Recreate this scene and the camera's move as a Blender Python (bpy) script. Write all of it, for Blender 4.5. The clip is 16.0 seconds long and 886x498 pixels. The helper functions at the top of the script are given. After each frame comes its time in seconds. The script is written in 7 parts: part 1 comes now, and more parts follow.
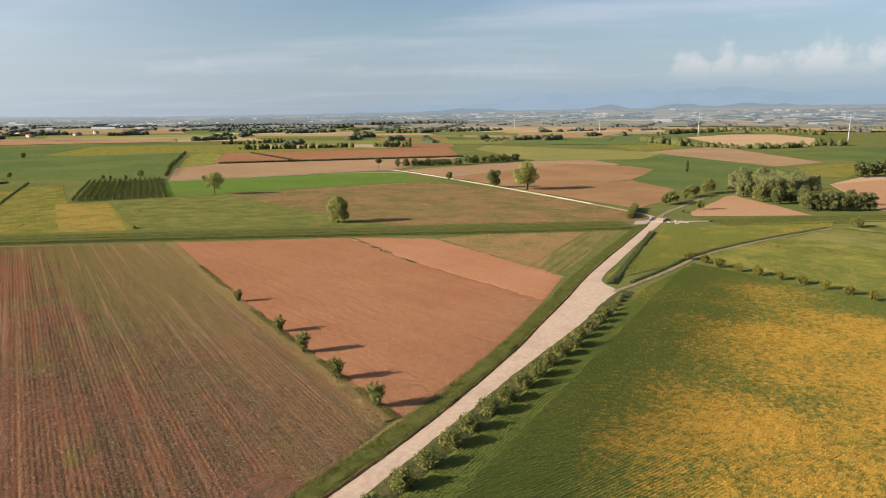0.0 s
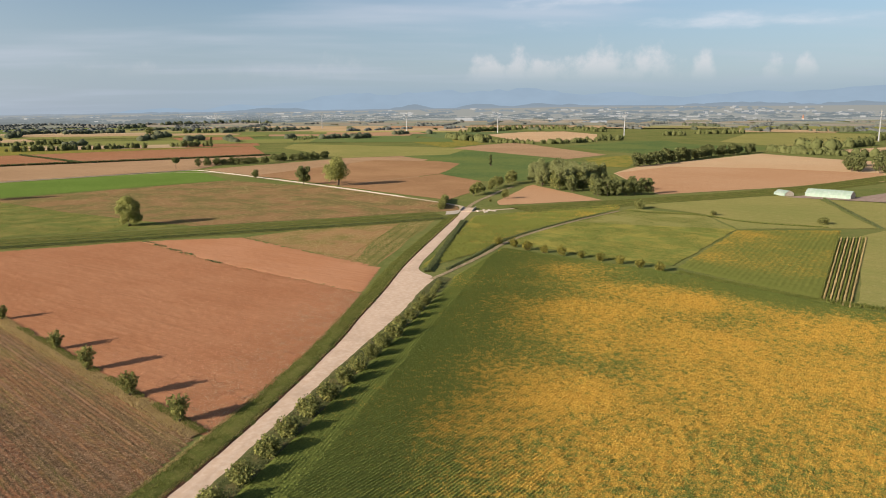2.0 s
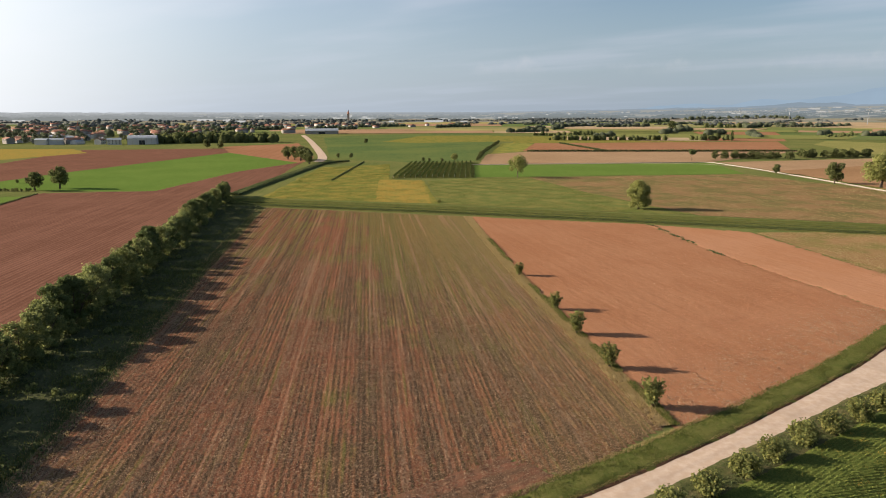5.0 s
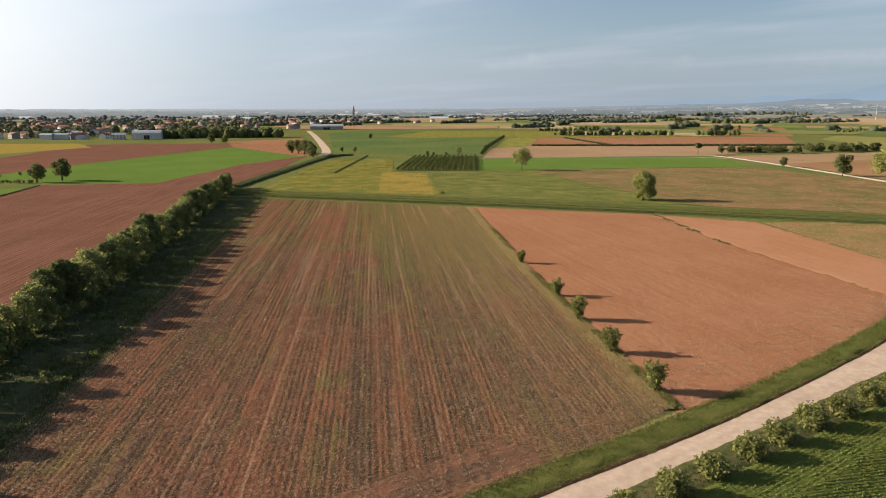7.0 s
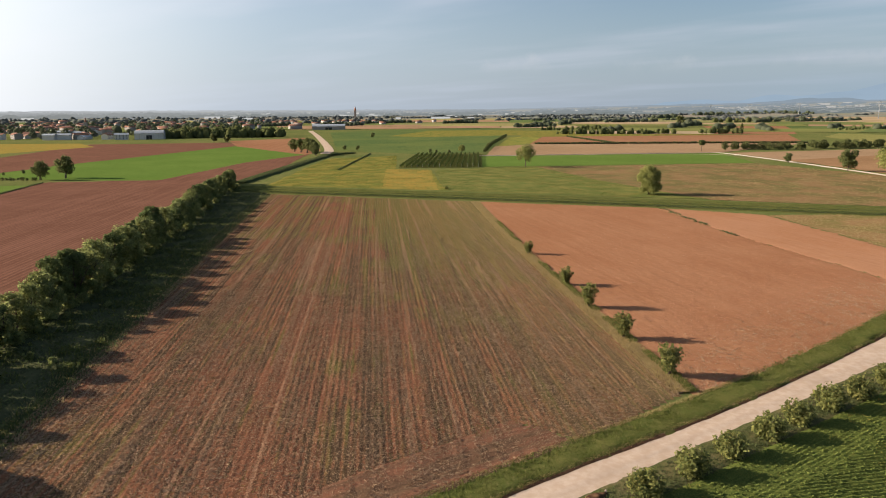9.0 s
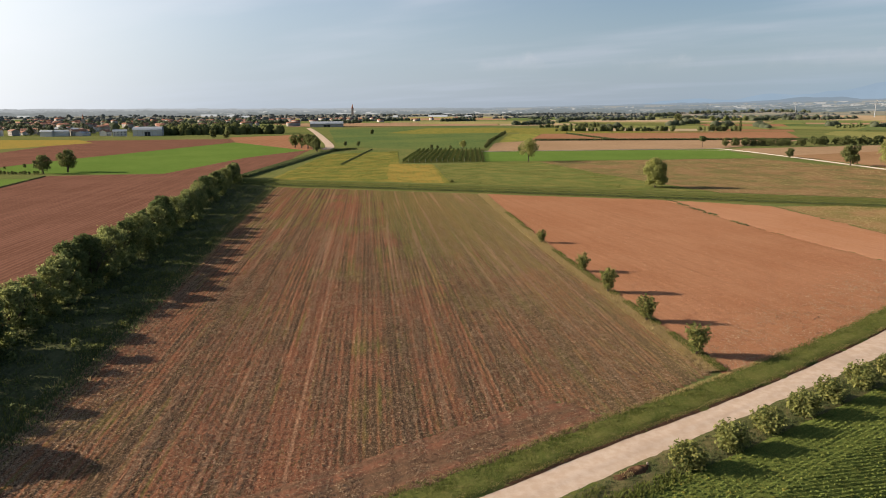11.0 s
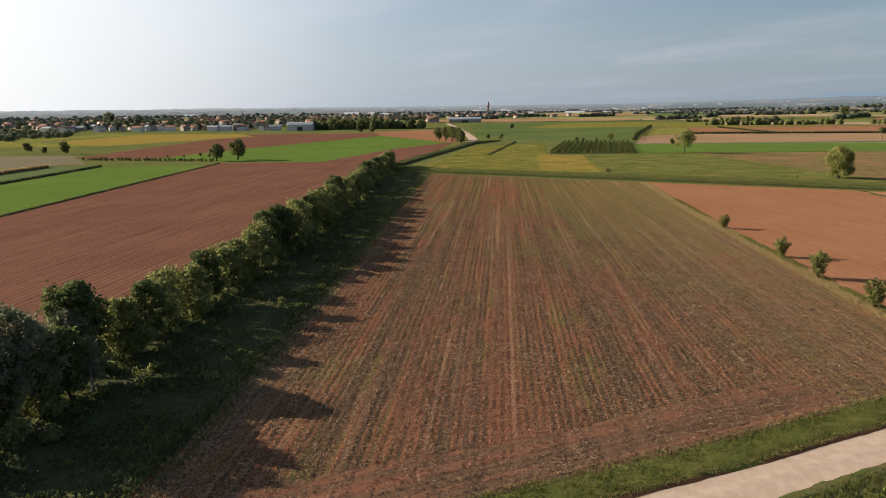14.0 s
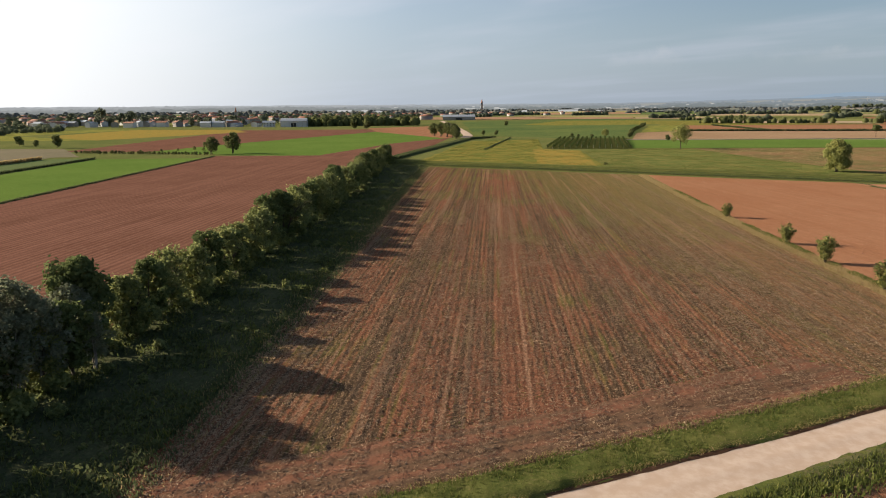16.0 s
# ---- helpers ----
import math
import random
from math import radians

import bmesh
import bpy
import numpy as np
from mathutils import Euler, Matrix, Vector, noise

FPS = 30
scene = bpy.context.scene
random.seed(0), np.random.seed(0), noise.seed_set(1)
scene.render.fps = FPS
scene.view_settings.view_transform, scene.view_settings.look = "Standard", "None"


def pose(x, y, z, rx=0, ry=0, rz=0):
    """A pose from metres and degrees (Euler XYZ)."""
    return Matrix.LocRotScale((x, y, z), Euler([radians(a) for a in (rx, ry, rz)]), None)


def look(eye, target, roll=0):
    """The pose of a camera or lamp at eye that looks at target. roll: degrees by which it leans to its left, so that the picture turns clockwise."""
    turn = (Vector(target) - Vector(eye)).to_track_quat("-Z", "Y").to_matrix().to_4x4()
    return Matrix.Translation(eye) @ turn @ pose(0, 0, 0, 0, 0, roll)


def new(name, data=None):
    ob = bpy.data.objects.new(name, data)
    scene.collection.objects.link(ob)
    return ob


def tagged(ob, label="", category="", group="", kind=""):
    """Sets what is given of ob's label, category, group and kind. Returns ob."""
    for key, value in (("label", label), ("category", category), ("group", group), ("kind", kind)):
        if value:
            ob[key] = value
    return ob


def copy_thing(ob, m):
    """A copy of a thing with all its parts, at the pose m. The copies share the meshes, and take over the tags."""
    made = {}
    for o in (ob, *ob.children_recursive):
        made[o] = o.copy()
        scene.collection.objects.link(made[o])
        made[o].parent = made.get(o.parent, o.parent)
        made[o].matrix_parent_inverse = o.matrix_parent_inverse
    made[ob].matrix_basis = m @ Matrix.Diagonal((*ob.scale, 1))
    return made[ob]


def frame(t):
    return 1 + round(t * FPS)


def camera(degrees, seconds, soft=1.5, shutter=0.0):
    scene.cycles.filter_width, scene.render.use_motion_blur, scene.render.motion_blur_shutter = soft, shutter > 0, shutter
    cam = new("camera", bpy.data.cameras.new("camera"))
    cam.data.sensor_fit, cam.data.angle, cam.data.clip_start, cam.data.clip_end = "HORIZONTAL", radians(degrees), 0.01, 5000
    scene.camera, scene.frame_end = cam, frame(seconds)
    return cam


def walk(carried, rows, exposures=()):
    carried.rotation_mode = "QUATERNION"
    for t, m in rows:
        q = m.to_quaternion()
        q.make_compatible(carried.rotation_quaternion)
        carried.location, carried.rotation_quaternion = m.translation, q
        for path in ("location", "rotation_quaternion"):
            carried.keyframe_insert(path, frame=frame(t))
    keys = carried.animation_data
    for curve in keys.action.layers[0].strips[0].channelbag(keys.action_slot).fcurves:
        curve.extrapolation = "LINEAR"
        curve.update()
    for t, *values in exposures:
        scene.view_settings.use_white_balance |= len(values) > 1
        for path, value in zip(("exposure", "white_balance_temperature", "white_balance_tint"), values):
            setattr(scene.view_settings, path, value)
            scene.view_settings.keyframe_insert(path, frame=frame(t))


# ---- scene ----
cam = camera(66.6, 16.0, soft=1.0, shutter=0.12)
PATH = [
    (0, -5.95, -9.02, 46.98, -30.49, -11.20, -0.02),
    (0.1, -5.60, -8.82, 46.80, -30.64, -11.22, -0.04),
    (0.2, -5.24, -8.61, 46.61, -31.16, -11.24, -0.06),
    (0.3, -4.88, -8.41, 46.43, -31.95, -11.26, -0.08),
    (0.4, -4.52, -8.20, 46.25, -34.05, -11.28, -0.09),
    (0.5, -4.16, -8.00, 46.06, -37.25, -11.30, -0.11),
    (0.6, -4.09, -7.64, 45.88, -40.65, -11.29, -0.10),
    (0.7, -4.03, -7.28, 45.70, -43.90, -11.29, -0.09),
    (0.8, -3.96, -6.93, 45.51, -46.28, -11.28, -0.08),
    (0.9, -3.89, -6.57, 45.33, -46.41, -11.28, -0.08),
    (1, -3.82, -6.21, 45.15, -46.47, -11.27, -0.07),
    (1.5, -3.10, -4.99, 44.28, -46.47, -11.13, -0.07),
    (2, -2.30, -4.30, 43.45, -46.43, -11.20, -0.06),
    (2.5, -2.03, -3.44, 42.86, -46.54, -11.30, -0.02),
    (2.6, -2.17, -3.19, 42.78, -46.43, -11.30, -0.03),
    (2.7, -2.31, -2.95, 42.71, -40.50, -11.29, -0.04),
    (2.8, -2.45, -2.71, 42.63, -33.76, -11.28, -0.05),
    (2.9, -2.60, -2.47, 42.56, -26.91, -11.27, -0.06),
    (3, -2.74, -2.23, 42.48, -20.00, -11.26, -0.07),
    (3.1, -2.36, -2.05, 42.35, -12.88, -11.29, -0.04),
    (3.2, -1.97, -1.87, 42.22, -7.60, -11.32, -0.02),
    (3.3, -1.59, -1.69, 42.09, -5.23, -11.36, 0.01),
    (3.4, -1.21, -1.51, 41.96, -5.04, -11.39, 0.04),
    (3.5, -0.82, -1.33, 41.83, -5.02, -11.42, 0.06),
    (4, 0.31, 0.03, 41.04, -4.99, -11.46, 0.01),
    (6.5, 3.13, 4.58, 37.24, -4.24, -11.53, -0.13),
    (7, 3.17, 4.54, 36.59, -4.22, -11.71, -0.12),
    (7.5, 3.04, 4.58, 35.96, -4.24, -11.64, -0.06),
    (8, 2.77, 4.71, 35.36, -4.19, -11.62, -0.08),
    (8.5, 2.36, 4.95, 34.71, -4.15, -11.65, -0.17),
    (9, 1.88, 5.07, 34.09, -4.08, -11.63, -0.33),
    (11.3, -2.92, 5.25, 31.16, -4.43, -11.74, -0.24),
    (11.4, -3.17, 5.27, 30.99, -3.60, -11.75, -0.23),
    (11.5, -3.43, 5.30, 30.82, -2.46, -11.75, -0.23),
    (11.7, -3.92, 5.52, 30.49, 1.90, -11.75, -0.26),
    (11.85, -4.29, 5.68, 30.25, 2.30, -11.75, -0.28),
    (12, -4.66, 5.84, 30.01, 2.07, -11.74, -0.30),
    (12.2, -5.43, 5.90, 29.93, 2.23, -11.71, -0.32),
    (12.3, -5.82, 5.93, 29.89, 3.77, -11.70, -0.33),
    (12.4, -6.21, 5.95, 29.85, 9.47, -11.68, -0.34),
    (12.5, -6.59, 5.98, 29.81, 12.72, -11.66, -0.36),
    (12.7, -7.28, 5.97, 29.65, 14.04, -11.68, -0.39),
    (13, -8.31, 5.94, 29.42, 16.00, -11.70, -0.44),
    (13.5, -9.95, 6.15, 28.47, 15.29, -11.72, -0.48),
    (13.7, -10.61, 6.33, 28.04, 12.92, -11.76, -0.59),
    (13.8, -10.94, 6.42, 27.83, 9.75, -11.78, -0.64),
    (13.9, -11.27, 6.50, 27.62, 8.49, -11.80, -0.69),
    (14, -11.61, 6.59, 27.41, 6.72, -11.82, -0.75),
    (14.5, -12.99, 6.74, 26.60, 6.16, -11.80, -0.77),
    (15, -13.55, 6.81, 25.92, 6.16, -11.79, -0.63),
    (15.5, -13.71, 6.83, 25.32, 6.13, -11.90, -0.50),
    (16, -13.68, 7.13, 24.84, 6.07, -11.92, -0.47),
]
EXPOSURES = [(0, 1.16), (1.2, 1.14), (2.5, 1.08), (3.4, 1.07), (9, 1.08), (11.5, 1.05), (12.3, 1.0), (12.8, 0.87), (13.9, 0.84), (14.5, 0.97), (16, 0.98)]

walk(cam, [(t, look((x, y, z), (Vector((x, y, z)) + Matrix.Rotation(radians(yaw), 3, "Z") @ Vector((0, math.cos(radians(tilt)), math.sin(radians(tilt))))), roll))
           for t, x, y, z, yaw, tilt, roll in PATH], EXPOSURES)

# ---- sky and sun ----
SUN_TO = Vector((-0.975, 0.22, 0.0)).normalized()
SUN_UP = radians(19.5)
world = bpy.data.worlds.new("sky")
scene.world = world
world.use_nodes = True


class Nodes:
    """Short writing for node trees."""

    def __init__(self, tree):
        self.tree = tree
        tree.nodes.clear()

    def add(self, kind):
        return self.tree.nodes.new(kind)

    def link(self, a, b):
        self.tree.links.new(a, b)

    def put(self, socket, value):
        if isinstance(value, bpy.types.NodeSocket):
            self.link(value, socket)
        else:
            socket.default_value = value

    def math(self, op, a, b=0.0, c=0.0, clamp=False):
        n = self.tree.nodes.new("ShaderNodeMath")
        n.operation, n.use_clamp = op, clamp
        for s, v in zip(n.inputs, (a, b, c)):
            self.put(s, v)
        return n.outputs[0]

    def mix(self, f, a, b, blend="MIX"):
        n = self.tree.nodes.new("ShaderNodeMix")
        n.data_type, n.blend_type = "RGBA", blend
        self.put(n.inputs[0], f)
        for s, v in ((n.inputs[6], a), (n.inputs[7], b)):
            self.put(s, (*v, 1) if isinstance(v, tuple) and len(v) == 3 else v)
        return n.outputs[2]

    def noise(self, vector, scale, detail=3, rough=0.55, stretch=(1, 1, 1), turn=0.0, shift=(0, 0, 0)):
        m = self.tree.nodes.new("ShaderNodeMapping")
        m.vector_type = "TEXTURE"
        m.inputs["Scale"].default_value, m.inputs["Rotation"].default_value = [1 / v if v else 1e6 for v in stretch], (0, 0, -turn)
        m.inputs["Location"].default_value = [-v for v in shift]
        self.link(vector, m.inputs["Vector"])
        n = self.tree.nodes.new("ShaderNodeTexNoise")
        n.inputs["Scale"].default_value, n.inputs["Detail"].default_value, n.inputs["Roughness"].default_value = scale, detail, rough
        self.link(m.outputs[0], n.inputs["Vector"])
        return n.outputs["Fac"]

    def ramp(self, f, lo, hi):
        n = self.tree.nodes.new("ShaderNodeMapRange")
        n.clamp = True
        n.interpolation_type = "SMOOTHSTEP"
        self.put(n.inputs[0], f)
        n.inputs[1].default_value, n.inputs[2].default_value = lo, hi
        return n.outputs[0]


w = Nodes(world.node_tree)
sky = w.add("ShaderNodeTexSky")
sky.sky_type, sky.sun_disc, sky.sun_elevation, sky.sun_rotation = "NISHITA", False, SUN_UP, math.atan2(SUN_TO.x, SUN_TO.y)
sky.dust_density, sky.air_density, sky.ozone_density = 0.9, 1.0, 2.6
way = w.tree.nodes.new("ShaderNodeTexCoord").outputs["Generated"]
sep = w.tree.nodes.new("ShaderNodeSeparateXYZ")
w.link(way, sep.inputs[0])
up = sep.outputs[2]
# thin high cloud, flattened towards the horizon
flat = w.tree.nodes.new("ShaderNodeVectorMath")
flat.operation = "DIVIDE"
w.link(way, flat.inputs[0])
lift = w.tree.nodes.new("ShaderNodeCombineXYZ")
den = w.math("ADD", w.math("MAXIMUM", up, 0.0), 0.07)
for i in range(3):
    w.link(den, lift.inputs[i])
w.link(lift.outputs[0], flat.inputs[1])
calm = w.math("SUBTRACT", 1.0, w.math("MULTIPLY", w.ramp(up, 0.3, 0.75), 0.9))
veil = w.ramp(w.noise(flat.outputs[0], 0.36, 4, 0.5, (1, 2.2, 0.0), 0.75, (3.1, 0.4, 0)), 0.42, 0.8)
veil = w.math("MULTIPLY", veil, calm)
# heaped clouds standing low over the mountains: bearing, half width, height of the top
billow = w.math("SUBTRACT", w.noise(way, 24.0, 7, 0.6, (1, 1, 1.0), 0.0, (1.3, 0.2, 0.37)), 0.5)
bearing = w.math("ARCTAN2", sep.outputs[0], sep.outputs[1])
heaps = 0.0
for az, wide, top in ((59.5, 2.0, 0.110), (62.6, 3.2, 0.094), (57.2, 2.6, 0.084), (52.5, 1.2, 0.102), (50.2, 2.0, 0.084), (67.0, 1.0, 0.090), (71.8, 0.8, 0.080), (74.0, 0.9, 0.076), (54.6, 2.4, 0.078)):
    across = w.math("DIVIDE", w.math("SUBTRACT", bearing, radians(az)), radians(wide))
    dome = w.math("SUBTRACT", 1.0, w.math("MULTIPLY", across, across))
    over = w.math("DIVIDE", w.math("SUBTRACT", up, 0.046), top - 0.046)
    body = w.math("SUBTRACT", dome, w.math("MULTIPLY", over, w.math("ABSOLUTE", over)))
    heaps = w.math("MAXIMUM", heaps, w.ramp(w.math("ADD", body, w.math("MULTIPLY", billow, 3.2)), 0.0, 1.0))
faint = 0.0
for az, wide, top in ((37.6, 2.4, 0.092), (33.0, 3.4, 0.074), (22.0, 5.0, 0.07), (10.5, 4.0, 0.078)):
    across = w.math("DIVIDE", w.math("SUBTRACT", bearing, radians(az)), radians(wide))
    over = w.math("DIVIDE", w.math("SUBTRACT", up, 0.05), top - 0.05)
    body = w.math("SUBTRACT", w.math("SUBTRACT", 1.0, w.math("MULTIPLY", across, across)), w.math("MULTIPLY", over, w.math("ABSOLUTE", over)))
    faint = w.math("MAXIMUM", faint, w.ramp(w.math("ADD", body, w.math("MULTIPLY", billow, 5.0)), 0.0, 1.6))
heaps = w.math("MAXIMUM", heaps, w.math("MULTIPLY", faint, 0.35))
heaps = w.math("MULTIPLY", heaps, w.ramp(up, 0.042, 0.082))
white = w.mix(w.math("MULTIPLY", veil, 0.5), sky.outputs[0], (7.0, 6.9, 7.6))
# the bright haze of the low air, whiter towards the sun
white = w.mix(w.math("MULTIPLY", w.math("SUBTRACT", 1.0, w.ramp(up, -0.02, 0.24)), 0.82), white, (3.3, 4.0, 4.95))
facing = w.tree.nodes.new("ShaderNodeVectorMath")
facing.operation = "DOT_PRODUCT"
w.link(way, facing.inputs[0])
facing.inputs[1].default_value = (SUN_TO.x * math.cos(SUN_UP), SUN_TO.y * math.cos(SUN_UP), math.sin(SUN_UP))
white = w.mix(w.math("MULTIPLY", w.math("MULTIPLY", w.ramp(facing.outputs["Value"], -0.2, 0.78), calm), 0.46), white, (7.1, 7.75, 8.7))
white = w.mix(w.math("MULTIPLY", w.math("MULTIPLY", w.ramp(facing.outputs["Value"], 0.36, 0.95), calm), 0.85), white, (12.4, 12.2, 12.0))
# the blue air that hides the foot of the mountains
blue = w.math("MULTIPLY", w.math("SUBTRACT", 1.0, w.ramp(up, 0.018, 0.066)), w.math("MULTIPLY", w.ramp(bearing, radians(14.0), radians(44.0)), w.ramp(bearing, radians(170.0), radians(130.0))))
white = w.mix(w.math("MULTIPLY", blue, 0.75), white, (2.75, 3.75, 4.6))
white = w.mix(w.math("MULTIPLY", heaps, 0.5), white, (7.8, 7.2, 7.2))
# drifting sheets of thin cloud: bearing, half width, height, half depth
wisp = w.math("SUBTRACT", w.noise(way, 7.0, 6, 0.6, (1, 1, 4.0), 0.0, (2.1, 0.6, 0.2)), 0.5)
for az, wide, mid, deep in ((56.0, 9.0, 0.162, 0.02), (36.0, 5.0, 0.168, 0.012), (68.0, 14.0, 0.122, 0.014)):
    across = w.math("DIVIDE", w.math("SUBTRACT", bearing, radians(az)), radians(wide))
    over = w.math("DIVIDE", w.math("SUBTRACT", up, mid), deep)
    body = w.math("SUBTRACT", 0.8, w.math("ADD", w.math("MULTIPLY", across, across), w.math("MULTIPLY", over, over)))
    sheet = w.ramp(w.math("ADD", body, w.math("MULTIPLY", wisp, 4.0)), 0.0, 1.5)
    sheet = w.math("MULTIPLY", sheet, w.ramp(body, -1.2, 0.2))
    white = w.mix(w.math("MULTIPLY", sheet, 0.5), white, (7.6, 7.4, 7.8))
back = w.tree.nodes.new("ShaderNodeBackground")
w.link(white, back.inputs[0])
back.inputs[1].default_value = 0.0545
out = w.tree.nodes.new("ShaderNodeOutputWorld")
w.link(back.outputs[0], out.inputs[0])

sun = new("sun", bpy.data.lights.new("sun", "SUN"))
sun.data.energy, sun.data.angle, sun.data.color = 5.0, radians(0.6), (1.0, 0.87, 0.72)
sun.matrix_world = look(SUN_TO * math.cos(SUN_UP) + Vector((0, 0, math.sin(SUN_UP))), (0, 0, 0))


# ---- materials ----
def surface(name, rough=0.9, gloss=0.2):
    mat = bpy.data.materials.new(name)
    mat.use_nodes = True
    n = Nodes(mat.node_tree)
    shader = n.add("ShaderNodeBsdfPrincipled")
    shader.inputs["Roughness"].default_value = rough
    shader.inputs["Specular IOR Level"].default_value = gloss
    end = n.add("ShaderNodeOutputMaterial")
    n.link(shader.outputs[0], end.inputs[0])
    return mat, n, shader


def field_mat(name, a, b, c=None, patch=60.0, turn=0.0, row=0.0, row_depth=0.35, row_colour=None, streak=0.4, relief=0.05, fine=1.2, edges=(0.36, 0.66), shift=0.0):
    """Soil or crop: a and b in patches of some metres, streaked along the rows, c in fine flecks."""
    mat, n, shader = surface(name, 1.0, 0.0)
    at = n.tree.nodes.new("ShaderNodeTexCoord").outputs["Object"]
    big = n.noise(at, 1.0 / patch, 4, 0.6, shift=(shift, shift * 0.7, 0))
    lines = n.noise(at, 1.0, 3, 0.6, (0.55, 0.018, 1.0), turn, (shift, 0, 0))
    mixed = n.math("ADD", n.math("MULTIPLY", big, 1 - streak), n.math("MULTIPLY", lines, streak))
    colour = n.mix(n.ramp(mixed, *edges), a, b)
    grain = n.noise(at, fine, 5, 0.7)
    colour = n.mix(n.math("MULTIPLY", n.ramp(grain, 0.5, 0.72), 0.7), colour, c or tuple(v * 1.35 for v in b))
    dark = n.noise(at, fine * 2.7, 3, 0.7, shift=(7, 3, 1))
    colour = n.mix(n.math("MULTIPLY", n.ramp(dark, 0.52, 0.75), 0.45), colour, tuple(v * 0.5 for v in a))
    grit = n.noise(at, 7.0, 3, 0.75, shift=(2, 5, 0))
    colour = n.mix(n.math("MULTIPLY", n.ramp(grit, 0.5, 0.7), 0.5), colour, tuple(v * 0.55 for v in b))
    colour = n.mix(n.math("MULTIPLY", n.ramp(grit, 0.5, 0.32), 0.4), colour, tuple(min(0.8, v * 1.4) for v in b))
    thin = n.noise(at, 1.0, 2, 0.6, (2.4, 0.03, 1.0), turn, (9 + shift, 0, 0))
    colour = n.mix(n.math("MULTIPLY", n.ramp(thin, 0.5, 0.72), streak * 0.7), colour, tuple(v * 0.55 for v in a))
    if row:
        m = n.tree.nodes.new("ShaderNodeMapping")
        m.inputs["Rotation"].default_value = (0, 0, turn)
        n.link(at, m.inputs["Vector"])
        wave = n.tree.nodes.new("ShaderNodeTexWave")
        wave.wave_type, wave.bands_direction = "BANDS", "X"
        wave.inputs["Scale"].default_value = 0.314 / row
        wave.inputs["Distortion"].default_value = 0.35
        wave.inputs["Detail Scale"].default_value = 1.0
        n.link(m.outputs[0], wave.inputs["Vector"])
        colour = n.mix(n.math("MULTIPLY", n.ramp(wave.outputs["Fac"], 0.35, 0.9), row_depth), colour, row_colour or tuple(v * 0.45 for v in a))
    n.link(colour, shader.inputs["Base Color"])
    b1 = n.tree.nodes.new("ShaderNodeBump")
    b1.inputs["Strength"].default_value, b1.inputs["Distance"].default_value = 0.7, relief
    n.link(grain, b1.inputs["Height"])
    n.link(b1.outputs[0], shader.inputs["Normal"])
    return mat


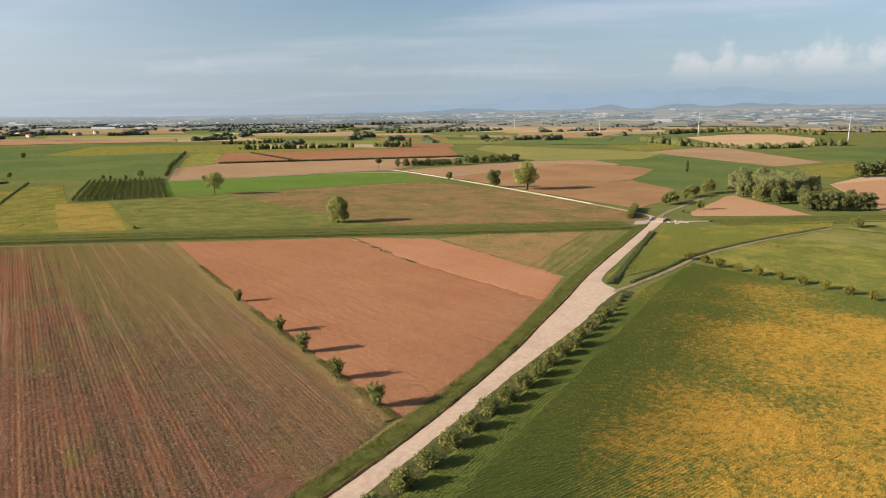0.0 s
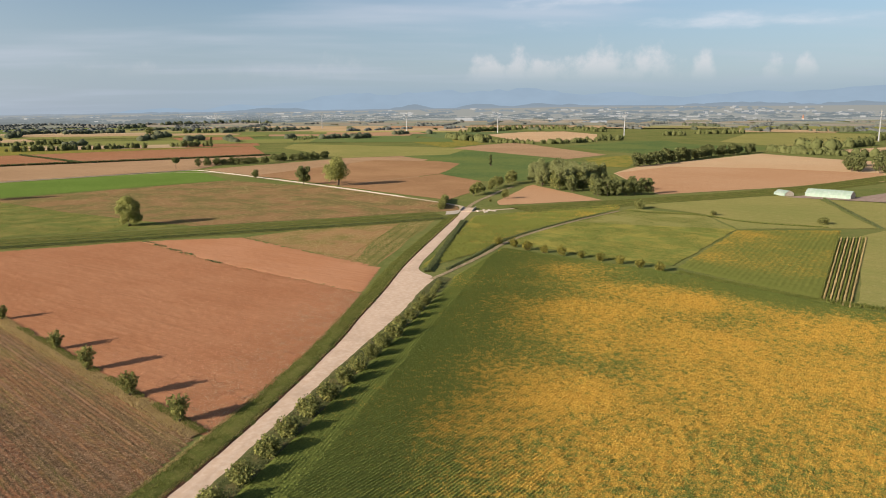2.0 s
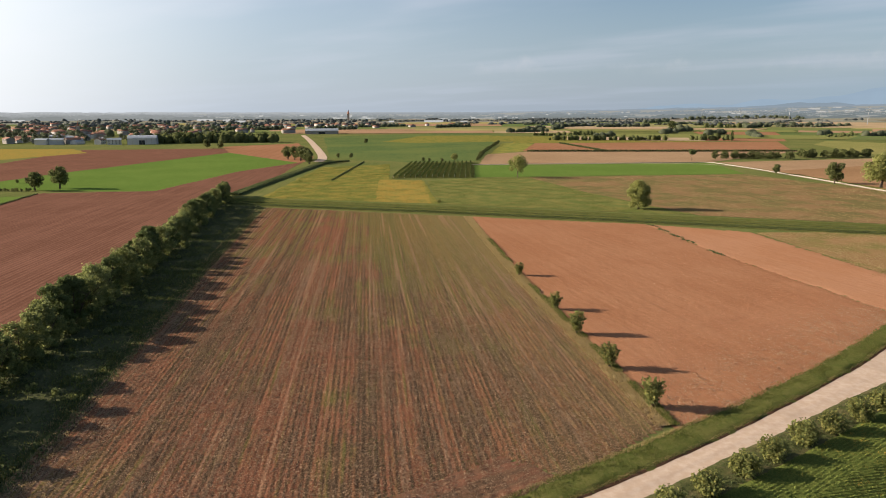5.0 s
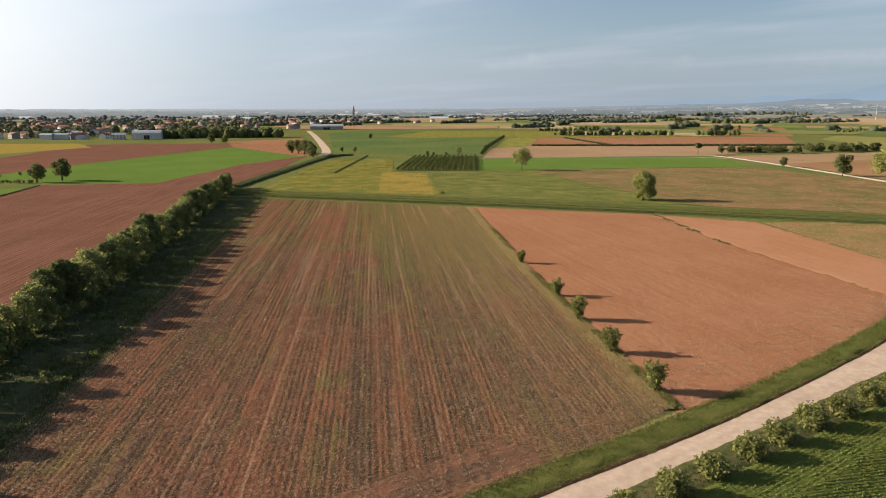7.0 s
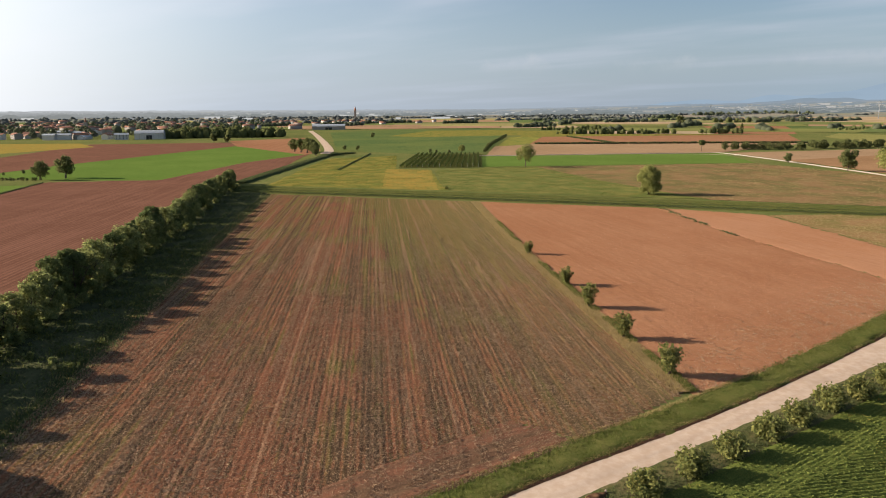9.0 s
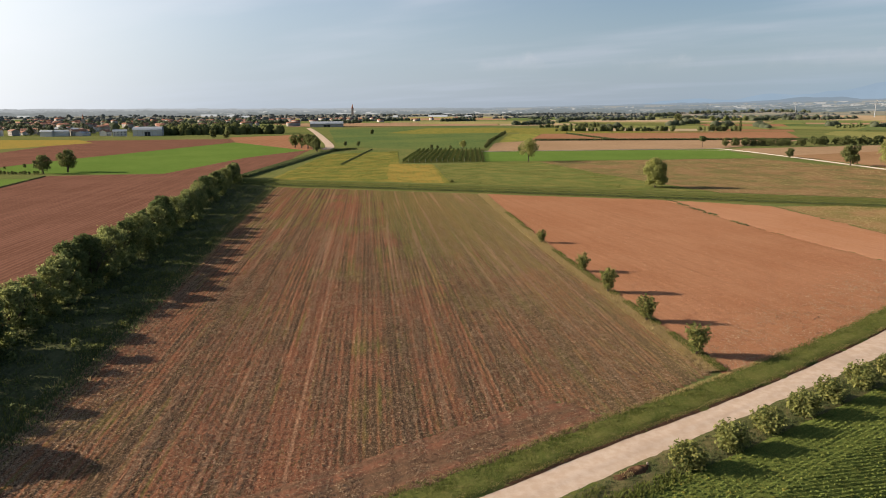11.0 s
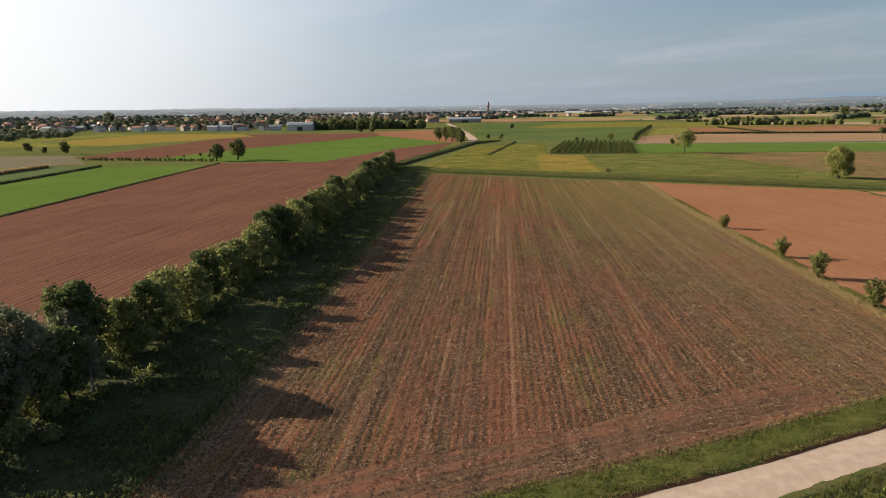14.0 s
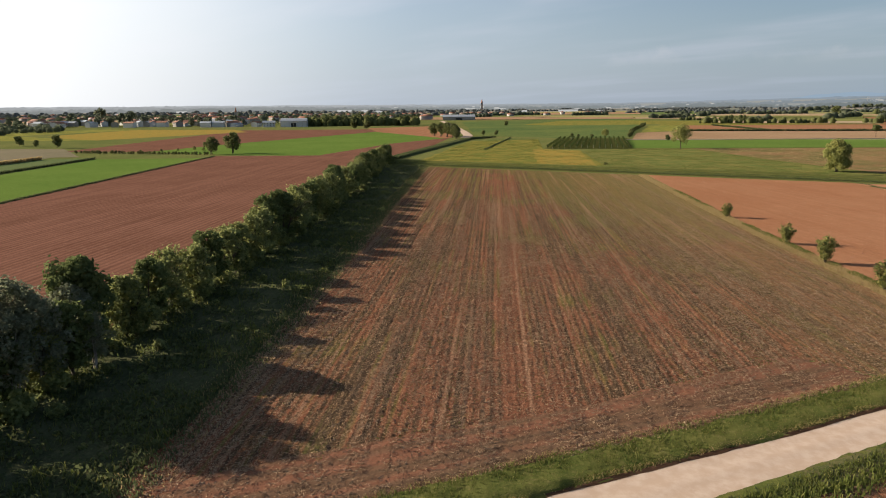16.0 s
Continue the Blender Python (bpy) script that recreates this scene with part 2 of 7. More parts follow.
def stubble_mat(name):
    """Red soil in stripes of bare, straw-covered and dark residue rows, greener where weeds have come up."""
    mat, n, shader = surface(name, 1.0, 0.0)
    at = n.tree.nodes.new("ShaderNodeTexCoord").outputs["Object"]
    sep = n.tree.nodes.new("ShaderNodeSeparateXYZ")
    n.link(at, sep.inputs[0])
    u = n.math("ADD", sep.outputs[0], n.math("MULTIPLY", sep.outputs[1], 0.03))
    rows_at = n.tree.nodes.new("ShaderNodeCombineXYZ")
    n.link(u, rows_at.inputs[0]), n.link(sep.outputs[1], rows_at.inputs[1])
    along_rows = rows_at.outputs[0]
    wide = n.noise(along_rows, 1.0, 2, 0.5, (0.16, 0.004, 0.0), 0.0, (5, 0, 0))
    band = n.noise(along_rows, 1.0, 2, 0.55, (0.52, 0.007, 0.0), 0.0, (3, 0, 0))
    thin = n.noise(along_rows, 1.0, 2, 0.6, (1.35, 0.016, 0.0), 0.0, (11, 4, 0))
    line = n.noise(along_rows, 1.0, 1, 0.5, (0.95, 0.009, 0.0), 0.0, (23, 8, 0))
    patch = n.noise(at, 0.05, 4, 0.6, shift=(2, 1, 0))
    clump = n.noise(at, 0.55, 4, 0.65, (1.0, 0.6, 1.0), shift=(1, 8, 0))
    grain = n.noise(at, 2.4, 5, 0.75)
    bits = n.noise(at, 7.5, 3, 0.75, (1.0, 0.55, 1.0), shift=(2, 5, 0))
    rows = n.tree.nodes.new("ShaderNodeTexWave")
    rows.wave_type, rows.bands_direction = "BANDS", "X"
    rows.inputs["Scale"].default_value, rows.inputs["Distortion"].default_value, rows.inputs["Detail Scale"].default_value = 0.314 / 0.75, 0.7, 0.4
    n.link(along_rows, rows.inputs["Vector"])
    rough = n.math("ADD", n.math("MULTIPLY", n.math("SUBTRACT", grain, 0.5), 0.34), n.math("MULTIPLY", n.math("SUBTRACT", clump, 0.5), 0.3))
    mixed = n.math("ADD", n.math("MULTIPLY", band, 0.42), n.math("ADD", n.math("MULTIPLY", thin, 0.33), n.math("MULTIPLY", wide, 0.25)))
    mixed = n.math("ADD", mixed, n.math("MULTIPLY", n.ramp(n.math("ABSOLUTE", n.math("ADD", u, 9.0)), 6.0, 1.0), 0.045))
    mixed = n.math("ADD", mixed, n.math("MULTIPLY", n.math("SUBTRACT", 0.5, patch), 0.16))
    mixed = n.math("ADD", n.math("ADD", mixed, rough), n.math("MULTIPLY", n.math("SUBTRACT", rows.outputs["Fac"], 0.5), 0.075))
    colour = n.mix(n.ramp(mixed, 0.45, 0.56), (0.096, 0.059, 0.033), (0.2, 0.082, 0.045))
    colour = n.mix(n.math("MULTIPLY", n.ramp(mixed, 0.46, 0.36), 0.75), colour, (0.078, 0.05, 0.03))
    # weeds: everywhere a little, thick in the far right of the field
    far_right = n.math("MULTIPLY", n.ramp(u, -16.0, 28.0), n.ramp(sep.outputs[1], 80.0, 210.0))
    weeds = n.math("ADD", n.math("MULTIPLY", patch, 0.8), n.math("ADD", n.math("MULTIPLY", far_right, 0.44), n.math("MULTIPLY", n.ramp(sep.outputs[1], 90.0, 260.0), 0.07)))
    weeds = n.math("ADD", weeds, n.math("ADD", n.math("MULTIPLY", n.math("SUBTRACT", thin, 0.5), 0.85), n.math("MULTIPLY", rough, 0.6)))
    weeds = n.math("MULTIPLY", n.ramp(weeds, 0.44, 0.62), n.math("SUBTRACT", 0.85, n.math("MULTIPLY", rows.outputs["Fac"], 0.35)))
    colour = n.mix(n.math("MULTIPLY", weeds, 0.9), colour, (0.135, 0.134, 0.036))
    # more straw cover towards the bushes
    cover = n.math("MULTIPLY", n.ramp(n.math("ADD", u, n.math("MULTIPLY", rough, 30.0)), 4.0, 38.0), 0.34)
    colour = n.mix(cover, colour, (0.25, 0.178, 0.075))
    # thin pale tracks of straw and loose soil
    colour = n.mix(n.math("MULTIPLY", n.ramp(n.math("ADD", line, n.math("MULTIPLY", rough, 0.25)), 0.585, 0.66), 0.55), colour, (0.285, 0.165, 0.098))
    colour = n.mix(n.math("MULTIPLY", n.ramp(bits, 0.56, 0.66), 0.7), colour, (0.4, 0.275, 0.175))
    colour = n.mix(n.math("MULTIPLY", n.ramp(bits, 0.50, 0.37), 0.8), colour, (0.04, 0.027, 0.017))
    n.link(colour, shader.inputs["Base Color"])
    b1 = n.tree.nodes.new("ShaderNodeBump")
    b1.inputs["Strength"].default_value, b1.inputs["Distance"].default_value = 0.8, 0.1
    n.link(grain, b1.inputs["Height"])
    n.link(b1.outputs[0], shader.inputs["Normal"])
    return mat


def leaf_mat(name, dark, light, accent=None, through_light=0.42, patch=0.0):
    """Foliage: every leaf spray its own tone, some light passing through it."""
    mat = bpy.data.materials.new(name)
    mat.use_nodes = True
    n = Nodes(mat.node_tree)
    island = n.tree.nodes.new("ShaderNodeNewGeometry").outputs["Random Per Island"]
    at = n.tree.nodes.new("ShaderNodeTexCoord").outputs["Object"]
    who = n.tree.nodes.new("ShaderNodeObjectInfo").outputs["Random"]
    colour = n.mix(island, dark, light)
    colour = n.mix(n.math("MULTIPLY", n.ramp(n.noise(at, 0.5, 3), 0.4, 0.7), 0.5), colour, light)
    if accent:
        colour = n.mix(n.math("MULTIPLY", n.ramp(island, 0.6, 1.0), n.math("MULTIPLY", who, 0.8)), colour, accent)
    colour = n.mix(n.math("MULTIPLY", who, 0.22), colour, tuple(v * 0.6 for v in dark))
    if patch:
        wide = n.noise(at, 1 / patch, 4, 0.6)
        colour = n.mix(n.ramp(wide, 0.42, 0.6), colour, accent)
    d = n.add("ShaderNodeBsdfDiffuse")
    t = n.add("ShaderNodeBsdfTranslucent")
    m = n.add("ShaderNodeMixShader")
    m.inputs[0].default_value = through_light
    n.link(colour, d.inputs[0]), n.link(colour, t.inputs[0])
    n.link(d.outputs[0], m.inputs[1]), n.link(t.outputs[0], m.inputs[2])
    end = n.add("ShaderNodeOutputMaterial")
    n.link(m.outputs[0], end.inputs[0])
    return mat


def plain_mat(name, a, b, scale=2.0, rough=0.8, metal=0.0, relief=0.01, island=False):
    """A surface with grain and stains between two close tones."""
    mat, n, shader = surface(name, rough, 0.0 if rough > 0.9 else 0.25)
    at = n.tree.nodes.new("ShaderNodeTexCoord").outputs["Object"]
    f = n.ramp(n.noise(at, scale, 5, 0.65), 0.35, 0.7)
    if island:
        f = n.math("MULTIPLY", n.math("ADD", f, n.tree.nodes.new("ShaderNodeNewGeometry").outputs["Random Per Island"]), 0.5)
    colour = n.mix(f, a, b)
    colour = n.mix(n.math("MULTIPLY", n.ramp(n.noise(at, scale * 0.13, 4), 0.45, 0.75), 0.4), colour, tuple(v * 0.7 for v in a))
    n.link(colour, shader.inputs["Base Color"])
    shader.inputs["Metallic"].default_value = metal
    if relief:
        b1 = n.tree.nodes.new("ShaderNodeBump")
        b1.inputs["Strength"].default_value, b1.inputs["Distance"].default_value = 0.6, relief
        n.link(n.noise(at, scale * 3, 4), b1.inputs["Height"])
        n.link(b1.outputs[0], shader.inputs["Normal"])
    return mat


def patchwork_mat(name, tones):
    """Fields too far off to be told apart singly: each island one of the tones."""
    mat, n, shader = surface(name, 1.0, 0.0)
    island = n.tree.nodes.new("ShaderNodeNewGeometry").outputs["Random Per Island"]
    ramp = n.tree.nodes.new("ShaderNodeValToRGB")
    ramp.color_ramp.interpolation = "CONSTANT"
    while len(ramp.color_ramp.elements) < len(tones):
        ramp.color_ramp.elements.new(0.5)
    for i, (e, tone) in enumerate(zip(ramp.color_ramp.elements, tones)):
        e.position, e.color = i / len(tones), (*tone, 1)
    n.link(island, ramp.inputs[0])
    at = n.tree.nodes.new("ShaderNodeTexCoord").outputs["Object"]
    f = n.math("MULTIPLY", n.ramp(n.noise(at, 0.01, 5, 0.6), 0.4, 0.7), 0.4)
    n.link(n.mix(f, ramp.outputs[0], (0.17, 0.15, 0.06)), shader.inputs["Base Color"])
    return mat


M = {
    "ground": field_mat("meadow_ground", (0.10, 0.125, 0.036), (0.165, 0.16, 0.055), (0.22, 0.19, 0.08), 60, fine=0.5),
    "verge": field_mat("verge_grass", (0.074, 0.09, 0.023), (0.122, 0.118, 0.035), (0.19, 0.152, 0.062), 4, fine=1.6, relief=0.12),
    "shrub_verge": field_mat("dry_green_verge", (0.07, 0.08, 0.028), (0.125, 0.108, 0.047), (0.2, 0.152, 0.088), 3, fine=1.4, streak=0.1, relief=0.1, edges=(0.42, 0.6)),
    "stubble": stubble_mat("stubble_soil"),
    "headland": field_mat("headland_soil", (0.128, 0.076, 0.045), (0.2, 0.09, 0.053), (0.25, 0.15, 0.096), 7, turn=-2.086, fine=2.6, streak=0.72, row=2.3, row_depth=0.35, row_colour=(0.125, 0.083, 0.05), relief=0.08, edges=(0.42, 0.58)),
    "red_soil": field_mat("harrowed_red_soil", (0.292, 0.132, 0.066), (0.329, 0.158, 0.083), (0.37, 0.194, 0.112), 26, fine=1.1, streak=0.36, relief=0.09, turn=-0.2, edges=(0.38, 0.62)),
    "red_pale": field_mat("pale_harrowed_soil", (0.352, 0.166, 0.084), (0.385, 0.193, 0.105), (0.425, 0.23, 0.138), 26, fine=1.1, streak=0.36, relief=0.09, turn=-0.2, edges=(0.38, 0.62)),
    "brown_soil": field_mat("ploughed_brown_soil", (0.155, 0.074, 0.048), (0.205, 0.1, 0.067), (0.24, 0.13, 0.09), 22, fine=0.8, streak=0.6, row=1.4, row_depth=0.3, edges=(0.4, 0.6)),
    "mixed_brown": field_mat("weedy_fallow", (0.14, 0.122, 0.046), (0.228, 0.138, 0.067), (0.25, 0.168, 0.086), 20, fine=0.5, streak=0.25, edges=(0.43, 0.58)),
    "weedy_green": field_mat("weedy_meadow", (0.14, 0.165, 0.04), (0.27, 0.23, 0.056), (0.29, 0.24, 0.07), 12, fine=0.5, streak=0.25, edges=(0.42, 0.62)),
    "bright": field_mat("young_green_crop", (0.1, 0.158, 0.032), (0.122, 0.178, 0.038), (0.135, 0.186, 0.046), 40, fine=0.4, streak=0.2),
    "dark_crop": field_mat("dark_green_crop", (0.082, 0.122, 0.042), (0.125, 0.15, 0.047), (0.165, 0.172, 0.055), 90, fine=0.2, streak=0.2, edges=(0.4, 0.64)),
    "yellow_crop": field_mat("yellowing_soybean_crop", (0.12, 0.142, 0.034), (0.26, 0.2, 0.048), (0.29, 0.22, 0.06), 9, fine=0.9, row=2.2, row_depth=0.07, streak=0.1, edges=(0.36, 0.68)),
    "orange_crop": field_mat("ripe_soybean_crop", (0.31, 0.205, 0.048), (0.235, 0.196, 0.05), (0.33, 0.225, 0.06), 7, fine=0.6, row=2.2, row_depth=0.07, streak=0.15, edges=(0.42, 0.6)),
    "brown_fallow": field_mat("orange_brown_fallow", (0.25, 0.142, 0.072), (0.31, 0.18, 0.092), (0.34, 0.21, 0.12), 70, fine=0.3, streak=0.3, edges=(0.42, 0.6)),
    "tan": field_mat("dry_stubble_field", (0.43, 0.275, 0.155), (0.46, 0.325, 0.19), (0.49, 0.36, 0.225), 130, fine=0.3, streak=0.3),
    "tan_orange": field_mat("orange_stubble_field", (0.36, 0.2, 0.105), (0.40, 0.24, 0.135), (0.43, 0.28, 0.165), 130, fine=0.3, streak=0.3),
    "pink": field_mat("dry_brown_soil", (0.285, 0.18, 0.10), (0.345, 0.225, 0.13), (0.38, 0.26, 0.165), 80, fine=0.3, streak=0.3),
    "rust": field_mat("reddish_ploughed_soil", (0.272, 0.128, 0.066), (0.315, 0.16, 0.088), (0.35, 0.195, 0.112), 100, fine=0.3, row=9.0, row_depth=0.12),
    "olive": field_mat("olive_pasture", (0.184, 0.188, 0.058), (0.248, 0.219, 0.076), (0.296, 0.248, 0.106), 70, fine=0.4),
    "grey_green": field_mat("grey_green_lucerne", (0.104, 0.140, 0.054), (0.127, 0.153, 0.063), (0.153, 0.172, 0.081), 60, fine=0.4),
    "fallow_red": field_mat("reddish_fallow", (0.165, 0.148, 0.047), (0.275, 0.165, 0.078), (0.31, 0.2, 0.10), 24, turn=-0.2, fine=0.8, streak=0.2, edges=(0.41, 0.56)),
    "fallow_green": field_mat("fallow_in_green_strips", (0.128, 0.132, 0.04), (0.19, 0.158, 0.058), (0.23, 0.18, 0.07), 16, turn=-2.17, fine=0.9, streak=0.3, row=3.4, row_depth=0.16, row_colour=(0.07, 0.085, 0.024)),
    "grey_fallow": field_mat("greyish_fallow", (0.165, 0.15, 0.09), (0.21, 0.175, 0.115), (0.24, 0.2, 0.13), 60, fine=0.4),
    "dry_verge": field_mat("dry_margin_grass", (0.27, 0.2, 0.088), (0.35, 0.255, 0.13), (0.39, 0.29, 0.16), 6, fine=1.6, relief=0.08),
    "meadow_dark": field_mat("rough_olive_meadow", (0.098, 0.128, 0.034), (0.2, 0.178, 0.055), (0.23, 0.19, 0.07), 9, fine=0.9, streak=0.1, edges=(0.34, 0.68)),
    "gravel": plain_mat("white_gravel", (0.455, 0.335, 0.243), (0.525, 0.408, 0.315), 0.9, 0.95, relief=0.012),
    "lane": plain_mat("pale_dirt_lane", (0.370, 0.296, 0.200), (0.444, 0.363, 0.259), 0.8, 0.95),
    "track": plain_mat("worn_dirt_track", (0.22, 0.17, 0.10), (0.34, 0.27, 0.17), 0.8, 0.95),
    "yard": plain_mat("dusty_yard", (0.244, 0.178, 0.141), (0.311, 0.237, 0.192), 0.5, 0.95),
    "earth": plain_mat("bare_dark_earth", (0.067, 0.037, 0.022), (0.111, 0.063, 0.037), 2.0, 0.95, relief=0.05),
    "bark": plain_mat("rough_bark", (0.067, 0.048, 0.033), (0.126, 0.096, 0.074), 6.0, 0.9, relief=0.03),
    "pale_bark": plain_mat("pale_bark", (0.222, 0.200, 0.163), (0.311, 0.281, 0.237), 6.0, 0.9, relief=0.02),
    "rough": field_mat("rank_grass", (0.052, 0.06, 0.03), (0.092, 0.095, 0.045), (0.14, 0.125, 0.065), 9, fine=1.2, relief=0.15),
    "straw": plain_mat("maize_straw", (0.2, 0.12, 0.066), (0.5, 0.36, 0.23), 3.0, 0.95, relief=0, island=True),
    "clod": plain_mat("red_clods", (0.30, 0.125, 0.065), (0.48, 0.24, 0.14), 3.0, 0.95, relief=0, island=True),
    "leaf_hedge": leaf_mat("hedge_leaves", (0.15, 0.172, 0.07), (0.33, 0.345, 0.13), (0.38, 0.375, 0.11), through_light=0.55),
    "leaf_dark": leaf_mat("dark_tree_leaves", (0.082, 0.104, 0.042), (0.185, 0.215, 0.08), through_light=0.5),
    "leaf_mid": leaf_mat("field_tree_leaves", (0.115, 0.132, 0.05), (0.18, 0.188, 0.074)),
    "leaf_airy": leaf_mat("thin_grey_leaves", (0.15, 0.165, 0.10), (0.26, 0.27, 0.17), through_light=0.55),
    "leaf_sun": leaf_mat("sunlit_poplar_leaves", (0.166, 0.186, 0.059), (0.346, 0.339, 0.115), (0.435, 0.365, 0.102)),
    "leaf_shrub": leaf_mat("shrub_leaves", (0.1, 0.12, 0.042), (0.285, 0.28, 0.09), (0.39, 0.34, 0.11)),
    "leaf_grey": leaf_mat("grey_willow_leaves", (0.18, 0.195, 0.08), (0.31, 0.315, 0.135)),
    "leaf_gold": leaf_mat("golden_bush_leaves", (0.13, 0.13, 0.03), (0.30, 0.26, 0.06)),
    "grass": leaf_mat("grass_blades", (0.08, 0.105, 0.025), (0.165, 0.176, 0.045), (0.31, 0.26, 0.1)),
    "dry_grass": leaf_mat("dry_grass", (0.31, 0.23, 0.1), (0.48, 0.36, 0.18), (0.37, 0.28, 0.12)),
    "weeds": leaf_mat("tall_weeds", (0.072, 0.088, 0.04), (0.15, 0.168, 0.07)),
    # distance haze painted into leaf colours: paler and greyer than nearer trees
    "far_leaf_hazed": leaf_mat("hazed_distant_leaves", (0.12, 0.14, 0.085), (0.195, 0.212, 0.135), through_light=0.6),
    "horizon_leaf_hazed": leaf_mat("hazy_distant_woods", (0.168, 0.181, 0.166), (0.193, 0.204, 0.185), through_light=0.5),
    "wall_white": plain_mat("white_plaster", (0.518, 0.496, 0.459), (0.592, 0.570, 0.533), 0.7, 0.85, island=True),
    "wall_mixed": plain_mat("pastel_plaster", (0.24, 0.21, 0.18), (0.40, 0.375, 0.34), 0.01, 0.85, relief=0, island=True),
    "roof": plain_mat("terracotta_tiles", (0.222, 0.089, 0.052), (0.311, 0.148, 0.089), 1.5, 0.85, island=True),
    "roof_grey": plain_mat("grey_metal_roof", (0.296, 0.318, 0.340), (0.407, 0.429, 0.444), 0.4, 0.6, island=True),
    "glass_dark": plain_mat("dark_window_glass", (0.022, 0.026, 0.030), (0.044, 0.052, 0.059), 3.0, 0.2, relief=0),
    "tarp": plain_mat("pale_green_sheeting", (0.2, 0.265, 0.21), (0.26, 0.32, 0.265), 0.5, 0.7),
    "steel": plain_mat("galvanised_steel", (0.275, 0.280, 0.284), (0.329, 0.333, 0.337), 1.0, 0.5, relief=0),
    "concrete": plain_mat("pale_concrete", (0.355, 0.340, 0.311), (0.444, 0.429, 0.392), 2.0, 0.9),
    "patchwork": patchwork_mat("distant_fields", [(0.143, 0.165, 0.055), (0.374, 0.259, 0.149), (0.187, 0.193, 0.061), (0.308, 0.264, 0.099), (0.407, 0.297, 0.187), (0.110, 0.149, 0.050), (0.341, 0.204, 0.121), (0.396, 0.281, 0.165), (0.242, 0.220, 0.094)]),
    # field tones with haze painted in: pale, greyish, low in contrast
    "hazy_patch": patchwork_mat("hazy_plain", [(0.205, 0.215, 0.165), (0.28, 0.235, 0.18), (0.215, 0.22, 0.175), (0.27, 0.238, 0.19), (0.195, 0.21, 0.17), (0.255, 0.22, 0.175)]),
}


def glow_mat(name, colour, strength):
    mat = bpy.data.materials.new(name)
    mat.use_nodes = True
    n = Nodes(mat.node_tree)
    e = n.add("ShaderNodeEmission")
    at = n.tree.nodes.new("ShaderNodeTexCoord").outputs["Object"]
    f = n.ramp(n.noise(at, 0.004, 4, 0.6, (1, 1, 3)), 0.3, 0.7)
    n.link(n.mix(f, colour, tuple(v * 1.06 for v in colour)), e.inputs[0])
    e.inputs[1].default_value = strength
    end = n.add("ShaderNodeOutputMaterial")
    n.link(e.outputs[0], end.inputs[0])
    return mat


# mountains emit one blue tone, painted in for the haze before them
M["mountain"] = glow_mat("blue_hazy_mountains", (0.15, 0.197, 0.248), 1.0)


# ---- building blocks ----
from mathutils.geometry import delaunay_2d_cdt

RNG = np.random.default_rng(7)


def mesh_of(name, verts, faces, mat, smooth=False):
    """A mesh from arrays of vertices and of equal-sized faces."""
    verts, faces = np.asarray(verts, np.float32).reshape(-1, 3), np.asarray(faces, np.int32)
    me = bpy.data.meshes.new(name)
    k = faces.shape[1]
    me.vertices.add(len(verts))
    me.vertices.foreach_set("co", verts.ravel())
    me.loops.add(faces.size)
    me.loops.foreach_set("vertex_index", faces.ravel())
    me.polygons.add(len(faces))
    me.polygons.foreach_set("loop_start", np.arange(0, faces.size, k, dtype=np.int32))
    if smooth:
        me.polygons.foreach_set("use_smooth", np.ones(len(faces), bool))
    me.materials.append(mat)
    me.update(calc_edges=True)
    return me


def thing(name, label, category, group="", kind="", at=(0, 0, 0), turn=0.0, size=1.0):
    ob = new(name)
    ob.matrix_basis = pose(*at, 0, 0, turn) @ Matrix.Diagonal((size, size, size, 1))
    return tagged(ob, label, category, group, kind)


def part(name, data, parent, label=""):
    """Links mesh data, or a bmesh with its material as a pair, as one part under a thing."""
    if isinstance(data, tuple):
        bm, mat = data
        me = bpy.data.meshes.new(name)
        bm.to_mesh(me)
        bm.free()
        me.materials.append(mat)
        data = me
    ob = new(name, data)
    ob.parent = parent
    return tagged(ob, label)


def inside(poly, x, y):
    """Which of the points lie in the polygon."""
    hit = np.zeros(np.shape(x), bool)
    for (ax, ay), (bx, by) in zip(poly, poly[1:] + poly[:1]):
        cross = (ay > y) != (by > y)
        with np.errstate(divide="ignore", invalid="ignore"):
            hit ^= cross & (x < (bx - ax) * (y - ay) / (by - ay + 1e-12) + ax)
    return hit


def smooth_noise(x, y, scale, seed=0):
    """Value noise in metres, 0 to 1, on arrays."""
    r = np.random.default_rng(seed).random((256, 256))
    u, v = np.asarray(x) / scale + 1000.0, np.asarray(y) / scale + 1000.0
    i, j = np.floor(u).astype(int), np.floor(v).astype(int)
    f, g = u - i, v - j
    f, g = f * f * (3 - 2 * f), g * g * (3 - 2 * g)
    a, b, c, d = r[i % 256, j % 256], r[(i + 1) % 256, j % 256], r[i % 256, (j + 1) % 256], r[(i + 1) % 256, (j + 1) % 256]
    return (a * (1 - f) + b * f) * (1 - g) + (c * (1 - f) + d * f) * g


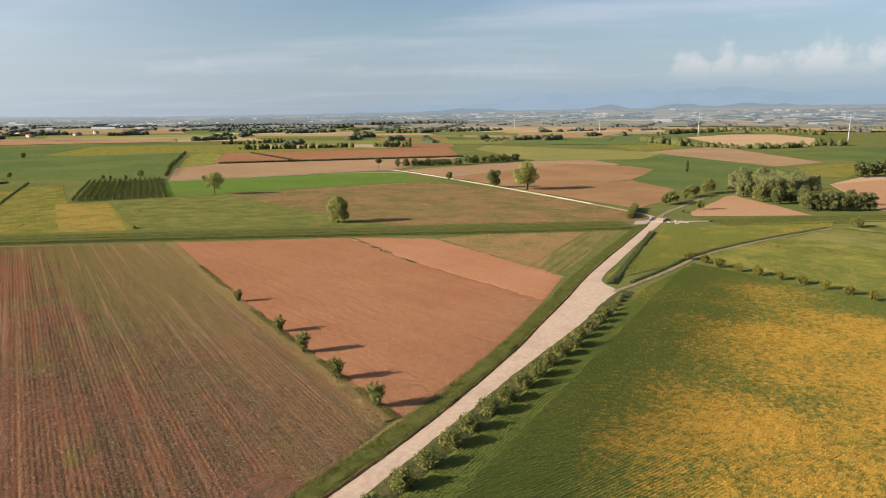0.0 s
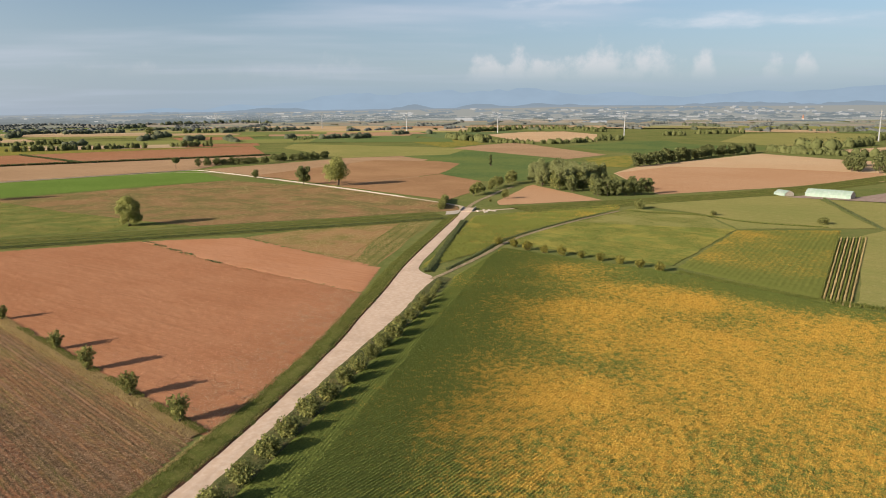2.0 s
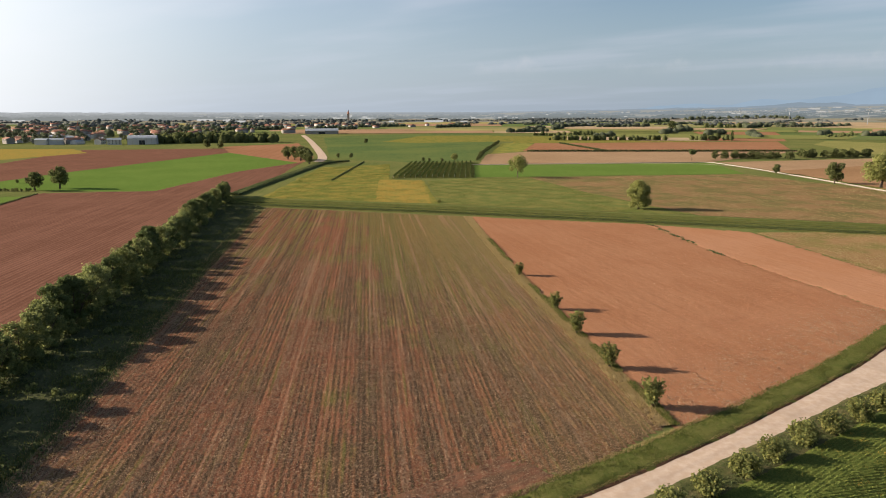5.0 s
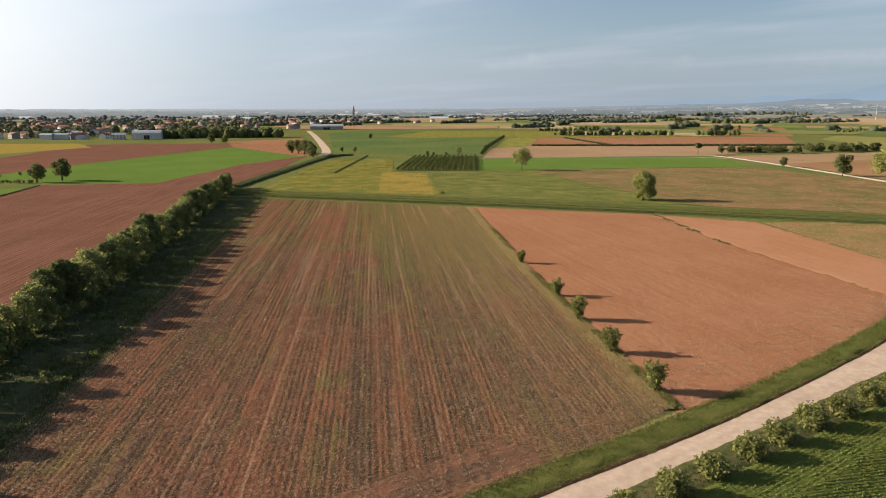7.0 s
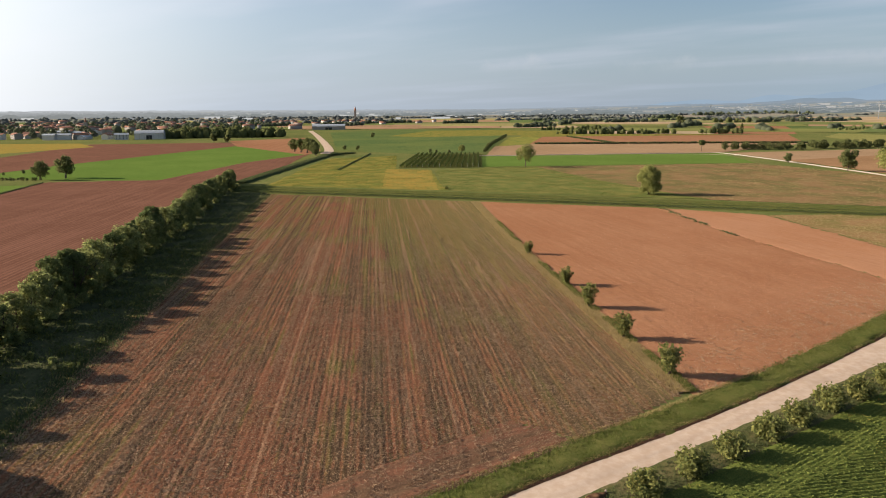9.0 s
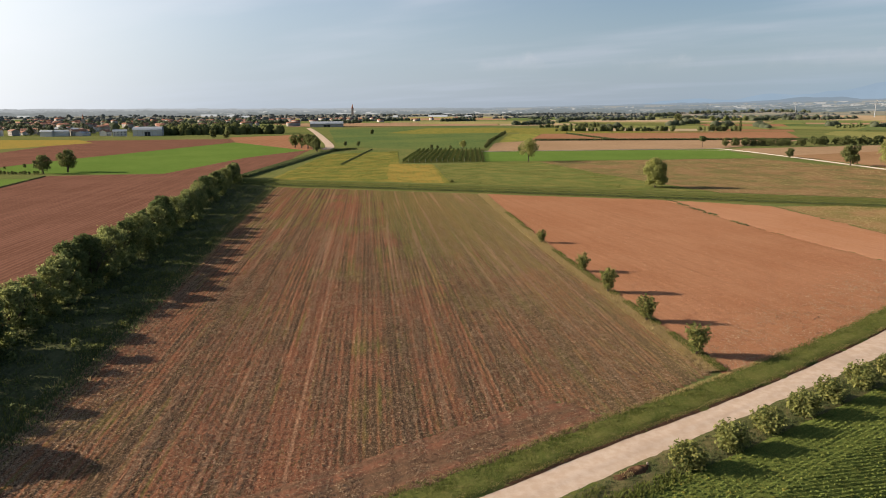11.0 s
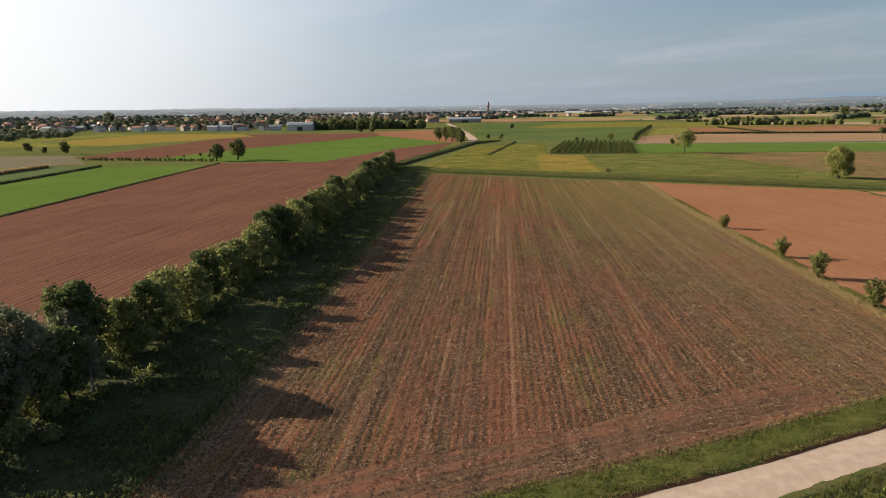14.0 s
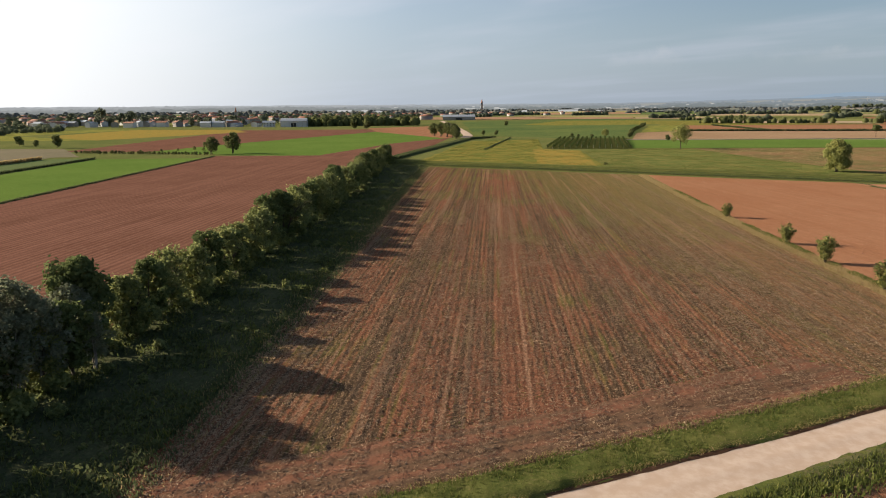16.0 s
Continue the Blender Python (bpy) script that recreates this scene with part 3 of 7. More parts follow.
def relief_field(name, poly, dx, dy, height, mat, label, turn=0.0, category="field", ragged=0.6):
    """A field whose furrows, rows and clods are real relief: a grid in the rows' direction, cut to the polygon with an uneven edge."""
    c, s = math.cos(turn), math.sin(turn)
    p = np.array(poly, float)
    u, v = p[:, 0] * c + p[:, 1] * s, -p[:, 0] * s + p[:, 1] * c
    gu, gv = np.arange(u.min() - 1, u.max() + 1, dx), np.arange(v.min() - 1, v.max() + 1, dy)
    U, V = np.meshgrid(gu, gv, indexing="ij")
    X, Y = U * c - V * s, U * s + V * c
    Z = height(U, V, X, Y)
    cu, cv = (U[:-1, :-1] + dx / 2), (V[:-1, :-1] + dy / 2)
    cx, cy = cu * c - cv * s, cu * s + cv * c
    wob = (smooth_noise(cx, cy, 2.2, 5) - 0.5) * 2 * ragged + RNG.normal(0, 0.35 * ragged, cx.shape)
    keep = inside(poly, cx + wob, cy + wob)
    near = np.zeros(U.shape)
    near[:-1, :-1] += keep
    near[1:, 1:] += keep
    near /= 2
    for _ in range(5):
        near[1:-1, 1:-1] = (near[1:-1, 1:-1] + near[:-2, 1:-1] + near[2:, 1:-1] + near[1:-1, :-2] + near[1:-1, 2:]) / 5
    Z = 0.04 + (Z - 0.04) * np.clip(near * 2.2 - 1.15, 0, 1)
    idx = np.arange(U.size).reshape(U.shape)
    f = np.stack([idx[:-1, :-1], idx[1:, :-1], idx[1:, 1:], idx[:-1, 1:]], -1)[keep]
    used, f = np.unique(f, return_inverse=True)
    verts = np.stack([X, Y, Z], -1).reshape(-1, 3)[used]
    return tagged(new(name, mesh_of(name, verts, f.reshape(-1, 4), mat, True)), label, category, kind="structure")


LAYER = [0.03]


def flat_field(name, poly, mat, label, category="field"):
    """A field seen from far off: one sheet with an uneven edge, a little over the ground."""
    LAYER[0] += 0.002 if math.hypot(*poly[0]) < 620 else 0.008
    pts = []
    for (ax, ay), (bx, by) in zip(poly, poly[1:] + poly[:1]):
        n = max(2, int(math.hypot(bx - ax, by - ay) / 6))
        for i in range(n):
            x, y = ax + (bx - ax) * i / n, ay + (by - ay) * i / n
            k = 1.6 if i else 0.3
            pts.append((x + (float(smooth_noise(x, y, 9, 3)) - 0.5) * k, y + (float(smooth_noise(x, y, 9, 4)) - 0.5) * k))
    co, _, faces, *_ = delaunay_2d_cdt([Vector(p) for p in pts], [], [list(range(len(pts)))], 1, 1e-4)
    me = bpy.data.meshes.new(name)
    me.from_pydata([(p.x, p.y, LAYER[0]) for p in co], [], faces)
    me.materials.append(mat)
    return tagged(new(name, me), label, category, kind="structure")


def resample(points, step):
    """Even steps along a line, rounded at its corners."""
    p = np.array(points, float)
    for _ in range(2):
        q = [p[0]]
        for a, b in zip(p[:-1], p[1:]):
            q += [0.75 * a + 0.25 * b, 0.25 * a + 0.75 * b]
        p = np.array(q + [p[-1]])
    d = np.r_[0, np.cumsum(np.linalg.norm(np.diff(p, axis=0), axis=1))]
    t = np.linspace(0, d[-1], max(2, int(d[-1] / step)))
    return np.stack([np.interp(t, d, p[:, 0]), np.interp(t, d, p[:, 1])], -1)


def ribbon(points, offsets, heights, step=1.0, wobble=0.0, seed=1, bumps=0.0):
    """A strip along a line with a profile across it: metres to the left of the line, and heights."""
    p = resample(points, step)
    d = np.gradient(p, axis=0)
    d /= np.linalg.norm(d, axis=1)[:, None]
    left = np.stack([-d[:, 1], d[:, 0]], -1)
    V = []
    for k, (o, h) in enumerate(zip(offsets, heights)):
        q = p + left * o
        q = q + left * ((smooth_noise(p[:, 0] * 3, p[:, 1] * 3 + 40 * k, 4.0, seed) - 0.5) * 2 * wobble)[:, None]
        z = h + (smooth_noise(q[:, 0], q[:, 1], 1.7, seed + 9) - 0.4) * bumps * (h > 0.09)
        V.append(np.c_[q, z])
    V = np.stack(V, 1)
    idx = np.arange(len(p) * len(offsets)).reshape(len(p), len(offsets))
    f = np.stack([idx[:-1, :-1], idx[:-1, 1:], idx[1:, 1:], idx[1:, :-1]], -1).reshape(-1, 4)[:, ::-1]
    return V.reshape(-1, 3), f


def sprays(where, normal, size, rng, long=1.4, droop=0.0):
    """Bent leaf sprays: two triangles each, turned about their outward way."""
    n = len(where)
    normal = normal + rng.normal(0, 0.55, (n, 3))
    normal /= np.linalg.norm(normal, axis=1)[:, None] + 1e-9
    a = np.cross(normal, rng.normal(0, 1, (n, 3)))
    a /= np.linalg.norm(a, axis=1)[:, None] + 1e-9
    b = np.cross(normal, a)
    s = size * rng.uniform(0.6, 1.35, (n, 1))
    v = np.stack([where - a * s * long * 0.5, where + b * s * 0.5 + normal * s * 0.15, where + a * s * long * 0.5 - np.array([0, 0, 1.0]) * s * droop, where - b * s * 0.5 + normal * s * 0.15], 1)
    return v.reshape(-1, 3), np.arange(4 * n).reshape(n, 4)


def crown_mesh(name, blobs, count, size, mat, rng, droop=0.1, fill=0.35, lift=0.2):
    """Leaf sprays on and in a heap of rounded masses (x, y, z, radius, squash)."""
    P, N = [], []
    vol = np.array([b[3] ** 2 for b in blobs])
    for (x, y, z, r, q), k in zip(blobs, (count * vol / vol.sum()).astype(int) + 1):
        d = rng.normal(0, 1, (k, 3))
        d /= np.linalg.norm(d, axis=1)[:, None]
        lump = 0.8 + 0.4 * smooth_noise(d[:, 0] * 2 + x, d[:, 1] * 2 + d[:, 2] * 3, 0.8, int(rng.integers(99)))
        rad = r * lump * np.where(rng.random(k) < fill, rng.uniform(0.35, 1, k), np.where(rng.random(k) < 0.16, rng.uniform(1.0, 1.4, k), rng.uniform(0.8, 1.06, k)))
        P.append(np.array([x, y, z]) + d * rad[:, None] * np.array([1, 1, q]))
        N.append(d + np.array([0, 0, lift]))
    P, N = np.concatenate(P), np.concatenate(N)
    v, f = sprays(P, N, size, rng, droop=droop)
    v[:, 2] = np.maximum(v[:, 2], 0.02)
    return mesh_of(name, v, f, mat)


def limb(bm, points, radii, sides=7):
    """A tapered, bent branch."""
    rings = []
    for (x, y, z), r in zip(points, radii):
        rings.append([bm.verts.new((x + r * math.cos(2 * math.pi * i / sides), y + r * math.sin(2 * math.pi * i / sides), z)) for i in range(sides)])
    for a, b in zip(rings[:-1], rings[1:]):
        for i in range(sides):
            bm.faces.new((a[i], a[(i + 1) % sides], b[(i + 1) % sides], b[i]))
    bm.faces.new(rings[-1])


def trunk_mesh(height, radius, spread, rng, mat, stems=1, limbs=6):
    bm = bmesh.new()
    for s in range(stems):
        lean = rng.normal(0, 0.05 * height * (1 if stems == 1 else 3), 2)
        top = height * rng.uniform(0.7, 0.85)
        off = rng.normal(0, radius * (0 if stems == 1 else 1.5), 2)
        line = [(off[0] + lean[0] * f ** 1.5, off[1] + lean[1] * f ** 1.5, top * f - (0.15 if f == 0 else 0)) for f in (0, 0.12, 0.4, 0.7, 1)]
        limb(bm, line, [radius * 1.35, radius, radius * 0.75, radius * 0.45, radius * 0.12], 6)
        for k in range(limbs):
            f = rng.uniform(0.35, 0.85)
            x, y, z = off[0] + lean[0] * f ** 1.5, off[1] + lean[1] * f ** 1.5, top * f
            a = rng.uniform(0, 6.28)
            r = spread * rng.uniform(0.5, 0.9)
            limb(bm, [(x, y, z), (x + r * 0.5 * math.cos(a), y + r * 0.5 * math.sin(a), z + r * 0.35), (x + r * math.cos(a), y + r * math.sin(a), z + r * 0.8)], [radius * 0.4, radius * 0.25, radius * 0.06], 4)
    me = bpy.data.meshes.new("trunk")
    bm.to_mesh(me)
    bm.free()
    me.materials.append(mat)
    return me


def heap(height, width, base, count, rng, squash=0.8, top=0.6, lump=1.0):
    """Uneven rounded masses within a crown that begins at base and ends at height."""
    out = []
    mid, half = (height + base) / 2, (height - base) / 2
    for i in range(count):
        f = -0.85 + 1.7 * (i + 0.5) / count
        wide = math.sqrt(max(0.05, 1 - abs(f + 0.25 * (1 - top)) ** 2.2))
        reach = width * 0.5 * wide * rng.uniform(0.25, 0.85)
        a = 2.4 * i + rng.uniform(-0.8, 0.8)
        r = width * lump * rng.uniform(0.10, 0.205)
        z = mid + half * f * (1 - r / (2.2 * half))
        out.append((reach * math.cos(a), reach * math.sin(a), max(z, r * 0.5), r, squash * rng.uniform(0.8, 1.25)))
    return out


def tree_kind(height, width, base, leaves, size, leaf, bark="bark", stems=1, masses=12, radius=0.2, seed=0, squash=0.85, top=0.6, droop=0.1, limbs=6, lump=1.0, fill=0.35, lift=0.2):
    rng = np.random.default_rng(seed)
    blobs = heap(height, width, base, int(masses * 1.5), rng, squash, top, lump)
    return (trunk_mesh(height * 0.92, radius, width * 0.42, rng, M[bark], stems, limbs), crown_mesh("crown", blobs, leaves, size, M[leaf], rng, droop, fill, lift))


def shoot_kind(height, width, shoots, per, size, leaf, radius, seed, clear=0.12, bark="bark", flare=0.0):
    """A coppiced bush: long shoots fanning from one stool, leafy from near the foot to the tip."""
    rng = np.random.default_rng(seed)
    bm = bmesh.new()
    P, N = [], []
    for i in range(shoots):
        a, lean = 2.4 * i + rng.uniform(-0.5, 0.5), math.sqrt((i + 0.5) / shoots)
        tip = np.array([math.cos(a) * width * 0.52 * lean, math.sin(a) * width * 0.52 * lean, height * (1 - (0.42 - 0.2 * flare) * lean ** 2) * rng.uniform(0.82, 1.1)])
        bend = np.array([tip[0] * (0.75 - 0.5 * flare), tip[1] * (0.75 - 0.5 * flare), tip[2] * (0.4 + 0.12 * flare)])
        at = lambda t: 2 * t * (1 - t) * bend + t * t * tip
        limb(bm, [at(0.0) - np.array([0, 0, 0.1]), at(0.5), at(0.97)], [radius, radius * 0.6, radius * 0.15], 4)
        t = rng.uniform(clear, 1.02, per)[:, None]
        P.append(2 * t * (1 - t) * bend + t * t * tip + rng.normal(0, 1, (per, 3)) * (0.03 + 0.085 * (1.12 - t)) * width)
        N.append(np.tile(tip / np.linalg.norm(tip), (per, 1)) * 0.5 + rng.normal(0, 0.5, (per, 3)) + np.array([0, 0, 0.3]))
    v, f = sprays(np.concatenate(P), np.concatenate(N), size, rng, 1.7, 0.25)
    v[:, 2] = np.maximum(v[:, 2], 0.02)
    me = bpy.data.meshes.new("trunk")
    bm.to_mesh(me)
    bm.free()
    me.materials.append(M[bark])
    return me, mesh_of("crown", v, f, M[leaf])


def tree(kind, x, y, turn, size, label, name="tree", category="tree", group=""):
    ob = thing(name, label, category, group, at=(x, y, 0), turn=turn, size=size)
    part("trunk", kind[0], ob)
    part("crown", kind[1], ob)
    return ob


def plant_stuff(name, xy, size, per, mat, label, height=0.5, z0=0.0, seed=3, category="grass", spread=0.3, bend=0.3):
    """Uncountable plants: small tufts of standing blades at the places given."""
    rng = np.random.default_rng(seed)
    n = len(xy)
    base = np.repeat(np.c_[xy, np.full(n, z0)], per, 0)
    k = len(base)
    a = rng.uniform(0, 6.28, k)
    base[:, 0] += np.cos(a) * rng.uniform(0, spread, k)
    base[:, 1] += np.sin(a) * rng.uniform(0, spread, k)
    h = height * rng.uniform(0.5, 1.3, k)
    wdt = size * rng.uniform(0.6, 1.3, k)
    b = rng.uniform(0, 6.28, k)
    lean = rng.normal(0, bend, (k, 2)) * h[:, None]
    side = np.stack([np.cos(b) * wdt / 2, np.sin(b) * wdt / 2, np.zeros(k)], -1)
    tip = base + np.c_[lean, h]
    v = np.stack([base - side, base + side, tip + side * 0.5, tip - side * 0.35], 1).reshape(-1, 3)
    return tagged(new(name, mesh_of(name, v, np.arange(4 * k).reshape(k, 4), mat)), label, category, kind="stuff")


def scatter(poly, count, rng, keep=None):
    p = np.array(poly, float)
    out = np.zeros((0, 2))
    while len(out) < count:
        q = rng.uniform(p.min(0), p.max(0), (count * 2, 2))
        q = q[inside(poly, q[:, 0], q[:, 1])]
        if keep is not None:
            q = q[rng.random(len(q)) < keep(q[:, 0], q[:, 1])]
        out = np.concatenate([out, q])
    return out[:count]


def along(points, step, width, rng, jitter=0.5):
    """Places strewn along a line."""
    p = resample(points, step)
    d = np.gradient(p, axis=0)
    d /= np.linalg.norm(d, axis=1)[:, None]
    return p + np.stack([-d[:, 1], d[:, 0]], -1) * rng.uniform(-width, width, (len(p), 1)) + rng.normal(0, jitter * step, p.shape)


def box_bm(bm, x0, x1, y0, y1, z0, z1):
    v = [bm.verts.new((x, y, z)) for z in (z0, z1) for x, y in ((x0, y0), (x1, y0), (x1, y1), (x0, y1))]
    for q in ((3, 2, 1, 0), (4, 5, 6, 7), (0, 1, 5, 4), (1, 2, 6, 5), (2, 3, 7, 6), (3, 0, 4, 7)):
        bm.faces.new([v[i] for i in q])
    return v


# ---- the ground, out to the horizon ----
FAR = 4850.0


def far_rise(x, y):
    """The plain climbs gently towards the mountains in the north-east."""
    r, bearing = np.hypot(x, y), np.degrees(np.arctan2(x, y))
    return np.clip((r - 2000) / (FAR - 2000), 0, 1) ** 1.5 * (30 + 72 * np.clip((bearing - 8) / 50, 0, 1) * np.clip((140 - bearing) / 40, 0, 1))


ring = np.r_[0, np.geomspace(60, FAR, 40)]
ang = np.linspace(0, 2 * math.pi, 97)[:-1]
RR, AA = np.meshgrid(ring, ang, indexing="ij")
rise = far_rise(RR * np.cos(AA), RR * np.sin(AA))
gv = np.stack([RR * np.cos(AA), RR * np.sin(AA), rise], -1).reshape(-1, 3)
gi = np.arange(RR.size).reshape(RR.shape)
gf = np.stack([gi[:-1], gi[1:], np.roll(gi, -1, 1)[1:], np.roll(gi, -1, 1)[:-1]], -1).reshape(-1, 4)
tagged(new("ground", mesh_of("ground", gv, gf, M["ground"], True)), "flat green plain of meadow and farmland", "ground", kind="structure")

# ---- fields round the camera ----
STUBBLE = [(-39.8, 44), (-7.5, 60), (15.2, 73.6), (21.2, 69.2), (36.6, 79.9), (36.2, 88.0), (33, 165), (32.5, 258), (-50.5, 291), (-46.5, 196), (-41.5, 114), (-39.5, 67)]


def stubble_relief(u, v, x, y):
    row = np.abs(((x + 0.03 * y + 0.3 * smooth_noise(x, y, 25, 2)) / 0.75) % 1 - 0.5) * 2
    edge = np.clip((y - (0.56 * x + 57.5)) / 3.0 - 1.5, 0, 1)
    head = np.abs(((y - 0.56 * x) / 0.9) % 1 - 0.5) * 2
    return 0.06 + (row * edge + head * (1 - edge)) * 0.07 + smooth_noise(x, y, 0.6, 8) * 0.09 + smooth_noise(x, y, 7, 1) * 0.05


relief_field("field_stubble", STUBBLE, 0.25, 0.8, stubble_relief, M["stubble"], "maize stubble on red soil with straw and green weed rows", ragged=0.15)

HEADLAND = [(-38.5, 36.5), (-14, 50), (-4, 54.6), (21, 69), (18.6, 71.0), (15, 75.0), (-7.8, 61.4), (-40, 45.5)]
relief_field("field_headland", HEADLAND, 0.35, 0.3, stubble_relief, M["headland"], "turned red-brown headland strewn with straw", turn=0.515, ragged=1.0)

RED = [(38, 79.6), (50, 85.0), (81, 106), (102, 123), (95, 180), (93, 234), (33.4, 257.5), (34, 165), (37, 88)]


def red_relief(u, v, x, y):
    return 0.05 + smooth_noise(x, y, 0.7, 4) * 0.07 + smooth_noise(x * 3, y * 0.4, 1.0, 6) * 0.05 + smooth_noise(x, y, 9, 2) * 0.06


relief_field("field_red", RED, 0.5, 0.8, red_relief, M["red_soil"], "bare harrowed orange-red soil field", turn=0.25)

relief_field("field_red", [(102, 123), (124, 141), (122, 215), (93, 234), (95, 180)], 0.5, 0.8, red_relief, M["red_pale"], "paler half of the bare harrowed field", turn=0.25)
BROWN = [(-59, 20), (-59, 140), (-66, 212), (-77, 337), (-67, 430), (-66, 560), (-99, 473), (-117, 358), (-172, 353), (-152, 175), (-132, 10)]


def plough_relief(u, v, x, y):
    row = np.abs((u / 1.4) % 1 - 0.5) * 2
    return 0.05 + row * 0.04 + smooth_noise(x, y, 0.8, 4) * 0.06


relief_field("field_ploughed", BROWN, 0.35, 2.2, plough_relief, M["brown_soil"], "ploughed reddish-brown field with long furrows")

F = flat_field
F("field_fallow", [(124, 143), (150, 160), (180, 183), (205, 195), (165, 212), (123, 214)], M["fallow_red"], "fallow reddish field with green edges beside the gravel road")
F("field_strips", [(125, 144), (150, 161), (187, 184), (205, 195), (190, 201), (158, 180), (138, 165), (125, 153)], M["fallow_green"], "green weed strips along the edge of the fallow field")
F("field_green", [(-133, 10), (-152.5, 175), (-170, 341), (-225, 331), (-213, 250), (-195, 40)], M["bright"], "bright green young crop field")
F("field_green", [(-162, 361), (-117, 359), (-99.5, 474), (-67, 546), (-155, 696), (-215, 466), (-228, 386)], M["bright"], "bright green young crop field behind a ploughed field")
F("field_brown", [(-285, 390), (-229, 388), (-216, 470), (-156, 698), (-175, 780), (-324, 765)], M["brown_soil"], "brown ploughed field near the village")
F("field_brown", [(-67, 548), (-62, 610), (-112, 900), (-190, 820), (-155, 698)], M["rust"], "reddish ploughed field beside the lane")
F("field_yellow", [(-400, 560), (-460, 620), (-470, 800), (-345, 789), (-296, 708), (-354, 532)], M["orange_crop"], "yellow ripening crop field near the village")
F("field_green", [(-493, 617), (-400, 560), (-354, 532), (-470, 520), (-560, 600), (-537, 817), (-470, 810)], M["weedy_green"], "green crop field near the village")
F("field_lucerne", [(-195, 60), (-208, 177), (-227, 333), (-233, 339), (-253, 328), (-243, 208), (-225, 60)], M["grey_green"], "grey-green lucerne strip")
F("field_brown", [(-240, 215), (-253, 300), (-256, 345), (-300, 395), (-420, 420), (-420, 280), (-300, 150)], M["grey_fallow"], "dry greyish fallow field")
F("field_yellow", [(-250, 100), (-266, 228), (-272, 324), (-350, 369), (-370, 439), (-485, 515), (-540, 440), (-400, 200)], M["weedy_green"], "yellow-green ripening field beyond the sorghum")
F("field_maize", [(-225, 60), (-243, 208), (-253, 328), (-265, 342), (-266, 228), (-248, 60)], M["rust"], "rust-brown ripe sorghum strip")
F("field_grey", [(-344, 365), (-362, 420), (-302, 417), (-244, 346), (-264, 342), (-272, 324)], M["grey_fallow"], "grey bare wedge of soil")
F("field_olive", [(163, 868), (210, 1106), (559, 1181), (429, 882)], M["yellow_crop"], "yellow-olive strip behind the rust field")
F("field_rust", [(341, 926), (541, 885), (680, 1131), (813, 1385), (680, 1509), (560, 1185), (436, 930)], M["rust"], "broad brown field with a columnar tree")
F("field_crop", [(680, 1131), (565, 744), (620, 905), (909, 1201), (815, 1380)], M["dark_crop"], "green crop field far off")
F("field_soybean", [(-58, 324), (-47, 500), (4, 528), (3, 408), (23, 396), (24, 295)], M["yellow_crop"], "yellow-green soybean field beside the ditch")
F("field_soybean", [(-3, 406), (22, 399), (21, 297), (-4, 306)], M["orange_crop"], "ripe orange-yellow soybean plot")
F("field_crop", [(-48, 606), (-100, 1120), (120, 1320), (215, 1230), (146, 878), (76, 556), (20, 546)], M["dark_crop"], "large dark green crop field")
F("field_yellow", [(-5, 931), (61, 1168), (173, 1172), (243, 1105), (203, 928), (139, 917), (36, 893)], M["yellow_crop"], "yellowish band of ripening crop")
F("field_crop", [(81, 560), (99, 647), (144, 694), (188, 862), (150, 872)], M["weedy_green"], "light green meadow strip")
F("field_green", [(67, 511), (56, 416), (232, 422), (256, 517)], M["bright"], "vivid green young crop strip")
F("field_tan", [(72, 520), (97, 645), (144, 682), (414, 655), (300, 560), (262, 527)], M["pink"], "dry pinkish stubble strip")
F("field_rust", [(140, 690), (191, 866), (525, 879), (414, 664)], M["rust"], "rust-red ploughed strip")
F("field_weedy", [(24, 294), (25, 395), (56, 412), (88, 411), (101, 330), (122, 254), (100, 262)], M["meadow_dark"], "weedy green meadow behind the canal")
F("field_fallow", [(122, 252), (101, 330), (88, 411), (231, 419), (250, 330), (243, 222), (229, 205), (175, 228)], M["mixed_brown"], "brown fallow field with green weeds")
F("field_brown", [(262, 335), (263, 520), (440, 556), (560, 520), (387, 421), (340, 345)], M["pink"], "brown ploughed field behind the trees")
F("field_brown", [(260, 338), (263, 440), (440, 510), (472, 440), (457, 408), (366, 350)], M["brown_fallow"], "orange-brown fallow field behind the trees")
F("field_brown", [(258, 334), (254, 236), (272, 244), (300, 254), (344, 290), (366, 348)], M["brown_fallow"], "brown bare field behind the lane")
F("field_crop", [(368, 349), (345, 290), (362, 270), (450, 285), (520, 300), (583, 389), (679, 611), (560, 545), (500, 534), (458, 412)], M["dark_crop"], "green crop field with an ivied stump")
F("field_crop", [(520, 793), (440, 560), (560, 520), (690, 605), (610, 900)], M["olive"], "green meadow strip")
F("field_pink", [(583, 378), (675, 387), (884, 675), (760, 650), (669, 616), (600, 430)], M["pink"], "pale pinkish bare field")
F("field_yellow", [(514, 303), (595, 366), (681, 367), (653, 331), (520, 278)], M["yellow_crop"], "yellow-green crop patch behind the grove")
F("field_crop", [(668, 352), (716, 374), (820, 540), (1010, 560), (990, 300), (838, 293)], M["dark_crop"], "dark green crop field behind the tree row")
F("field_tan", [(461, 257), (540, 277), (814, 270), (760, 180), (745, 132), (525, 92), (352, 167)], M["tan"], "wide tan stubble field")
F("field_tan", [(463, 257), (555, 256), (590, 192), (596, 106), (525, 93), (354, 167)], M["tan_orange"], "orange-brown nearer half of the wide stubble field")
F("field_red", [(256, 203), (268, 214), (340, 248), (348, 250), (308, 176)], M["tan_orange"], "small triangular bare orange field")
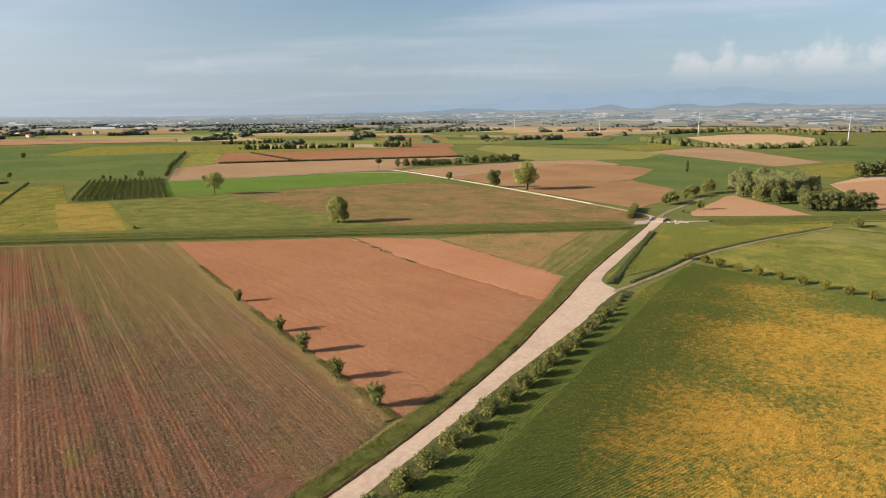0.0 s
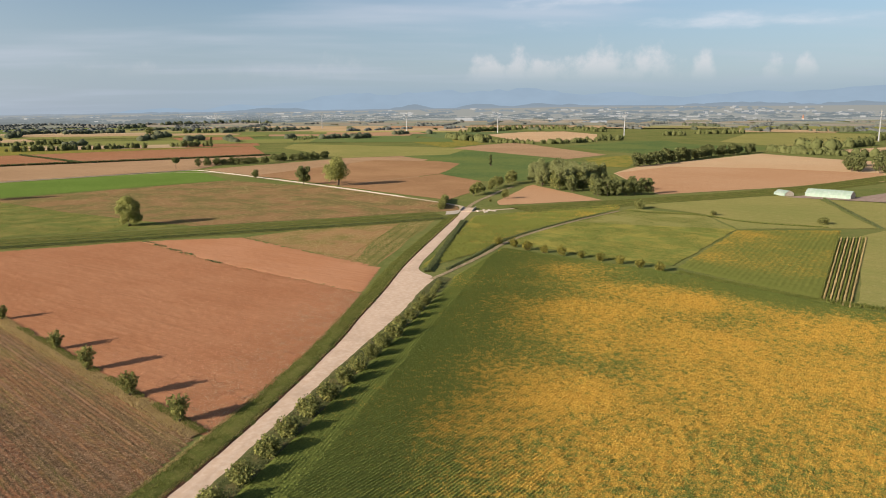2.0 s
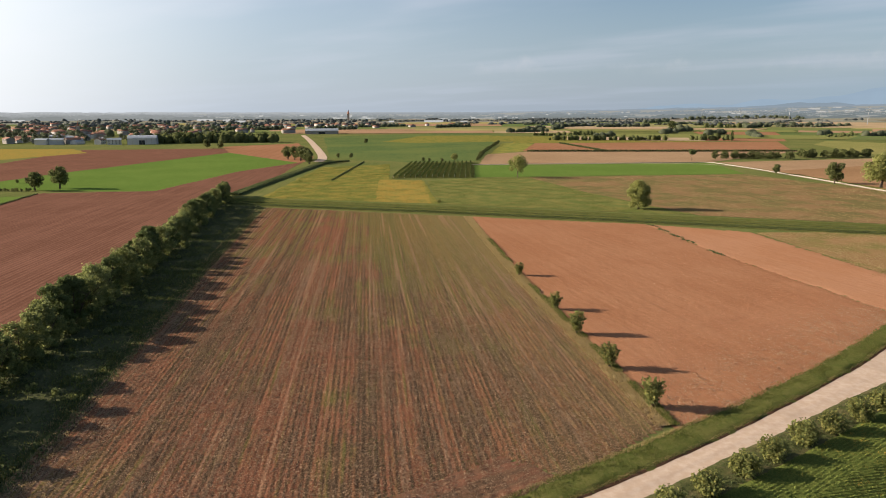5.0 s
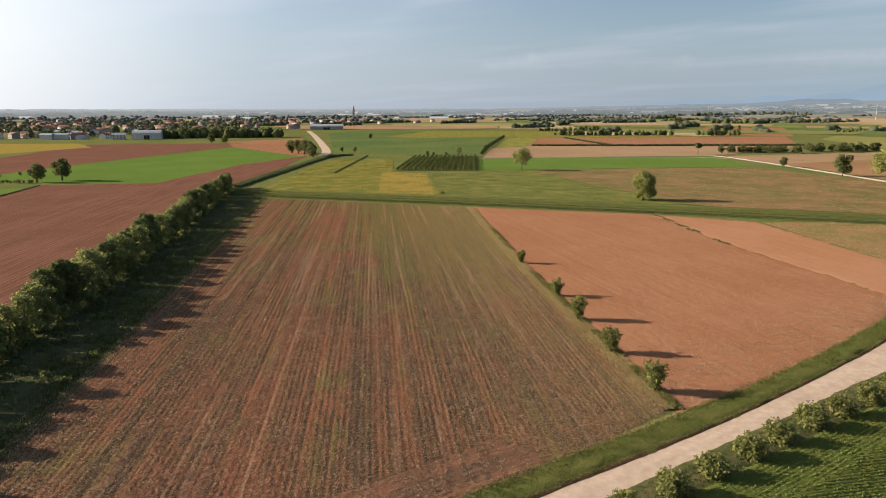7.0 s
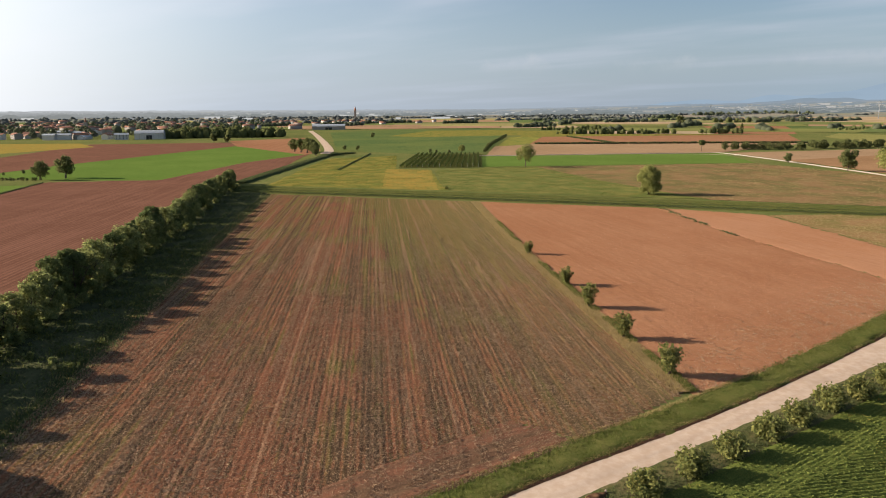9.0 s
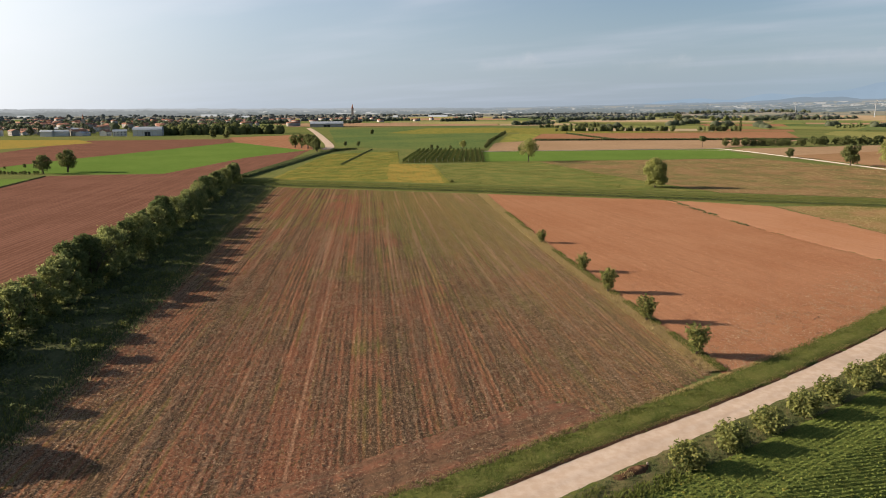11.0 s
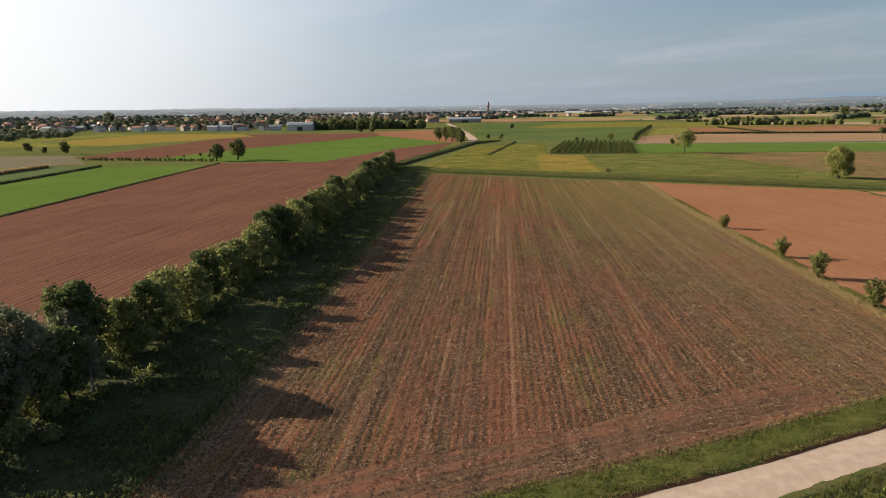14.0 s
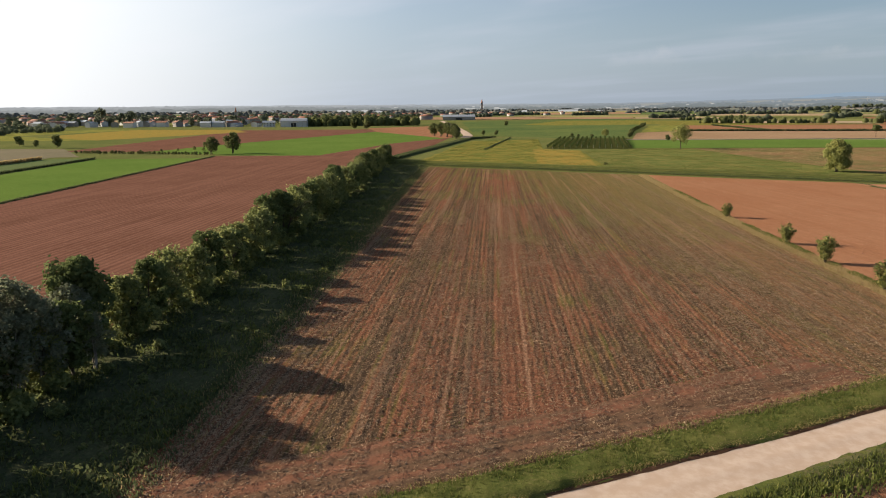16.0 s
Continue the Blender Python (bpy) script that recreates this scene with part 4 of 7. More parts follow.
F("field_soybean", [(131, 131), (220, 188), (300, 161), (278, 151), (230, 150), (184, 144), (160, 134)], M["yellow_crop"], "yellow-green soybean field beside the gravel road")
F("field_meadow", [(181, 139), (230, 146), (286, 149), (294, 120), (262, 91), (184, 80), (179, 100)], M["weedy_green"], "yellowish green hay meadow")
F("field_meadow", [(236, 146), (288, 148), (292, 116), (262, 92), (250, 115)], M["olive"], "dull green mown meadow")
F("field_olive", [(302, 160), (392, 116), (388, 95), (302, 52), (290, 64), (264, 91), (294, 116)], M["olive"], "olive green pasture")
F("field_olive", [(277, 52), (300, 48), (388, 92), (398, 40), (400, -120), (176, -120), (172, 30)], M["olive"], "olive-brown ripening field")
F("field_yellow", [(802, 846), (940, 850), (811, 677), (681, 642)], M["yellow_crop"], "yellow ripening crop patch far off")
F("field_yellow", [(270, 1638), (337, 1949), (516, 1990), (428, 1646)], M["yellow_crop"], "far yellow band of ripening crop")
F("field_tan", [(1194, 999), (920, 692), (1019, 606), (1399, 833), (1582, 1045), (1481, 1098)], M["tan"], "far tan stubble field between woods")
F("field_crop", [(1012, 560), (1073, 590), (1119, 531), (1010, 440), (992, 310)], M["dark_crop"], "far green crop field")
F("field_olive", [(1140, 445), (1010, 300), (1077, 258), (1500, 250), (1816, 352), (1879, 542), (1620, 579)], M["olive"], "wide olive field before the far town")
F("field_crop", [(950, 910), (1190, 1005), (1500, 1110), (1550, 1460), (1250, 1400)], M["grey_green"], "far green field behind a wood")
F("field_tan", [(884, 191), (967, 224), (1093, 198), (1080, 150), (945, 165)], M["tan"], "tan field behind the small wood")
F("field_tan", [(621, 1889), (1125, 2235), (1330, 1760), (1085, 1433), (820, 1560)], M["tan"], "far tan field with tree rows")
F("yard", [(386, 112), (402, 106), (405, 84), (470, 70), (460, 30), (398, 60)], M["yard"], "dusty farm yard beside the sheds", "yard")

# soybeans: rows of plants as relief, with leaf sprays over them near the road
SOY_A = [(12, 51.2), (20, 55.9), (27.5, 59.6), (30, 60.9), (52, 73.0), (110, 105.2), (125, 113.5), (130, 117.5), (172, 134), (176, 78), (171, 36), (171, 4), (100, -8), (60, 2), (9, 30)]
SOY_B = [(9, 29), (60, 1), (100, -9), (171, 3), (171, -90), (60, -90)]
SOY_TURN = 0.10
SOY_ROW = 0.52


def soy_relief(u, v, x, y):
    d = (x - 30) * 0.5 - (y - 59.3) * 0.866
    main = np.cos(2 * math.pi * v / SOY_ROW)
    head = np.cos(2 * math.pi * d / SOY_ROW)
    f = np.clip((d - 4.5) / 0.6, 0, 1)
    row = head * 0.55 * (1 - f) + main * f
    gold = np.clip((d - 14) / 22, 0, 1)
    return 0.20 + (0.105 - 0.085 * gold) * row + smooth_noise(x, y, 0.8, 11) * (0.06 + 0.2 * gold) + smooth_noise(x, y, 5, 12) * 0.08


def soy_mat(name="soybean_leaves", less=0.0, low=(0.082, 0.112, 0.027), high=(0.16, 0.178, 0.044)):
    """Soybean canopy: green near the road and in hollows, ripened to yellow in the middle."""
    mat = bpy.data.materials.new(name)
    mat.use_nodes = True
    n = Nodes(mat.node_tree)
    at = n.tree.nodes.new("ShaderNodeTexCoord").outputs["Object"]
    sep = n.tree.nodes.new("ShaderNodeSeparateXYZ")
    n.link(at, sep.inputs[0])
    d = n.math("SUBTRACT", n.math("MULTIPLY", sep.outputs[0], 0.5), n.math("MULTIPLY", sep.outputs[1], 0.866))
    near_road = n.ramp(d, -36.0, 3.0)
    far_edge = n.ramp(n.math("ABSOLUTE", n.math("SUBTRACT", sep.outputs[0], 177.0)), 3.0, 26.0)
    wide = n.noise(at, 0.028, 4, 0.6, shift=(0.35, 0.1, 0))
    fine = n.noise(at, 0.9, 5, 0.75)
    ripe = n.math("ADD", n.math("MULTIPLY", n.math("MULTIPLY", near_road, far_edge), 0.62), n.math("MULTIPLY", n.math("SUBTRACT", wide, 0.5), 1.6))
    island = n.ramp(n.noise(at, 6.0, 2, 0.6, shift=(8, 3, 0)), 0.25, 0.75)
    ripe = n.math("ADD", ripe, n.math("MULTIPLY", n.math("SUBTRACT", fine, 0.5), 2.3))
    ripe = n.math("ADD", ripe, n.math("MULTIPLY", n.math("SUBTRACT", island, 0.5), 0.45))
    f = n.ramp(ripe, 0.16 + less, 0.88 + less)
    green = n.mix(island, low, high)
    gold = n.mix(island, (0.43, 0.242, 0.043), (0.56, 0.342, 0.062))
    colour = n.mix(n.math("MULTIPLY", f, 0.95), green, gold)
    colour = n.mix(n.math("MULTIPLY", n.ramp(n.noise(at, 2.6, 3, 0.7, shift=(4, 2, 0)), 0.52, 0.72), 0.45), colour, (0.1, 0.075, 0.02))
    s = n.add("ShaderNodeBsdfDiffuse")
    t = n.add("ShaderNodeBsdfTranslucent")
    m = n.add("ShaderNodeMixShader")
    m.inputs[0].default_value = 0.2
    n.link(colour, s.inputs[0]), n.link(colour, t.inputs[0])
    n.link(s.outputs[0], m.inputs[1]), n.link(t.outputs[0], m.inputs[2])
    n.link(m.outputs[0], n.add("ShaderNodeOutputMaterial").inputs[0])
    return mat


M["soy_leaf"] = soy_mat()
M["soy_late"] = soy_mat("late_soybean_leaves", 0.34, (0.13, 0.15, 0.036), (0.19, 0.2, 0.05))
relief_field("field_soybean", SOY_A, 0.7, 0.13, soy_relief, M["soy_leaf"], "soybean field in rows, green by the road, ripening to gold", turn=SOY_TURN, ragged=0.0)
relief_field("field_soybean", SOY_B, 0.8, 0.4, lambda u, v, x, y: 0.16 + 0.22 * smooth_noise(x, y, 0.9, 11) + 0.08 * smooth_noise(x, y, 5, 12), M["soy_leaf"], "golden end of the soybean field", turn=SOY_TURN, ragged=0.0)
rng = np.random.default_rng(21)
NEAR_SOY = [(30.5, 60.9), (52, 72.8), (110, 105.0), (128, 116), (160, 70), (160, 20), (110, -10), (60, 5), (10, 38), (12.2, 51.2), (20, 55.9)]
def on_row(x, y):
    """More leaves on the rows than between them."""
    d = (x - 30) * 0.5 - (y - 59.3) * 0.866
    w = -x * math.sin(SOY_TURN) + y * math.cos(SOY_TURN)
    row = np.where(d < 4.8, np.cos(2 * math.pi * d / SOY_ROW), np.cos(2 * math.pi * w / SOY_ROW))
    return np.clip(0.3 + 0.85 * row * np.clip(1.2 - (d - 14) / 26, 0.15, 1) + np.clip((d - 14) / 40, 0, 0.4), 0.0, 1)


q = np.concatenate([scatter(NEAR_SOY, 290000, rng, on_row), scatter(SOY_A, 110000, rng, on_row)])
v, f = sprays(np.c_[q, soy_relief(q[:, 0] * math.cos(SOY_TURN) + q[:, 1] * math.sin(SOY_TURN), -q[:, 0] * math.sin(SOY_TURN) + q[:, 1] * math.cos(SOY_TURN), q[:, 0], q[:, 1]) + rng.uniform(-0.02, 0.1, len(q))],
              np.tile([-0.3, 0.0, 1.0], (len(q), 1)), np.where(np.arange(len(q)) < 290000, 0.125, 0.16)[:, None], rng, 1.2, 0.15)
tagged(new("soybean_plants", mesh_of("soybean_plants", v, f, M["soy_leaf"])), "low soybean plants in rows, green to golden yellow", "crop", kind="stuff")

FIELD_TWO = [(183, 78), (261, 90), (288, 61), (173, 37)]
relief_field("field_soybean", FIELD_TWO, 1.0, 0.38, lambda u, v, x, y: 0.08 + 0.05 * np.cos(2 * math.pi * v / 1.5) + smooth_noise(x, y, 0.9, 2) * 0.2, M["soy_late"], "smaller golden soybean field behind a grass strip", turn=0.17)

# ---- gravel road, its branch, lanes ----
LEFT = [(-120, -13), (-66, 17), (-10, 47.9), (-2, 52.2), (8, 57.4), (17, 62.8), (36, 72.8), (51, 81.8), (75, 97.2), (88, 107), (106, 119.5), (125, 134), (145, 147.8), (187, 175.3), (217, 195), (232, 205.5)]
RIGHT = [(-118, -17.5), (-64, 12.2), (-1, 47.4), (6, 51.5), (15, 56.8), (47, 75), (66, 86.3), (97, 102.5), (108, 110), (119, 116.5), (126.5, 120.5), (128, 130), (137, 137.2), (152, 146.8), (179, 165.2), (220, 191.8), (235, 201.5)]


def between(left, right, count, across, z):
    a, b = resample(left, 1.0), resample(right, 1.0)
    t = np.linspace(0, 1, count)

    def even(p):
        d = np.r_[0, np.cumsum(np.linalg.norm(np.diff(p, axis=0), axis=1))]
        return np.stack([np.interp(t * d[-1], d, p[:, 0]), np.interp(t * d[-1], d, p[:, 1])], -1)

    a, b = even(a), even(b)
    V = []
    for k in range(across):
        f = k / (across - 1)
        p = a * (1 - f) + b * f
        wob = (smooth_noise(p[:, 0], p[:, 1], 1.5, 31 + k) - 0.5) * (0.22 if k in (0, across - 1) else 0)
        n = (a - b) / np.linalg.norm(a - b, axis=1)[:, None]
        p = p + n * wob[:, None]
        ruts = 0.05 * (abs(abs(f - 0.5) - 0.22) < 0.1)
        V.append(np.c_[p, z + 0.05 * math.sin(math.pi * f) - ruts * 0.6 + smooth_noise(p[:, 0], p[:, 1], 1.1, 77) * 0.012])
    V = np.stack(V, 1)
    i = np.arange(V.shape[0] * across).reshape(V.shape[0], across)
    return V.reshape(-1, 3), np.stack([i[:-1, :-1], i[:-1, 1:], i[1:, 1:], i[1:, :-1]], -1).reshape(-1, 4)


v, f = between(LEFT, RIGHT, 420, 9, 0.09)
tagged(new("road", mesh_of("road", v, f, M["gravel"], True)), "white gravel farm road with faint wheel ruts", "road", kind="structure")


def lane(name, points, width, mat, label, z=0.12):
    v, f = ribbon(points, np.linspace(-width / 2, width / 2, 5), [z, z + 0.04, z + 0.02, z + 0.04, z], 3.0, 0.2)
    return tagged(new(name, mesh_of(name, v, f, mat, True)), label, "road", kind="structure")


lane("road_branch", [(124, 120), (131, 122), (160, 131), (184, 141), (230, 148), (278, 150)], 1.5, M["track"], "narrow pale dirt track between fields")
lane("road_canal", [(230, 198), (262, 186), (300, 172), (330, 162)], 2.5, M["lane"], "pale track along the canal")
lane("road_lane", [(233, 207), (243, 216), (250, 300), (257, 420), (258, 522), (66, 514.5)], 2.6, M["lane"], "narrow white farm lane")
M["concrete"] = plain_mat("pale_concrete", (0.33, 0.285, 0.225), (0.42, 0.365, 0.3), 1.2, 0.9)
v, f = ribbon([(247, 262), (251, 300), (258.5, 420), (259.8, 520.5), (250, 523.6), (66, 516.4)], [-0.55, -0.5, -0.36, -0.34, 0.34, 0.36, 0.5, 0.55], [0.0, 0.36, 0.38, 0.15, 0.15, 0.38, 0.36, 0.0], 6.0)
tagged(new("irrigation_channel", mesh_of("irrigation_channel", v, f, M["concrete"])), "pale concrete irrigation channel beside the farm lane", "channel", kind="structure")
lane("road_lane", [(-54, 560), (-53, 605), (-80, 800), (-109, 1000), (-143, 1213)], 8, M["gravel"], "pale road leading to the village")
lane("road_track", [(238, 208), (257, 219.8), (282, 231), (306, 243), (330, 252)], 2.2, M["track"], "pale track to the grove")

# grass verge along the road, sloping to its edge
MID = LEFT[:-1]
v, f = ribbon(MID, [-0.25, 0.15, 0.5, 1.2, 2.0, 2.8, 3.6, 4.6], [0.09, 0.16, 0.24, 0.28, 0.25, 0.2, 0.14, 0.02], 0.6, 0.4, 3, 0.16)
tagged(new("verge", mesh_of("verge", v, f, M["verge"], True)), "rough green grass verge along the gravel road", "grass", kind="structure")
# dark earth strip that also stands in for the grass bank's shadow
v, f = ribbon(MID, [-0.3, -0.12, 0.08, 0.16], [0.12, 0.14, 0.19, 0.08], 0.5, 0.1, 4)
tagged(new("road_edge", mesh_of("road_edge", v, f, M["earth"], True)), "dark crumbling earth edge beside the gravel, standing in for verge shade", "road edge", kind="structure")
SHRUB_SIDE = RIGHT[:11]
v, f = ribbon(RIGHT[3:11], [0.35, -0.2, -0.8, -1.6, -2.6, -3.4, -4.2], [0.09, 0.13, 0.17, 0.18, 0.16, 0.12, 0.02], 0.8, 0.25, 5, 0.08)
tagged(new("verge", mesh_of("verge", v, f[:, ::-1], M["shrub_verge"], True)), "dry green grass strip under the roadside shrubs", "grass", kind="structure")
v, f = ribbon(RIGHT[:5], [0.35, -0.2, -0.9, -2.0, -2.8], [0.09, 0.13, 0.15, 0.12, 0.02], 0.8, 0.25, 5, 0.08)
tagged(new("verge", mesh_of("verge", v, f[:, ::-1], M["verge"], True)), "narrow rough grass edge of the gravel road", "grass", kind="structure")
F("field_stubble", [(-60, 12.5), (-2, 44.4), (5, 48.0), (11.4, 51.0), (8, 28), (-20, -20)], M["stubble"], "brown stubble behind the roadside weeds")
v, f = ribbon([(128.5, 128), (160, 150.5), (205, 183)], [-0.2, -0.7, -1.5, -2.6, -3.4], [0.05, 0.35, 0.45, 0.25, 0.02], 0.8, 0.3, 6, 0.3)
tagged(new("ditch", mesh_of("ditch", v, f[:, ::-1], M["weeds"], True)), "weedy dark ditch bank beside the gravel road", "ditch", kind="structure")

# the canal: two grassed banks with a dark channel between them
CANAL = [(-75, 318), (-50, 309), (29, 279), (97, 250), (170, 218), (212, 203)]
CANAL_EAST = [(250, 189), (308, 166), (406, 126), (548, 97), (800, 70)]
for line in (CANAL, CANAL_EAST):
    v, f = ribbon(line, [-15, -13, -11, -9.5, -8, -6.5, -4, -2, -1, 0.5, 2, 4, 6, 8.5], [0.02, 0.22, 0.25, 0.05, 0.5, 0.35, 0.3, 0.75, 0.6, 0.02, 0.7, 0.5, 0.25, 0.02], 1.6, 0.25, 8, 0.12)
    tagged(new("canal_bank", mesh_of("canal_bank", v, f, M["verge"], True)), "long grassed canal banks with a dark channel", "canal bank", kind="structure")
v, f = ribbon([(-72, 338), (-70, 360), (-62, 420), (-57, 470), (-50, 520)], [-3.5, -2, -0.8, 0.6, 2, 3.5], [0.02, 0.9, 0.3, 0.3, 1.2, 0.02], 1.5, 0.4, 9, 0.5)
tagged(new("ditch", mesh_of("ditch", v, f, M["weeds"], True)), "dark weedy ditch beside the yellow field", "ditch", kind="structure")

# ---- grass, weeds, straw and clods: what nobody could count ----
rng = np.random.default_rng(5)
p = np.concatenate([along([(-32, 35.8)] + MID[2:], 0.033, 0, rng, 0)[:, :] for _ in range(3)])
d = np.gradient(resample([(-32, 35.8)] + MID[2:], 0.033), axis=0)
d /= np.linalg.norm(d, axis=1)[:, None]
d = np.concatenate([d] * 3)
p = p + np.stack([-d[:, 1], d[:, 0]], -1) * (rng.beta(1.2, 1.7, len(p)) * 4.4 + 0.1)[:, None]
plant_stuff("verge_grass", p, 0.075, 3, M["grass"], "tufted green and dry verge grass", 0.2, 0.15, 11)
plant_stuff("verge_fringe", along([(-32, 35.8)] + MID[2:], 0.04, 0.2, rng) + np.array([-0.2, 0.33]), 0.05, 4, M["dry_grass"], "dry yellow grass fringe along the road edge", 0.15, 0.13, 10)
outer = np.array([(-32, 35.8)] + MID[2:8])
plant_stuff("verge_fringe", along(outer + np.array([-2.2, 3.75]), 0.035, 0.35, rng), 0.06, 3, M["dry_grass"], "dry yellow grass fringe along the stubble", 0.14, 0.08, 34)
p = along(SHRUB_SIDE[1:], 0.025, 0, rng, 0)
d = np.gradient(resample(SHRUB_SIDE[1:], 0.025), axis=0)
d /= np.linalg.norm(d, axis=1)[:, None]
p = p - np.stack([-d[:, 1], d[:, 0]], -1) * rng.uniform(0.3, 3.8, len(p))[:, None]
plant_stuff("verge_grass", p, 0.085, 3, M["weeds"], "weeds and grass under the roadside shrubs", 0.2, 0.12, 12)
p = along([(-2, 45.8), (6, 50), (13, 54.2), (22, 58.5)], 0.05, 0.9, rng) + np.array([0.9, -1.4])
plant_stuff("verge_grass", along([(-40, 26), (-1, 47), (15, 56.4)], 0.03, 0.6, rng) + np.array([0.5, -0.8]), 0.08, 3, M["grass"], "rough grass on the edge of the gravel road", 0.3, 0.08, 31)
plant_stuff("tall_weeds", p, 0.14, 5, M["grass"], "green weeds beside the gravel road", 0.38, 0.1, 13, "weeds")

EDGE = [(37.2, 80), (36, 103), (34.5, 134), (33.5, 165), (32.7, 210), (32.5, 257)]
v, f = ribbon(EDGE, [-1.3, -0.6, 0.3, 1.1, 2.0], [0.05, 0.14, 0.2, 0.16, 0.05], 0.8, 0.4, 14, 0.1)
tagged(new("field_margin", mesh_of("field_margin", v, f, M["dry_verge"], True)), "dry grass margin between stubble and red field", "grass", kind="structure")
plant_stuff("margin_grass", along(EDGE, 0.016, 1.5, rng) - np.array([0.4, 0.0]), 0.06, 3, M["dry_grass"], "dry yellow grass on the field margin", 0.26, 0.2, 15)
tufty = along(np.array(EDGE[:5]) + np.array([0.7, 0]), 0.02, 0.6, rng)
plant_stuff("margin_grass", tufty[smooth_noise(tufty[:, 0], tufty[:, 1], 4.0, 41) > 0.45], 0.09, 3, M["grass"], "green weeds round the bushes of the field margin", 0.3, 0.15, 43)
# the rough strip under the hedge
STRIP = [(-60, 18), (-39, 34), (-40, 67), (-42, 114), (-47, 196), (-51.5, 296), (-76, 322), (-72, 262), (-65, 200), (-60, 130)]


def rough_relief(u, v, x, y):
    return 0.05 + smooth_noise(x, y, 1.2, 3) * 0.2 + smooth_noise(x, y, 5, 7) * 0.15


relief_field("rough_strip", STRIP, 0.8, 0.8, rough_relief, M["rough"], "rough weedy grass strip under the hedge", category="grass", ragged=0.6)
edge = [(-38.5, 36), (-39.6, 67), (-41.6, 114), (-46.6, 196), (-51, 290)]
plant_stuff("strip_edge_weeds", along(edge, 0.04, 1.4, rng), 0.14, 3, M["weeds"], "weeds creeping from the rough strip into the stubble", 0.3, 0.1, 28, "weeds", 0.5)
plant_stuff("strip_edge_straw", along(edge, 0.06, 2.2, rng), 0.1, 2, M["dry_grass"], "dry grass along the edge of the stubble", 0.28, 0.1, 27, "grass", 0.5)
thick = lambda x, y: np.clip(1.6 - y / 170, 0.15, 1) * np.clip(smooth_noise(x, y, 3.5, 19) * 2.2 - 0.5, 0.12, 1)
q = scatter(STRIP, 46000, rng, thick)
v, f = sprays(np.c_[q, 0.15 + 0.75 * rng.random(len(q)) ** 1.6 * (0.25 + smooth_noise(q[:, 0], q[:, 1], 2.6, 29))], np.tile([0.0, 0.0, 0.6], (len(q), 1)), 0.24, rng, 1.6, 0.2)
tagged(new("rough_weeds", mesh_of("rough_weeds", v, f, M["weeds"])), "rank leafy weeds and brambles along the hedge", "weeds", kind="stuff")
plant_stuff("rough_grass", scatter(STRIP, 5000, rng, thick), 0.1, 3, M["grass"], "scattered tall grass in the rough strip", 0.55, 0.15, 16, "grass", 0.5)
q = along(CANAL, 0.03, 9.5, rng) - np.array([1.2, 2.8])
plant_stuff("canal_grass", q, 0.12, 3, M["grass"], "rough grass on the canal banks", 0.22, 0.3, 17, spread=0.8)
plant_stuff("canal_grass", along(CANAL_EAST, 0.08, 9.5, rng) - np.array([1.2, 2.8]), 0.16, 3, M["grass"], "rough grass on the canal banks", 0.25, 0.3, 18, spread=1.0)

# straw lying in the stubble, thick in some rows and thin in others
STRAW = [(-38.5, 36.5), (-14, 50), (-4, 54.6), (21, 69), (36.8, 80), (33, 165), (32.5, 230), (-48, 230), (-41.5, 114)]
near = lambda x, y: np.clip(1.25 - (y - 40) / 150, 0.05, 1) * (0.2 + 0.8 * np.clip(smooth_noise((x + 0.03 * y) * 1.6, y * 0.05, 1.5, 23) * 2.4 - 0.7, 0, 1)) * (0.4 + 0.6 * smooth_noise(x, y, 6, 24))
q = scatter(STRAW, 290000, rng, near)
k = len(q)
a = rng.normal(1.57, 1.0, k)
ln, wd = rng.uniform(0.08, 0.34, k), rng.uniform(0.014, 0.036, k)
e, s = np.stack([np.cos(a), np.sin(a)], -1), np.stack([-np.sin(a), np.cos(a)], -1)
z = stubble_relief(0, 0, q[:, 0], q[:, 1]) + 0.01 + rng.uniform(0, 0.03, k)
corners = [np.c_[q - e * ln[:, None] / 2 - s * wd[:, None] / 2, z], np.c_[q + e * ln[:, None] / 2 - s * wd[:, None] / 2, z + rng.uniform(-0.03, 0.06, k)],
           np.c_[q + e * ln[:, None] / 2 + s * wd[:, None] / 2, z + rng.uniform(0, 0.05, k)], np.c_[q - e * ln[:, None] / 2 + s * wd[:, None] / 2, z + 0.02]]
tagged(new("straw", mesh_of("straw", np.stack(corners, 1), np.arange(4 * k).reshape(k, 4), M["straw"])), "pale broken maize straw scattered on the stubble", "straw", kind="stuff")
q = scatter(STUBBLE, 9000, rng, lambda x, y: np.clip(1.2 - (y - 40) / 190, 0.1, 1) * (smooth_noise(x * 2.4, y * 0.15, 1.6, 33) > 0.6))
plant_stuff("field_weeds", q, 0.1, 3, M["grass"], "green weeds sprouting between the stubble rows", 0.07, 0.14, 19, "weeds")

# clods and dry residue on the red field, thickest towards the road
rng = np.random.default_rng(77)
q = scatter(RED, 13000, rng, lambda x, y: np.clip(1.1 - ((y - 81) - (x - 38) * 0.72) / 40, 0.05, 1) * smooth_noise(x, y, 3, 9))
v, f = sprays(np.c_[q, np.full(len(q), 0.17)], np.tile([0.0, 0.0, 1.0], (len(q), 1)), 0.11, rng, 1.5)
tagged(new("red_clods", mesh_of("red_clods", v, f, M["clod"])), "red clods and dry plant bits on the harrowed soil", "clods", kind="stuff")
